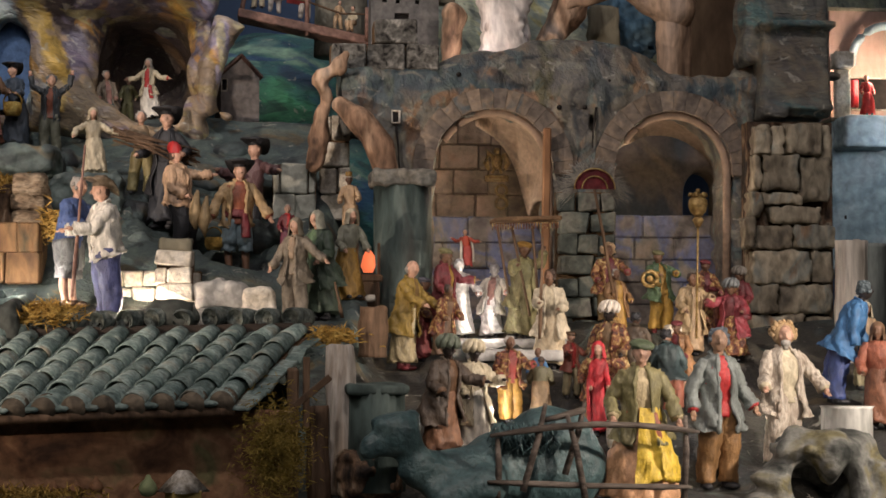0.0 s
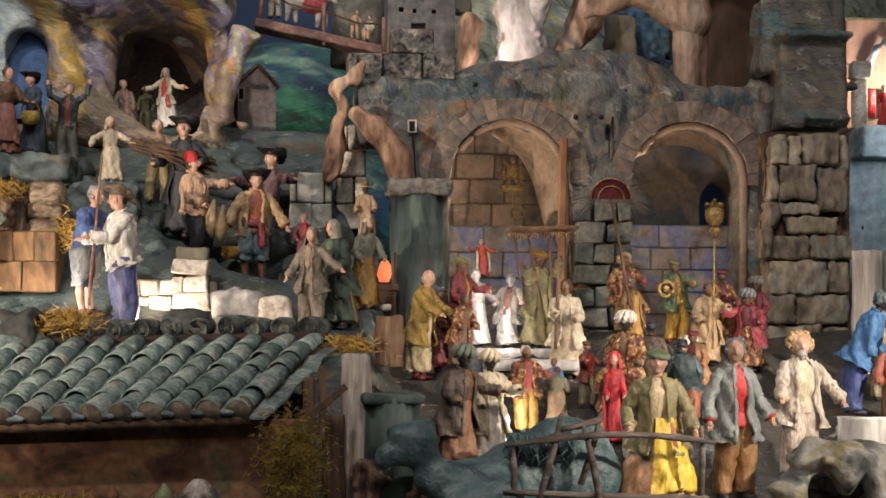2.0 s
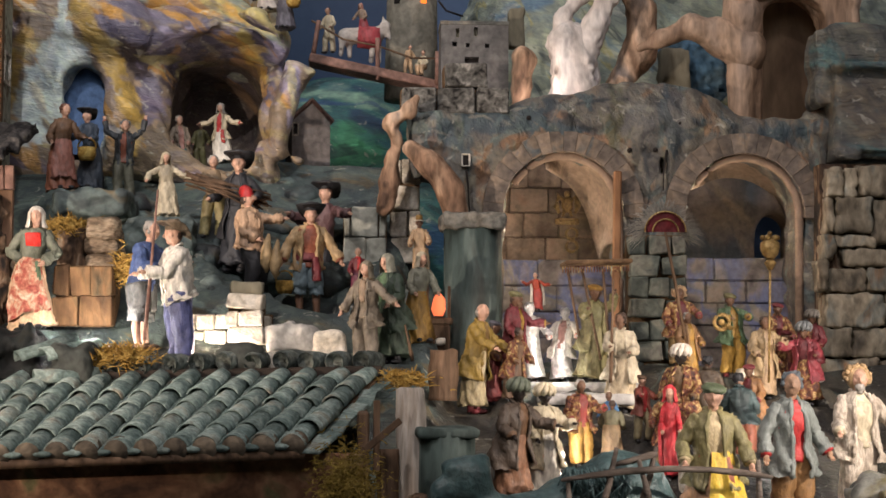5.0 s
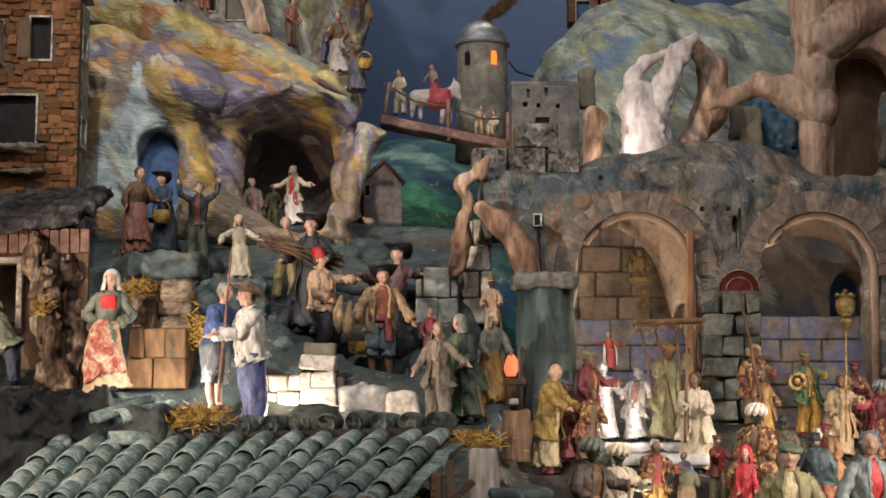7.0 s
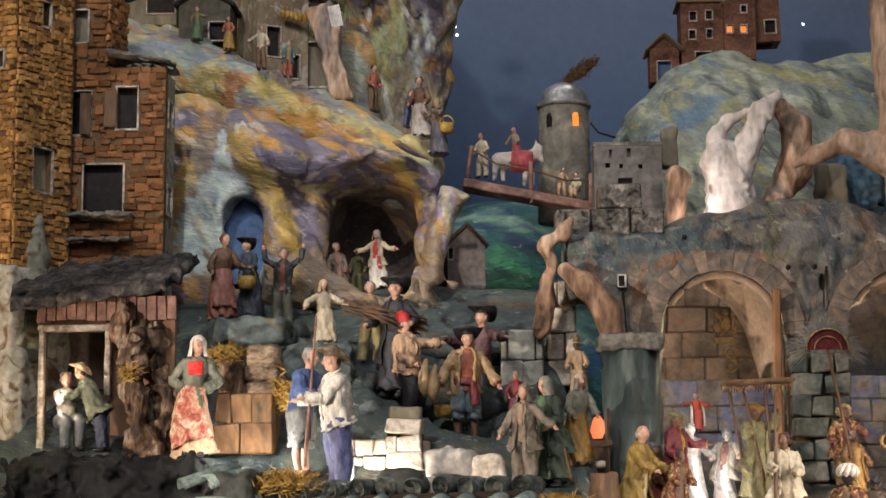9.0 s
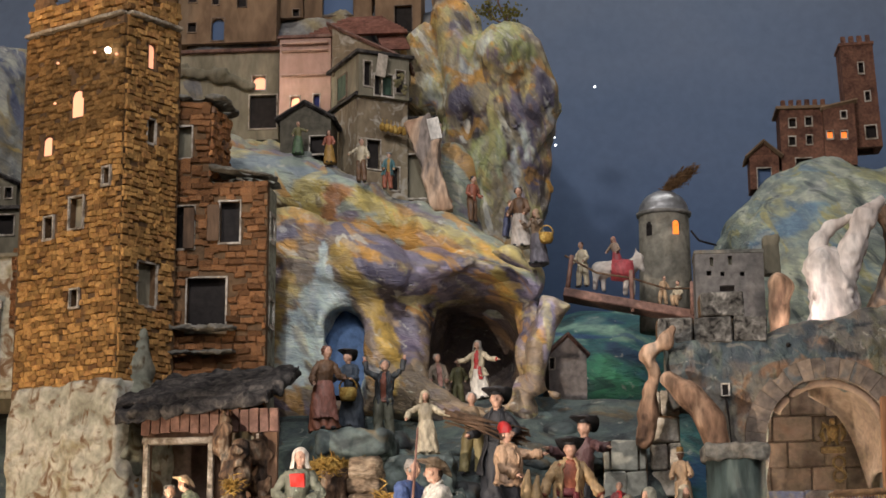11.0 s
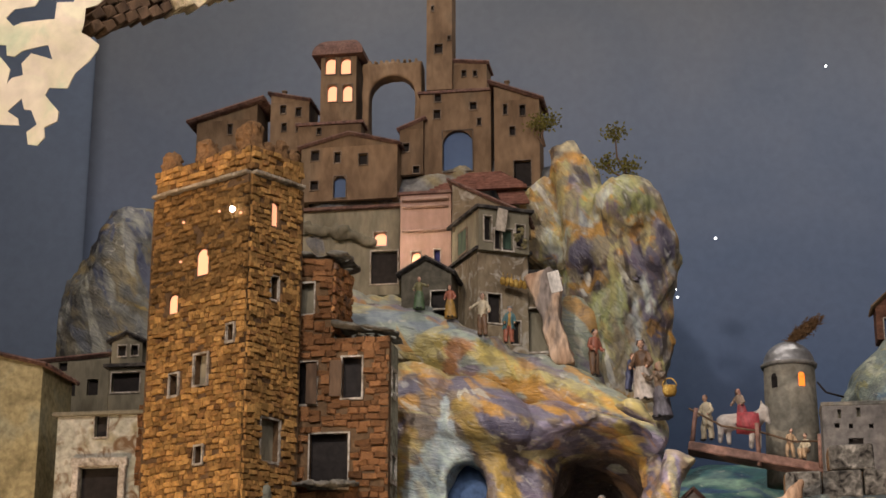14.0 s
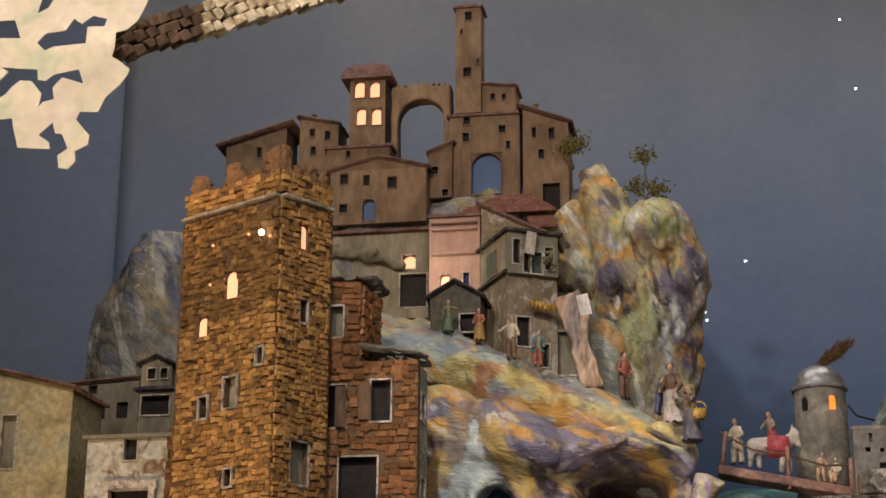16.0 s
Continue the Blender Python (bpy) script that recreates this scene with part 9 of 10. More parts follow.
# ---- low wall, rocks and stalls on the terrace ----
def block(name, rect, y, deep, mat, label, cat, bev=0.006, jit=0.004, seed=1, bumpy=0.004):
    random.seed(seed)
    x0, z0, x1, z1 = rect
    f = rough(slab(((x0 + x1) / 2, y + deep / 2, (z0 + z1) / 2), ((x1 - x0) / 2, deep / 2, (z1 - z0) / 2), bev), (0.03, bumpy, seed), (0.012, bumpy * 0.5, seed + 1))
    return tagged(link(name, carve(name, f, (x0 - 0.02, y - 0.02, z0 - 0.02), (x1 + 0.02, y + deep + 0.02, z1 + 0.02), 0.006), mat), label, cat)


block_wall("low_stone_wall", -0.343, -0.159, 1.495, 1.633, 3.68, 4, 4, LIMESTONE, "low wall of pale cream stone blocks", 0.06, 0.0025, 31, 0.004)
block_wall("stone_gatepost", -0.249, -0.174, 1.571, 1.674, 3.64, 3, 1, LIMESTONE, "short gatepost of pale stones", 0.06, 0.003, 32, 0.006)
block("post_cap", (-0.242, 1.671, -0.176, 1.700), 3.62, 0.08, GREYWALL, "flat grey cap stone on a gatepost", "stone", seed=33)
block("boulder", (-0.170, 1.547, -0.063, 1.611), 3.60, 0.08, paint("pale_boulder", [(0.30, 0.29, 0.27), (0.44, 0.43, 0.40)], 20), "pale grey rounded boulder", "rock", 0.02, seed=34, bumpy=0.008)
block("stone_step", (-0.186, 1.501, -0.076, 1.552), 3.56, 0.1, LIMESTONE, "pale stone step lit from the side", "stone", seed=35)
block("stone_chest", (-0.077, 1.521, -0.002, 1.599), 3.60, 0.08, LIMESTONE, "small pale stone shrine", "stone", 0.015, seed=36)
block("dark_clod", (-0.258, 1.510, -0.168, 1.566), 3.48, 0.06, paint("dark_clod", [(0.03, 0.035, 0.032), (0.075, 0.08, 0.07)], 30), "dark mossy lump behind the roof", "rock", 0.02, seed=37, bumpy=0.01)
block("dark_clod", (-0.583, 1.480, -0.498, 1.566), 3.44, 0.06, paint("dark_clod", [(0.03, 0.035, 0.032), (0.075, 0.08, 0.07)], 30), "dark mossy lump beside the tiles", "rock", 0.02, seed=38, bumpy=0.01)
block_wall("stall", -0.618, -0.493, 1.603, 1.736, 3.72, 2, 2, paint("orange_block", [(0.30, (0.035, 0.02, 0.012)), (0.44, (0.10, 0.055, 0.028)), (0.56, (0.20, 0.115, 0.055)), (0.68, (0.06, 0.05, 0.03))], 12, 0.9, 0.8, 0.9, 60, (1, 1, 0.4), vary=0.2), "stall wall of large orange-brown blocks", 0.08, 0.0022, 39, 0.004)
STALLSTONE = paint("stall_stone", [(0.30, (0.06, 0.045, 0.03)), (0.45, (0.16, 0.115, 0.075)), (0.56, (0.27, 0.21, 0.145)), (0.70, (0.12, 0.10, 0.075))], 18, 0.9, 0.85, 1.0, 70, (1, 1, 2.5), contrast=0.5)
for k, r in enumerate(((-0.553, 1.795, -0.493, 1.836), (-0.560, 1.761, -0.490, 1.794), (-0.555, 1.725, -0.487, 1.760), (-0.621, 1.691, -0.564, 1.727))):
    block("piled_stone", r, 3.72 + 0.012 * math.sin(k * 2.1), 0.10, STALLSTONE, "rough brown stone in a stack beside the stall", "stone", 0.004, seed=240 + 3 * k, bumpy=0.010)
block("cork_slab", (-0.628, 1.729, -0.565, 1.817), 3.78, 0.08, CRAG, "dark slab of cork bark behind straw", "bark", seed=40, bumpy=0.007)
block("ledge_rock", (-0.668, 1.862, -0.500, 1.924), 3.95, 0.35, GROUND, "flat painted ledge below the cave", "rock", 0.015, seed=41, bumpy=0.008)
block("ledge_rock", (-0.503, 1.768, -0.349, 1.860), 3.93, 0.2, GROUND, "painted rock step on the slope", "rock", 0.02, seed=42, bumpy=0.01)
# near-black base colour: the rock's shade is put into it
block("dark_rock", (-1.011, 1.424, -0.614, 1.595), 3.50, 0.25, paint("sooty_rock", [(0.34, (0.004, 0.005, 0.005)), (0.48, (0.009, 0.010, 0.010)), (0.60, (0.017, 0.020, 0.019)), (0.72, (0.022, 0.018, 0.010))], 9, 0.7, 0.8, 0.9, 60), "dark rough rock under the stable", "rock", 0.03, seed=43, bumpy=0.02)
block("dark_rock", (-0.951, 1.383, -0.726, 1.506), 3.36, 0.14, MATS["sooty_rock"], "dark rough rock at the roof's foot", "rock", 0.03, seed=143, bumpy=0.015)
block("pale_flagstone", (-0.555, 1.531, -0.468, 1.563), 3.53, 0.06, LIMESTONE, "pale flagstone lit by a hidden lamp", "stone", 0.006, seed=62, bumpy=0.003)
world_rock("stable_crag", rough(union(0.02, chain([(-0.831, 3.720, 1.938), (-0.801, 3.700, 1.777), (-0.761, 3.680, 1.603)], [0.020, 0.028, 0.036]), chain([(-0.764, 3.780, 1.932), (-0.737, 3.740, 1.604)], [0.022, 0.03])), (-0.06, 0.012, 350), (-0.025, 0.007, 351), (0.01, 0.003, 352)), (-0.95, 3.6, 1.5), (-0.6, 3.85, 2.0), 0.005, CRAG, "craggy dark bark pier beside the stable", "bark")
for k, (q, rx, rz) in enumerate((((-0.643, 3.460, 1.530), 20, -62), ((-0.595, 3.450, 1.535), 12, -50), ((-0.607, 3.430, 1.493), 5, -70))):
    ob = new("fallen_tile", tiles[k % 3])
    ob.matrix_world = pose(*q, rx, 10 * k, rz)
    tagged(ob, "grey-green barrel tile slipped from the roof", "tile", "fallen tiles")
bm = bmesh.new()
dq = (1.100, 3.300, 1.325)
tube(bm, [(dq[0], dq[1], dq[2] - 0.06), (dq[0], dq[1], dq[2] + 0.036), (dq[0], dq[1], dq[2] + 0.04)], [0.050, 0.049, 0.052], 36)
for i, v in enumerate(bm.verts):
    if i % 2:
        v.co.x, v.co.y = dq[0] + (v.co.x - dq[0]) * 0.94, dq[1] + (v.co.y - dq[1]) * 0.94
tagged(part("column_drum", bm, paint("white_drum", [(0.50, 0.50, 0.46), (0.70, 0.69, 0.65)], 14, stretch=(1, 1, 0.3))), "white fluted drum of a broken column", "drum")
world_rock("hollow_rock", rough(minus(0.015, union(0.03, egg((1.000, 3.140, 1.288), (0.085, 0.08, 0.045)), chain([(0.938, 3.130, 1.289), (0.892, 3.100, 1.189)], [0.035, 0.045]), chain([(1.069, 3.140, 1.298), (1.086, 3.100, 1.188)], [0.035, 0.05]), slab((1.024, 3.200, 1.231), (0.09, 0.03, 0.06), 0.02)), egg((0.961, 3.070, 1.230), (0.028, 0.10, 0.04)), egg((1.024, 3.070, 1.211), (0.022, 0.10, 0.03))), (-0.05, 0.010, 45), (0.02, 0.004, 46)),
           (0.82, 3.0, 1.17), (1.12, 3.26, 1.36), 0.007, paint("hollow_stone", [(0.34, (0.02, 0.022, 0.02)), (0.46, (0.075, 0.078, 0.07)), (0.54, (0.16, 0.16, 0.145)), (0.66, (0.13, 0.115, 0.06)), (0.74, (0.07, 0.075, 0.07))], 14, 0.6, 0.8, 0.9, 70), "hollow grey-green rock with mossy top", "rock")
block("boundary_rock", (0.108, 1.204, 0.224, 1.300), 3.1, 0.1, CRAG, "dark rock behind a camel statue", "rock", 0.03, seed=46, bumpy=0.012)
# tree stumps beside the shed
PALESTUMP = paint("pale_stump", [(0.28, (0.10, 0.07, 0.05)), (0.46, (0.26, 0.21, 0.16)), (0.58, (0.46, 0.42, 0.37)), (0.7, (0.30, 0.27, 0.23))], 20, 0.6, 0.9, 0.9, 80, (1, 1, 0.12))


def log_post(name, top, bottom, r, mat, label, cat, seed):
    """A split log: a flat top, long grooves, an uneven girth."""
    bm = bmesh.new()
    a, b = Vector(top), Vector(bottom)
    rings = tube(bm, [a.lerp(b, k / 12) for k in range(13)], [r * (1 + 0.06 * math.sin(k * 0.7 + seed)) for k in range(13)], 40)
    for ring in rings:
        for j, v in enumerate(ring):
            c = sum((w.co for w in ring), Vector()) / len(ring)
            g = noise.noise(Vector((j * 0.9 + seed, v.co.z * 8, seed))) + 0.5 * noise.noise(Vector((j * 2.3, v.co.z * 30, seed)))
            v.co = v.co + (v.co - c).normalized() * r * 0.16 * g
    for v in rings[0]:
        v.co.z += r * 0.25 * noise.noise(v.co * 40)
    return tagged(part(name, bm, mat, smooth=False), label, cat)


log_post("sawn_log", (1.226, 3.640, 1.704), (1.228, 3.640, 1.420), 0.034, paint("sawn_wood", [(0.30, (0.30, 0.24, 0.18)), (0.46, (0.56, 0.49, 0.40)), (0.60, (0.68, 0.62, 0.53)), (0.72, (0.46, 0.40, 0.33))], 22, 0.6, 0.9, 0.9, 80, (1, 1, 0.10)), "upright sawn log of pale split wood", "log", 85)
log_post("tree_stump", (0.115, 3.200, 1.479), (0.122, 3.160, 1.213), 0.026, PALESTUMP, "split pale tree stump beside the shed", "stump", 81)
log_post("tree_stump", (0.072, 3.180, 1.370), (0.079, 3.160, 1.199), 0.022, WOOD, "dark weathered stump beside the shed", "stump", 83)
bm = bmesh.new()
fc = (0.180, 3.140, 1.301)
tube(bm, [(fc[0], fc[1], fc[2] - 0.08), (fc[0], fc[1], fc[2] + 0.105)], [0.052, 0.05], 40)
for i, v in enumerate(bm.verts):
    if i % 2:
        v.co.x, v.co.y = fc[0] + (v.co.x - fc[0]) * 0.93, fc[1] + (v.co.y - fc[1]) * 0.93
tagged(part("column_stump", bm, PILL), "fluted dark stump of a column", "column")
block("column_plinth", (0.123, 1.393, 0.234, 1.413), 3.09, 0.11, PILL, "flat dark top of a column stump", "stone", 0.006, seed=47, bumpy=0.002)
bm = bmesh.new()
wc = (1.328, 3.860, 1.610)
tube(bm, [(wc[0], wc[1], wc[2] - 0.14), (wc[0], wc[1], wc[2] + 0.09), (wc[0], wc[1], wc[2] + 0.1)], [0.056, 0.052, 0.056], 40)
for i, v in enumerate(bm.verts):
    if i % 2:
        v.co.x, v.co.y = wc[0] + (v.co.x - wc[0]) * 0.94, wc[1] + (v.co.y - wc[1]) * 0.94
tagged(part("column_stump", bm, paint("pale_green_column", [(0.26, 0.29, 0.26), (0.40, 0.43, 0.39)], 14, stretch=(1, 1, 0.3))), "pale fluted stump of a column", "column")
log_post("wood_stump", (0.196, 3.560, 1.555), (0.195, 3.560, 1.455), 0.03, WOOD, "rough stump of brown wood", "stump", 48)
# steps before the arches
for k, r in enumerate(((0.341, 1.471, 0.627, 1.493), (0.397, 1.446, 0.598, 1.470), (0.723, 1.494, 1.037, 1.518))):
    block("stone_step", r, (3.70, 3.60, 3.75)[k], 0.12, paint("pale_step", [(0.30, 0.29, 0.28), (0.46, 0.45, 0.43)], 12), "pale worn stone step before the arch", "step", 0.006, seed=49 + k, bumpy=0.002)

# pale blocks among the crowd: white stones, and stand-ins for brightly lit floor
for k, (r, y) in enumerate((((0.852, 1.201, 0.898, 1.291), 3.36), ((0.816, 1.474, 0.849, 1.524), 3.60), ((0.622, 1.288, 0.650, 1.347), 3.22), ((0.187, 1.570, 0.211, 1.587), 3.74), ((0.895, 1.208, 0.956, 1.246), 3.30))):
    block("pale_block", r, y, 0.05, LIMESTONE, "pale block for white stone and lit floor", "stone", 0.006, seed=160 + 3 * k, bumpy=0.003)
lantern = thing("lantern", (0, 0, 0), "small glowing orange lantern beside the pillar", "lantern")
lq = Vector((0.198, 3.820, 1.661))
bm = bmesh.new()
tube(bm, [lq + Vector((0, 0, -0.024)), lq + Vector((0, 0, -0.010)), lq + Vector((0.002, 0, 0.012)), lq + Vector((0, 0, 0.024))], [0.010, 0.016, 0.013, 0.006], 10)
part("flame_glass", bm, glow("lantern_glow", (1.0, 0.20, 0.07), 0.9), lantern)
for dx in (-0.024, 0.024):
    bm = bmesh.new()
    box(bm, lq + Vector((dx, 0.006, 0.004)), (0.006, 0.012, 0.075), (0, 0, 0), 0.001)
    part("post", bm, WOOD, lantern)
bm = bmesh.new()
box(bm, lq + Vector((0, 0.006, -0.036)), (0.064, 0.03, 0.016), (0, 0, 0), 0.003)
box(bm, lq + Vector((0, 0.010, -0.120)), (0.052, 0.04, 0.152), (0, 0, 0), 0.004)
part("base", bm, WOOD, lantern)

# things under the shed's eave
lan = thing("little_hut", (0, 0, 0), "small pale-roofed lantern hut under the shed", "hut")
bm = bmesh.new()
hq = Vector((-0.155, 2.980, 1.244))
box(bm, hq + Vector((0, 0, -0.03)), (0.05, 0.05, 0.05), (0, 0, 20), 0.002)
part("wall", bm, paint("yellow_hut", [(0.24, 0.17, 0.05), (0.36, 0.27, 0.09)], 20), lan)
bm = bmesh.new()
tube(bm, [hq + Vector((0, 0, -0.008)), hq + Vector((0, 0, 0.028))], [(0.045, 0.045), (0.010, 0.010)], 4)
part("roof", bm, FRAME, lan)
for q, r, m in (((-0.213, 2.970, 1.245), 0.016, paint("gourd_green", [(0.16, 0.20, 0.10), (0.30, 0.32, 0.16)], 30)), ((-0.298, 2.960, 1.247), 0.013, paint("gourd_brown", [(0.14, 0.07, 0.035), (0.24, 0.12, 0.06)], 30)), ((-0.329, 2.950, 1.242), 0.013, paint("gourd_brown", [(0.14, 0.07, 0.035), (0.24, 0.12, 0.06)], 30)), ((-0.367, 2.960, 1.241), 0.012, paint("gourd_brown", [(0.14, 0.07, 0.035), (0.24, 0.12, 0.06)], 30))):
    bm = bmesh.new()
    tube(bm, [Vector(q) + Vector((0, 0, z * r)) for z in (-1, -0.8, -0.2, 0.4, 0.9, 1.3)], [r * 0.3, r * 0.75, r, r * 0.8, r * 0.35, r * 0.15], 14, 0, 0.05, 6)
    tagged(part("gourd", bm, m, smooth=True), "small dull gourd lying under the shed", "gourd", "gourds")
# rocks set in the slope
for k, (x, y, z, a, b) in enumerate(((-0.292, 3.860, 1.684, 0.050, 0.035),
        (-0.335, 4.005, 1.768, 0.045, 0.030),
        (-0.233, 4.025, 1.782, 0.050, 0.030),
        (-0.164, 3.930, 1.725, 0.045, 0.030),
        (-0.467, 4.130, 1.844, 0.050, 0.028),
        (-0.159, 4.125, 1.843, 0.060, 0.030),
        (-0.039, 4.125, 1.842, 0.060, 0.030),
        (-0.025, 3.930, 1.724, 0.050, 0.030),
        (-0.534, 4.235, 1.908, 0.060, 0.028),
        (-0.110, 4.290, 1.940, 0.060, 0.030),
        (-0.249, 4.290, 1.940, 0.050, 0.025))):
    f = rough(union(0.02, egg((x, y, z), (a, a, b)), slab((x + a * 0.3, y + 0.02, z - 0.01), (a * 0.7, a * 0.6, b * 0.8), 0.01, 25 * k)), (-0.05, 0.008, 260 + k), (0.016, 0.003, 280 + k))
    world_rock("slope_rock", f, (x - a - 0.05, y - a - 0.04, z - b - 0.03), (x + a + 0.05, y + a + 0.05, z + b + 0.03), 0.007, GROUND, "dark painted rock set in the slope", "rock")
# ---- fence of branches ----
BRANCH = paint("dark_branch", [(0.3, (0.03, 0.024, 0.02)), (0.5, (0.085, 0.068, 0.056)), (0.7, (0.15, 0.125, 0.105))], 40, 0.8, 0.8, 0.9, 120, (0.3, 1, 1))
fence = thing("branch_fence", (0, 0, 0), "rough fence of dark crooked branches", "fence")
for a, b, r in (((0.363, 2.960, 1.329), (0.731, 2.980, 1.331), 0.0056), ((0.358, 2.960, 1.251), (0.717, 2.980, 1.239), 0.0052)):
    bm = bmesh.new()
    a, b = Vector(a), Vector(b)
    pts = [a.lerp(b, u) + Vector((0, 0, (0.018 if r > 0.0054 else -0.002) * math.sin(u * 3.0))) for u in (0, 0.15, 0.3, 0.5, 0.7, 0.85, 1)]
    tube(bm, pts, [r * 0.6, r, r * 1.1, r, r * 0.95, r * 1.1, r * 0.5], 8)
    part("rail", bm, BRANCH, fence, smooth=True)
for a, b in (((0.376, 2.970, 1.325), (0.376, 2.970, 1.215)), ((0.461, 2.980, 1.383), (0.419, 2.960, 1.235)), ((0.499, 2.980, 1.363), (0.527, 2.960, 1.220)), ((0.533, 3.000, 1.385), (0.498, 3.000, 1.260)), ((0.708, 2.990, 1.362), (0.705, 2.990, 1.211)), ((0.456, 2.980, 1.354), (0.533, 3.000, 1.372))):
    bm = bmesh.new()
    a, b = Vector(a), Vector(b)
    tube(bm, [a, a.lerp(b, 0.4) + Vector((0.003, 0, 0)), b], [0.0038, 0.0058, 0.0060], 8)
    part("post", bm, BRANCH, fence, smooth=True)

# ---- foot bridge ----
bridge = thing("foot_bridge", (0, 0, 0), "sloping red-brown wooden foot bridge with a rope rail", "bridge")
B0, B1 = Vector((-0.107, 4.660, 2.356)), Vector((0.258, 4.620, 2.282))
bm = bmesh.new()
d = B1 - B0
box(bm, (B0 + B1) / 2 + Vector((0, 0, -0.006)), (d.length, 0.10, 0.024), (0, -math.degrees(math.atan2(d.z, d.x)), 0), 0.003)
part("deck", bm, REDWOOD, bridge)
for a, b in (((-0.084, 4.610, 2.452), (-0.100, 4.610, 2.347)), ((0.073, 4.600, 2.405), (0.074, 4.600, 2.292)), ((0.233, 4.590, 2.369), (0.232, 4.590, 2.280))):
    bm = bmesh.new()
    tube(bm, [a, b], [0.006, 0.0065], 8)
    part("post", bm, REDWOOD, bridge)
bm = bmesh.new()
tube(bm, [(-0.103, 4.610, 2.452), (-0.018, 4.605, 2.401), (0.073, 4.600, 2.384), (0.164, 4.595, 2.352), (0.248, 4.590, 2.350)], [0.0028] * 5, 6)
part("rope", bm, WOOD, bridge)

# ---- pale tree, cork trunk and slabs above the arcade ----
def carved_tree(name, label, pieces, mat, layers, step):
    """pieces: (part name, form, lo, hi)."""
    tr = thing(name, (0, 0, 0), label, "tree")
    for nm, f, lo, hi in pieces:
        link(nm, carve(nm, rough(f, *layers), lo, hi, step), mat, tr)
    return tr


carved_tree("pale_tree", "hollow pale broken tree lit brightly", (
    ("trunk", minus(0.008, union(0.03, chain([(0.557, 4.250, 2.201), (0.553, 4.250, 2.286), (0.551, 4.250, 2.335)], [0.066, 0.054, 0.048]), egg((0.518, 4.230, 2.332), (0.034, 0.04, 0.03))), egg((0.508, 4.190, 2.258), (0.006, 0.05, 0.012)), egg((0.603, 4.190, 2.253), (0.005, 0.05, 0.018))), (0.36, 4.10, 2.06), (0.80, 4.42, 2.52)),
    ("limb", chain([(0.574, 4.240, 2.298), (0.605, 4.230, 2.374), (0.637, 4.220, 2.449), (0.673, 4.220, 2.485)], [0.040, 0.030, 0.026, 0.016]), (0.36, 4.10, 2.06), (0.80, 4.42, 2.52)),
    ("limb", chain([(0.521, 4.250, 2.350), (0.527, 4.260, 2.395), (0.559, 4.260, 2.437), (0.635, 4.250, 2.463)], [0.020, 0.017, 0.015, 0.012]), (0.36, 4.10, 2.06), (0.80, 4.42, 2.52))), BARK, ((0.06, 0.004, 83), (-0.020, 0.0025, 84)), 0.005)
world_rock("cork_arch", rough(chain([(0.685, 4.300, 2.489), (0.739, 4.330, 2.430), (0.732, 4.330, 2.336), (0.668, 4.320, 2.219)], [0.018, 0.034, 0.040, 0.034]), (0.04, 0.007, 85), (-0.025, 0.003, 86)), (0.55, 4.22, 2.06), (0.85, 4.46, 2.5), 0.007, CORK, "dark curved cork bark beside the pale tree", "bark")
CLO, CHI = (0.62, 4.04, 2.02), (1.3, 4.42, 2.85)
carved_tree("cork_tree", "great hollow cork tree with an arched niche", (
    ("trunk", minus(0.012, union(0.04, chain([(0.960, 4.200, 2.086), (0.961, 4.200, 2.240), (0.964, 4.200, 2.394), (0.962, 4.220, 2.570), (0.964, 4.250, 2.824)], [0.030, 0.030, 0.043, 0.048, 0.054]), slab((1.133, 4.270, 2.281), (0.14, 0.06, 0.24), 0.02)),
                    egg((0.961, 4.130, 2.438), (0.018, 0.05, 0.018)), archway(1.096, 1.8, 2.377, 0.078, 4.0, 4.42)), CLO, CHI),
    ("limb", minus(0.012, chain([(0.980, 4.200, 2.479), (1.104, 4.240, 2.561), (1.280, 4.300, 2.664)], [0.06, 0.065, 0.065]), egg((0.961, 4.130, 2.438), (0.018, 0.05, 0.018))), CLO, CHI),
    ("limb", chain([(0.970, 4.200, 2.310), (0.908, 4.200, 2.345), (0.837, 4.190, 2.364), (0.760, 4.190, 2.333), (0.710, 4.200, 2.309)], [0.055, 0.042, 0.027, 0.017, 0.008]), CLO, CHI)), TRUNK, ((0.20, 0.005, 86), (-0.05, 0.0025, 87), (0.012, 0.0016, 187)), 0.006)
bm = bmesh.new()
box(bm, (1.129, 4.37, 2.312), (0.26, 0.012, 0.50), (0, 0, 0), 0.003)
tagged(part("niche_back", bm, TOWNWALL), "plain brown back of the trunk's niche", "panel")
world_rock("tan_stone", rough(chain([(0.418, 4.250, 2.113), (0.422, 4.250, 2.202), (0.430, 4.250, 2.286)], [0.020, 0.020, 0.034]), (0.03, 0.005, 88)), (0.33, 4.18, 2.05), (0.5, 4.33, 2.4), 0.006, CORK, "tan rounded stone standing on the ruin", "stone")
block("grey_slab", (0.411, 2.356, 0.452, 2.460), 4.45, 0.05, GREYWALL, "grey upright slab", "stone", 0.004, seed=53)
block("blue_rock", (0.829, 2.235, 0.975, 2.391), 4.45, 0.15, paint("blue_rock", [(0.03, 0.06, 0.10), (0.08, 0.16, 0.24), (0.14, 0.20, 0.22)], 12), "blue painted rock behind the trunk", "rock", 0.02, seed=54, bumpy=0.018)
block("grey_slab", (0.798, 2.227, 0.877, 2.352), 4.40, 0.06, GREYWALL, "grey square pier behind the trunk", "stone", 0.006, seed=55)

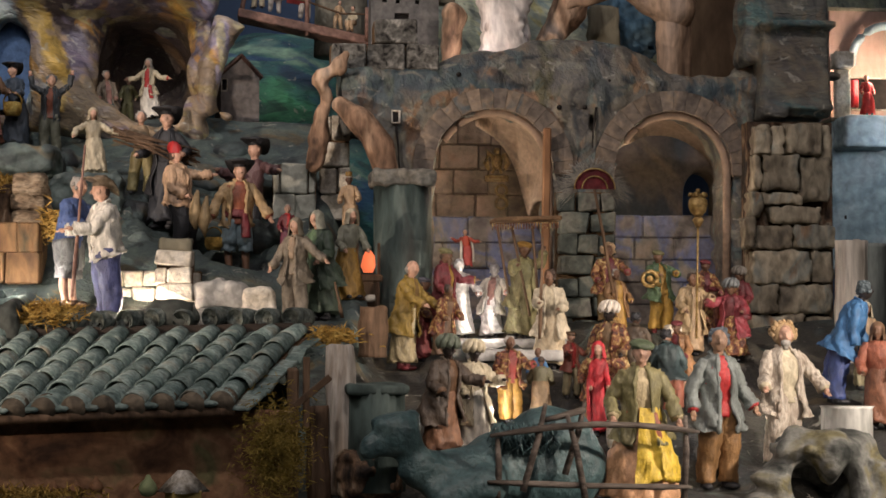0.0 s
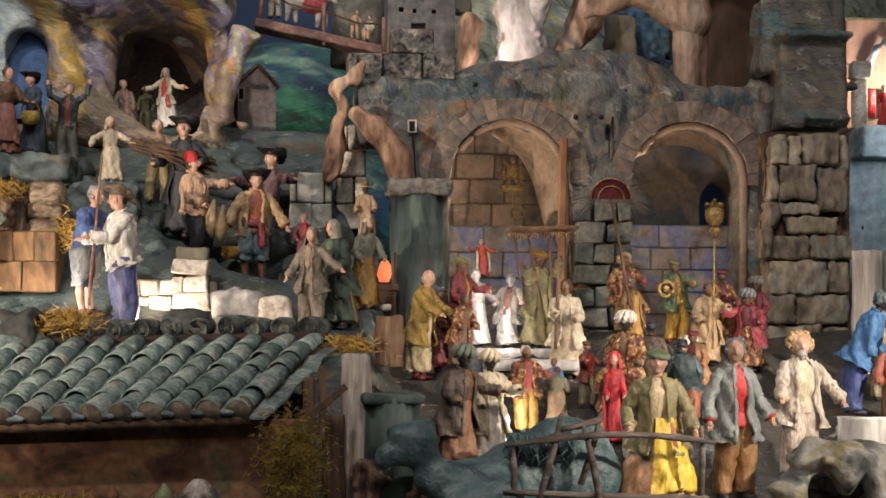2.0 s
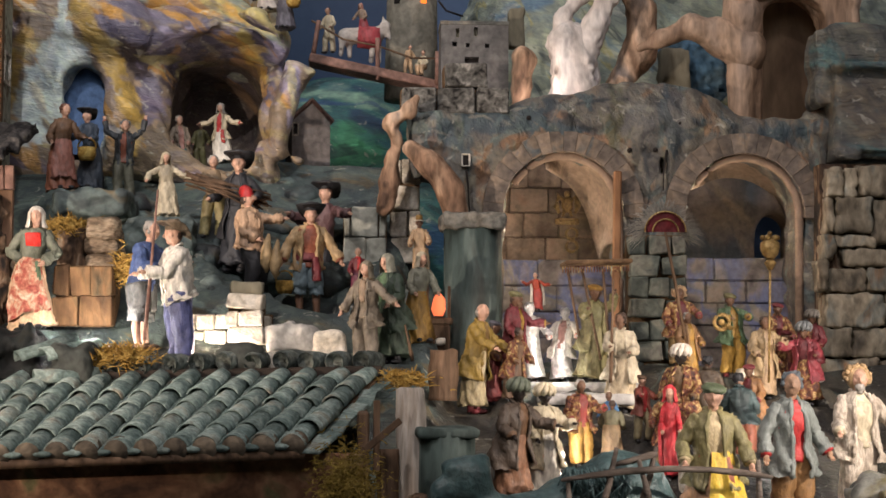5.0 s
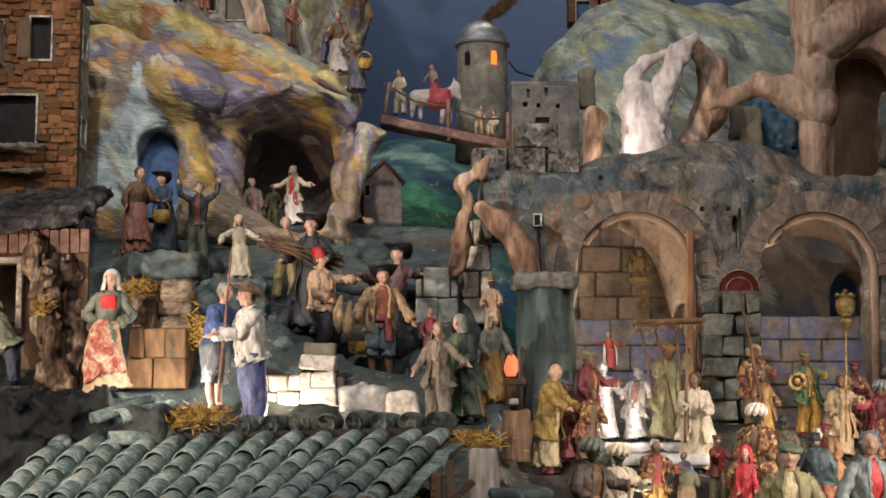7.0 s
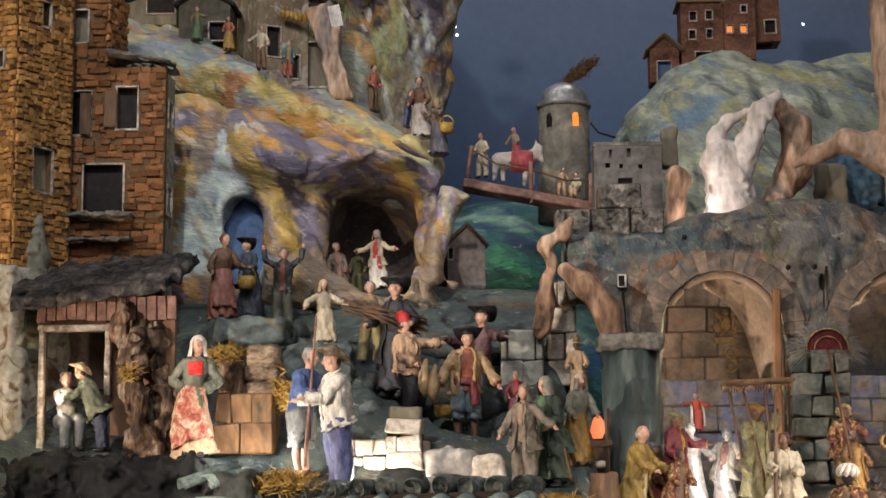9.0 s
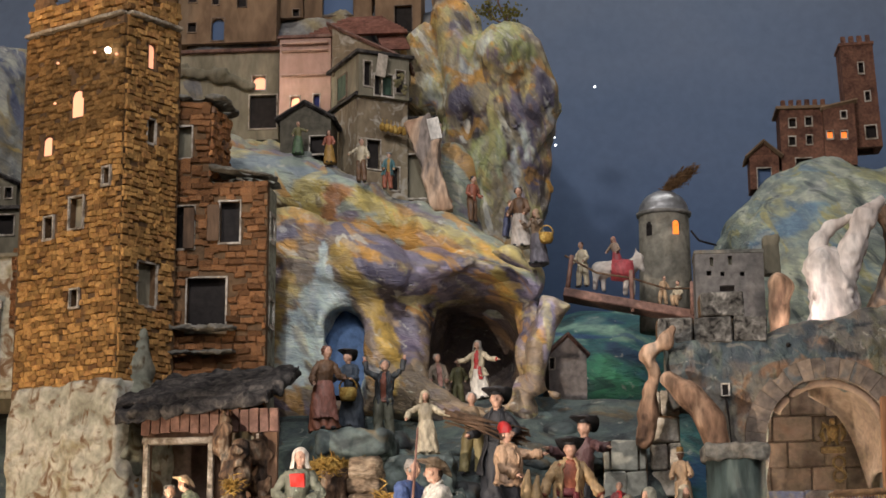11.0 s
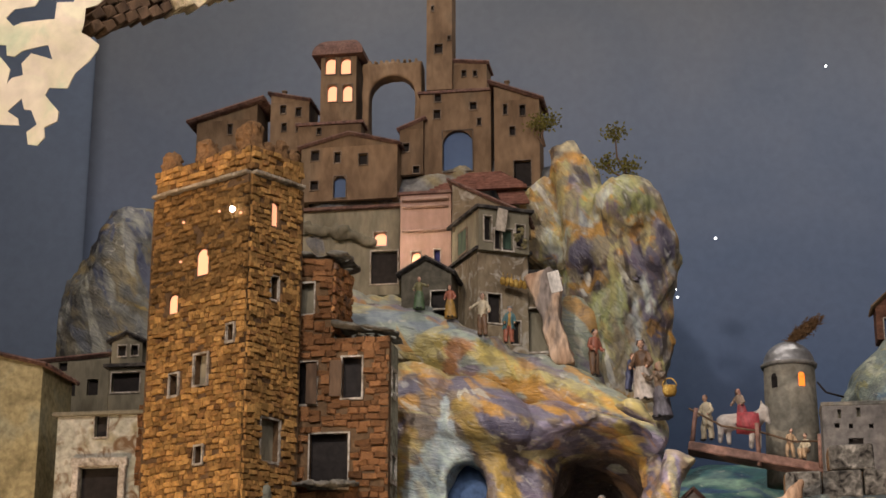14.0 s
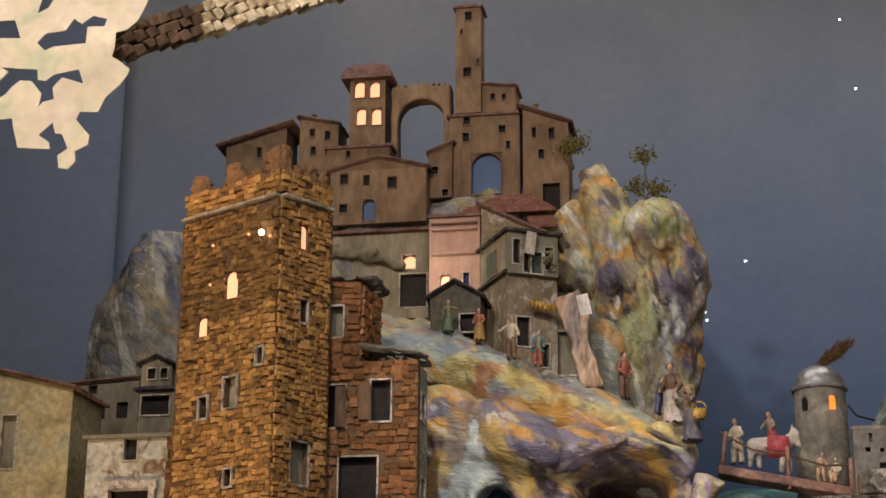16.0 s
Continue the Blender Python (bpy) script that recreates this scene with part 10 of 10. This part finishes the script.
# ---- buildings at the eastern edge ----
BLUEWALL = paint("blue_house", [(0.28, (0.16, 0.24, 0.28)), (0.5, (0.30, 0.39, 0.42)), (0.7, (0.44, 0.50, 0.51))], 8, 0.7, 0.9, 0.5, 40)
house("blue_house", (1.500, 1.677, 1.763, 2.086), 4.6, 0.3, BLUEWALL, "pale blue plaster house with a balcony", [], "flat", 0, 0.005, roofmat=GREYWALL)
house("blue_house", (1.543, 2.105, 1.825, 2.418), 4.75, 0.2, PINK, "peach arched gallery above the blue house", [((1.602, 2.138, 1.824, 2.226), "d")], "flat", 0, 0.005, roofmat=GREYWALL)
bm = bmesh.new()
ac = (1.702, 4.720, 2.266)
tube(bm, [(ac[0] + 0.105 * math.cos(radians(a)), ac[1], ac[2] + 0.105 * math.sin(radians(a))) for a in range(185, -6, -12)], [0.012] * 16, 8)
tagged(part("arch_moulding", bm, BLUEWALL, smooth=True), "pale blue moulded arch of a gallery", "arch")
block("balcony", (1.504, 2.004, 1.641, 2.091), 4.50, 0.12, BLUEWALL, "pale carved stone balcony", "balcony", 0.008, seed=56, bumpy=0.003)
block("gallery_column", (1.513, 2.023, 1.554, 2.231), 4.60, 0.03, LIMESTONE, "pale square column beside the gallery", "column", 0.003, seed=58, bumpy=0.001)
bm = bmesh.new()
cq = (1.583, 4.660, 2.207)
tube(bm, [cq, (cq[0], cq[1], cq[2] - 0.04), (cq[0] - 0.004, cq[1], cq[2] - 0.075)], [(0.012, 0.008), (0.012, 0.007), (0.015, 0.008)], 16, 0, 0.2, 5)
tagged(part("curtain", bm, cloth(0.5, 0.02, 0.03), smooth=True), "short red curtain hung in the gallery", "curtain")
block("capital_stone", (1.504, 2.229, 1.561, 2.278), 4.58, 0.06, LIMESTONE, "pale carved stone capital block", "stone", 0.006, seed=57)
figurine("doll in crimson on the balcony", (1.606, 4.620, 2.104), 0.1123, 0, top=RED, skirt=RED, hat="hair", stand=False)

# ---- fan, sceptre, canopy, staffs, horn, gun ----
fan = thing("feather_fan", (0, 0, 0), "red and gold ceremonial fan on a long pole", "fan")
fp = Vector((0.657, 3.580, 1.805))
bm = bmesh.new()
n = 18
c = bm.verts.new(fp + Vector((0, -0.003, 0)))
rim = [bm.verts.new(fp + Vector((0.043 * math.cos(math.pi * k / n), 0, 0.042 * math.sin(math.pi * k / n)))) for k in range(n + 1)]
for a, b in zip(rim, rim[1:]):
    bm.faces.new((c, a, b))
bmesh.ops.solidify(bm, geom=bm.faces[:], thickness=0.004)
part("blade", bm, cloth(0.17, 0.015, 0.02), fan)
for rr in (0.043, 0.027):
    bm = bmesh.new()
    tube(bm, [fp + Vector((rr * math.cos(math.pi * k / n), -0.004, rr * math.sin(math.pi * k / n))) for k in range(n + 1)], [0.0016] * (n + 1), 6)
    part("gold_edge", bm, OLDGOLD, fan)
bm = bmesh.new()
tube(bm, [fp, (0.680, 3.600, 1.706), (0.704, 3.620, 1.589)], [0.003, 0.0035, 0.0035], 7)
part("pole", bm, WOOD, fan)
rnd = random.Random(79)
verts, faces = [], []
for k in range(420):
    a = rnd.uniform(-0.25, math.pi + 0.25)
    r0, r1 = rnd.uniform(0.030, 0.046), rnd.uniform(0.055, 0.092)
    y0 = rnd.uniform(0.004, 0.02)
    p = fp + Vector((r0 * math.cos(a), y0, r0 * math.sin(a)))
    a2 = a + rnd.gauss(0, 0.22)
    q = fp + Vector((r1 * math.cos(a2), y0 + rnd.uniform(-0.006, 0.02), r1 * math.sin(a2) * 0.85 - 0.012 * abs(math.cos(a2))))
    sd = (q - p).cross(Vector((0, 1, 0))).normalized() * 0.0006
    i = len(verts)
    verts += [tuple(p - sd), tuple(p + sd), tuple(p.lerp(q, 0.6) + sd + Vector((0, 0, 0.003))), tuple(q), tuple(p.lerp(q, 0.6) - sd + Vector((0, 0, 0.003)))]
    faces += [(i, i + 1, i + 2, i + 4), (i + 4, i + 2, i + 3)]
me = bpy.data.meshes.new("plume_fringe")
me.from_pydata(verts, [], faces)
link("plume_fringe", me, cloth(0.26, 0.24, 0.20), fan, "pale grey feathers")
scep = thing("golden_sceptre", (0, 0, 0), "tall gilded staff with a crowned lantern head", "staff")
sp = Vector((0.882, 3.600, 1.774))
bm = bmesh.new()
tube(bm, [sp + Vector((0, 0, z)) for z in (-0.022, -0.012, 0.0, 0.012, 0.02)], [0.008, 0.017, 0.021, 0.02, 0.012], 14)
for k in range(6):
    a = k * math.pi / 3
    ball(bm, sp + Vector((0.016 * math.cos(a), 0.016 * math.sin(a), 0.023)), 0.0055)
ball(bm, sp + Vector((0, 0, 0.032)), 0.005)
tube(bm, [sp + Vector((0, 0, -0.022)), sp + Vector((0, 0, -0.03)), sp + Vector((0, 0, -0.045))], [0.006, 0.013, 0.005], 12)
part("head", bm, OLDGOLD, scep)
bm = bmesh.new()
tube(bm, [sp + Vector((0, 0, -0.03)), (0.877, 3.600, 1.494)], [0.0024, 0.0026], 8)
part("shaft", bm, OLDGOLD, scep)
canopy = thing("canopy", (0, 0, 0), "brown fringed canopy on thin poles", "canopy")
bm = bmesh.new()
box(bm, (0.532, 3.720, 1.749), (0.145, 0.10, 0.010), (0, -2, 0), 0.003)
part("cloth", bm, paint("canopy_cloth", [(0.12, 0.07, 0.04), (0.24, 0.15, 0.08)], 60), canopy)
for k in range(26):
    a = (0.453, 3.660, 1.737)
    bm = bmesh.new()
    tube(bm, [(a[0] + 0.0056 * k, a[1], a[2] + 0.0002 * k), (a[0] + 0.0056 * k, a[1], a[2] - 0.014 + 0.0002 * k)], [0.002, 0.0012], 5)
    part("tassel", bm, BROCADE, canopy)
for a, b in (((0.499, 3.700, 1.735), (0.539, 3.700, 1.541)), ((0.541, 3.680, 1.734), (0.557, 3.660, 1.493)), ((0.473, 3.740, 1.737), (0.498, 3.740, 1.590))):
    bm = bmesh.new()
    tube(bm, [a, b], [0.003, 0.003], 7)
    part("pole", bm, WOOD, canopy)
horn = thing("brass_horn", (0, 0, 0), "coiled brass horn with a wide bell", "horn")
hp = Vector((0.787, 3.640, 1.621))
bm = bmesh.new()
tube(bm, [hp + Vector((0, 0, 0)), hp + Vector((0.002, 0.012, 0)), hp + Vector((0.01, 0.03, -0.004)), hp + Vector((0.03, 0.04, -0.012))], [0.007, 0.007, 0.006, 0.005], 14)
bm.faces.ensure_lookup_table()
part("bell", bm, OLDGOLD, horn, smooth=True)
bm = bmesh.new()
tube(bm, [hp + Vector((0.016 * math.cos(a), -0.001, 0.016 * math.sin(a))) for a in np.linspace(0, 6.28, 20)], [0.0042] * 20, 8)
part("rim", bm, OLDGOLD, horn, smooth=True)
for nm, lb, a, b, r in (("long_gun", "long wooden gun held upright", (-0.385, 3.530, 1.879), (-0.407, 3.530, 1.575), 0.0030), ("walking_staff", "thin crooked shepherd's staff", (0.118, 3.600, 1.610), (0.134, 3.600, 1.535), 0.003),
                        ("walking_staff", "thin straight wooden staff", (0.554, 3.620, 1.707), (0.548, 3.620, 1.493), 0.003)):
    bm = bmesh.new()
    a, b = Vector(a), Vector(b)
    tube(bm, [a, a.lerp(b, 0.55), a.lerp(b, 0.8), b], [r * 0.7, r, r * 1.4, r * 1.2], 8)
    tagged(part(nm, bm, REDWOOD if "gun" in nm else WOOD, smooth=True), lb, "staff" if "staff" in nm else "gun")
# basket, birds, sticks
for q, s in (((-0.629, 4.200, 2.037), 0.022), ((-0.139, 3.840, 1.701), 0.02), ((-0.142, 4.318, 2.440), 0.018)):
    bm = bmesh.new()
    tube(bm, [(q[0], q[1], q[2] - s * 0.8), (q[0], q[1], q[2] - s * 0.2), (q[0], q[1], q[2] + s * 0.6)], [s * 0.75, s, s * 0.95], 18, 0, 0.05, 9)
    tube(bm, [(q[0] + s * math.cos(a), q[1], q[2] + s * 0.5 + s * 1.2 * math.sin(a)) for a in np.linspace(0, 3.14, 9)], [s * 0.09] * 9, 6)
    tagged(part("basket", bm, STRAW, smooth=True), "small woven straw basket with a handle", "basket", "baskets")
bm = bmesh.new()
for k, q in enumerate(((-0.177, 3.800, 1.768), (-0.157, 3.800, 1.755))):
    q = Vector(q)
    tube(bm, [q + Vector((0.004, 0, 0.045)), q + Vector((0, 0, 0.02)), q, q + Vector((-0.003, 0, -0.02)), q + Vector((0, 0, -0.04))], [0.003, 0.009, 0.014, 0.011, 0.003], 10)
tagged(part("hung_fowl", bm, cloth(0.40, 0.28, 0.14), smooth=True), "pair of tan plucked fowl tied together", "fowl")
bm = bmesh.new()
rnd = random.Random(5)
for k in range(26):
    a = Vector((-0.353, 3.960, 1.953)) + Vector((rnd.uniform(-0.02, 0.02), rnd.uniform(-0.02, 0.02), rnd.uniform(-0.015, 0.015)))
    b = Vector((-0.183, 3.940, 1.896)) + Vector((rnd.uniform(-0.05, 0.01), rnd.uniform(-0.02, 0.02), rnd.uniform(-0.02, 0.02)))
    tube(bm, [a, b], [0.003, 0.002], 5)
tagged(part("stick_bundle", bm, WOOD), "bundle of dark firewood sticks", "firewood", "", "stuff")
# emblem with eagle form and rings, plain shapes of gilt
emb = thing("gilt_emblem", (0, 0, 0), "dull gilt emblem with two rings on the niche wall", "emblem")
ep = Vector((0.539, 4.270, 1.930))
GILT = paint("dull_gilt", [(0.10, 0.06, 0.02), (0.30, 0.19, 0.065), (0.44, 0.31, 0.12)], 60, 0.6, 0.45, 0.7, 160)
bm = bmesh.new()
ball(bm, ep, (0.015, 0.010, 0.020))
for s in (-1, 1):
    tube(bm, [ep + Vector((s * 0.006, 0, 0.008)), ep + Vector((s * 0.022, 0, 0.022)), ep + Vector((s * 0.027, 0, -0.004)), ep + Vector((s * 0.020, 0, -0.022))], [0.008, 0.010, 0.008, 0.003], 8)
    tube(bm, [ep + Vector((s * 0.005, 0, -0.012)), ep + Vector((s * 0.012, 0, -0.030))], [0.006, 0.003], 7)
ball(bm, ep + Vector((0, -0.002, 0.026)), (0.008, 0.008, 0.009))
part("eagle_form", bm, GILT, emb, smooth=True)
bm = bmesh.new()
box(bm, ep + Vector((0, 0, -0.042)), (0.060, 0.012, 0.016), (0, 0, 0), 0.003)
box(bm, ep + Vector((0, -0.003, -0.042)), (0.044, 0.012, 0.006), (0, 0, 0), 0.002)
part("plate", bm, GILT, emb)
for dz in (-0.072, -0.103):
    bm = bmesh.new()
    tube(bm, [ep + Vector((0.012 + 0.0135 * math.cos(a), 0, dz + 0.0135 * math.sin(a))) for a in np.linspace(0, 6.28, 18)], [0.0042] * 18, 6)
    part("ring", bm, GILT, emb, smooth=True)

# ---- tree on the cliff ----
LEAF = paint("leaf", [(0.05, 0.05, 0.012), (0.13, 0.12, 0.025), (0.22, 0.19, 0.05)], 40)
for tp, tops, sd in (((-0.255, 4.860, 3.189), ((-0.292, 4.860, 3.342), (-0.252, 4.840, 3.226), (-0.319, 4.860, 3.246)), 3), ((-0.511, 4.950, 3.344), ((-0.498, 4.950, 3.426), (-0.527, 4.950, 3.418)), 4)):
    tr = thing("small_tree", (0, 0, 0), "small crooked tree with sparse olive leaves", "tree", "trees on the cliff")
    bm = bmesh.new()
    for q in tops:
        a, b = Vector(tp), Vector(q)
        tube(bm, [a, a.lerp(b, 0.5) + Vector((-0.015, 0, 0.0)), b], [0.004, 0.003, 0.0015], 6)
    part("trunk", bm, WOOD, tr)
    rnd = random.Random(sd)
    verts, faces = [], []
    for q in tops:
        for k in range(150):
            p = Vector(q) + Vector((rnd.gauss(0, 0.018), rnd.gauss(0, 0.018), rnd.gauss(0, 0.014)))
            u = Vector((rnd.uniform(-1, 1), rnd.uniform(-1, 1), rnd.uniform(-1, 1))).normalized() * 0.006
            v = u.cross(Vector((rnd.uniform(-1, 1), 1, 0.3))).normalized() * 0.003
            i = len(verts)
            verts += [tuple(p - u), tuple(p + v), tuple(p + u), tuple(p - v)]
            faces += [(i, i + 1, i + 2, i + 3)]
    me = bpy.data.meshes.new("crown")
    me.from_pydata(verts, [], faces)
    link("crown", me, LEAF, tr)

# ---- stars and hanging decoration ----
for q in ((0.365, 5.940, 4.233), (0.404, 5.940, 3.959), (-0.015, 5.940, 3.333), (-0.162, 5.940, 3.153), (1.023, 5.940, 3.346), (1.049, 5.940, 3.143), (-0.157, 5.940, 3.124)):
    bm = bmesh.new()
    ball(bm, q, 0.004, 0, 8, 6)
    tagged(part("star_bulb", bm, STARLIGHT), "tiny white star bulb in the painted sky", "lamp", "star bulbs")
# cut card leaves that hang in front, and the roof beam behind them
leafcard = thing("card_foliage", (0, 0, 0), "pale cut-out card foliage hanging at the edge of the crib", "decoration")
random.seed(9)


bm = bmesh.new()
CARD = [(-1.377, 2.922), (-0.965, 2.887), (-1.000, 2.825), (-1.015, 2.789), (-1.034, 2.772), (-1.054, 2.768), (-1.055, 2.739), (-1.059, 2.723), (-1.048, 2.717), (-1.027, 2.700), (-1.029, 2.690), (-1.043, 2.670), (-1.067, 2.649), (-1.078, 2.623), (-1.111, 2.626), (-1.117, 2.613), (-1.107, 2.600), (-1.089, 2.580), (-1.090, 2.562), (-1.114, 2.553), (-1.111, 2.535), (-1.123, 2.521), (-1.141, 2.525), (-1.146, 2.548), (-1.128, 2.560), (-1.141, 2.588), (-1.154, 2.590), (-1.159, 2.610), (-1.183, 2.588), (-1.164, 2.575), (-1.161, 2.562), (-1.218, 2.566), (-1.222, 2.583), (-1.227, 2.599), (-1.231, 2.620), (-1.274, 2.618), (-1.347, 2.623)]
GAPS = ([(-1.202, 2.816), (-1.192, 2.852), (-1.169, 2.852), (-1.183, 2.826)],
        [(-1.291, 2.803), (-1.241, 2.805), (-1.229, 2.770), (-1.267, 2.771), (-1.287, 2.762)],
        [(-1.199, 2.761), (-1.184, 2.778), (-1.148, 2.781), (-1.134, 2.802), (-1.118, 2.790), (-1.098, 2.804), (-1.072, 2.795), (-1.076, 2.781), (-1.107, 2.783), (-1.107, 2.750), (-1.167, 2.751), (-1.184, 2.745)],
        [(-1.260, 2.717), (-1.194, 2.710), (-1.192, 2.691), (-1.177, 2.687), (-1.162, 2.697), (-1.115, 2.702), (-1.107, 2.676), (-1.146, 2.690), (-1.163, 2.673), (-1.159, 2.652), (-1.179, 2.648), (-1.187, 2.638), (-1.183, 2.664), (-1.203, 2.689), (-1.224, 2.691), (-1.238, 2.678), (-1.247, 2.665), (-1.267, 2.654), (-1.265, 2.686), (-1.245, 2.708)])
for ring in (CARD, *GAPS):
    vs = [bm.verts.new((x, 2.6, z)) for x, z in ring]
    for a, b in zip(vs, vs[1:] + vs[:1]):
        bm.edges.new((a, b))
bmesh.ops.triangle_fill(bm, use_beauty=True, edges=bm.edges[:])
bmesh.ops.subdivide_edges(bm, edges=bm.edges[:], cuts=3, use_grid_fill=True)
for v in bm.verts:
    v.co.y += 0.010 * noise.noise(Vector((v.co.x * 9, 0, v.co.z * 9)))
bm.normal_update()
bmesh.ops.solidify(bm, geom=bm.faces[:], thickness=0.0025)
part("card", bm, LEAFCARD, leafcard)
BEAMSTONE = paint("beam_stone", [(0.3, (0.36, 0.26, 0.14)), (0.5, (0.66, 0.54, 0.34)), (0.7, (0.78, 0.68, 0.48))], 30, 0.7, 0.85, 0.9, 100, vary=0.15)
beam = thing("roof_beam", (0, 0, 0), "crumbling lit brick beam above the crib's edge", "beam")
b0, b1 = Vector((-1.111, 2.750, 2.780)), Vector((-0.764, 3.100, 3.050))
rnd = random.Random(8)
for k in range(22):
    u = (k + 0.5) / 22
    for r in range(3):
        bm = bmesh.new()
        c = b0.lerp(b1, u) + Vector((0, 0.0, 0.016 + 0.022 * r - (0.006 if r == 0 and k % 4 == 1 else 0)))
        box(bm, c, ((b1 - b0).length / 22 * 0.95, 0.05, 0.02), (0, -math.degrees(math.atan2(b1.z - b0.z, b1.x - b0.x)), math.degrees(math.atan2(b1.y - b0.y, b1.x - b0.x))), 0.002, 0.003)
        part("brick", bm, WOOD if k < 7 else BEAMSTONE, beam)

# ---- ground: one moulded sheet, level under each figure ----
def land(x, y):
    right = 1.20 + 0.47 * np.clip(y - 3.08, 0, 0.72) + 0.02 * np.clip(y - 3.8, 0, 2)
    left = 1.50 + 0.60 * np.clip(y - 3.50, 0, 0.95)
    left = np.where(y < 3.5, 1.50 - 5 * np.clip(3.5 - y, 0, 0.062), left)
    t = np.clip((x - 0.10) / 0.14, 0, 1)
    t = t * t * (3 - 2 * t)
    z = left * (1 - t) + right * t
    t = np.clip((y - 4.3) / 0.5, 0, 1) * np.clip((x + 0.1) / 0.3, 0, 1)
    return z + 0.014 * grain(x, y, 0 * x, 0.09, 41) + 0.03 * grain(x, y, 0 * x, 0.25, 42) - 0.02


gx, gy = np.meshgrid(np.arange(-2.6, 2.6, 0.018), np.arange(2.55, 5.9, 0.018), indexing="ij")
gz = land(gx, gy)
for sx, sy, sz, sr in STANDS:
    d = np.sqrt((gx - sx) ** 2 + (gy - sy) ** 2)
    k = np.clip((sr * 1.9 - d) / (sr * 0.9), 0, 1)
    k = k * k * (3 - 2 * k)
    gz = gz * (1 - k) + (sz - 0.002) * k
n0, n1 = gx.shape
ids = np.arange(n0 * n1).reshape(n0, n1)
me = bpy.data.meshes.new("ground")
me.from_pydata(np.stack([gx.ravel(), gy.ravel(), gz.ravel()], 1).tolist(), [], np.stack([ids[:-1, :-1], ids[1:, :-1], ids[1:, 1:], ids[:-1, 1:]], -1).reshape(-1, 4).tolist())
me.polygons.foreach_set("use_smooth", [True] * len(me.polygons))
# brown earth, darkened to put shade among the crowd; also dark behind the roof
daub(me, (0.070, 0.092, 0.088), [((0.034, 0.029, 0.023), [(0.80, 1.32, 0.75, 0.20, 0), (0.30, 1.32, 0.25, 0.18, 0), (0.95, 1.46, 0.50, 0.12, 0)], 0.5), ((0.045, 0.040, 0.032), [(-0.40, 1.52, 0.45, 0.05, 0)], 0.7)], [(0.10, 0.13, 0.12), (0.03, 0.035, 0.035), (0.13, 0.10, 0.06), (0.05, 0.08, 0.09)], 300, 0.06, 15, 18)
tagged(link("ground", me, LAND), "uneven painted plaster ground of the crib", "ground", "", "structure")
bm = bmesh.new()
box(bm, (0, 2.56, 0.6), (5.2, 0.03, 1.15), (0, 0, 0), 0.004)
tagged(part("crib_front", bm, WOOD), "dark wooden front of the crib's table", "panel", "", "structure")
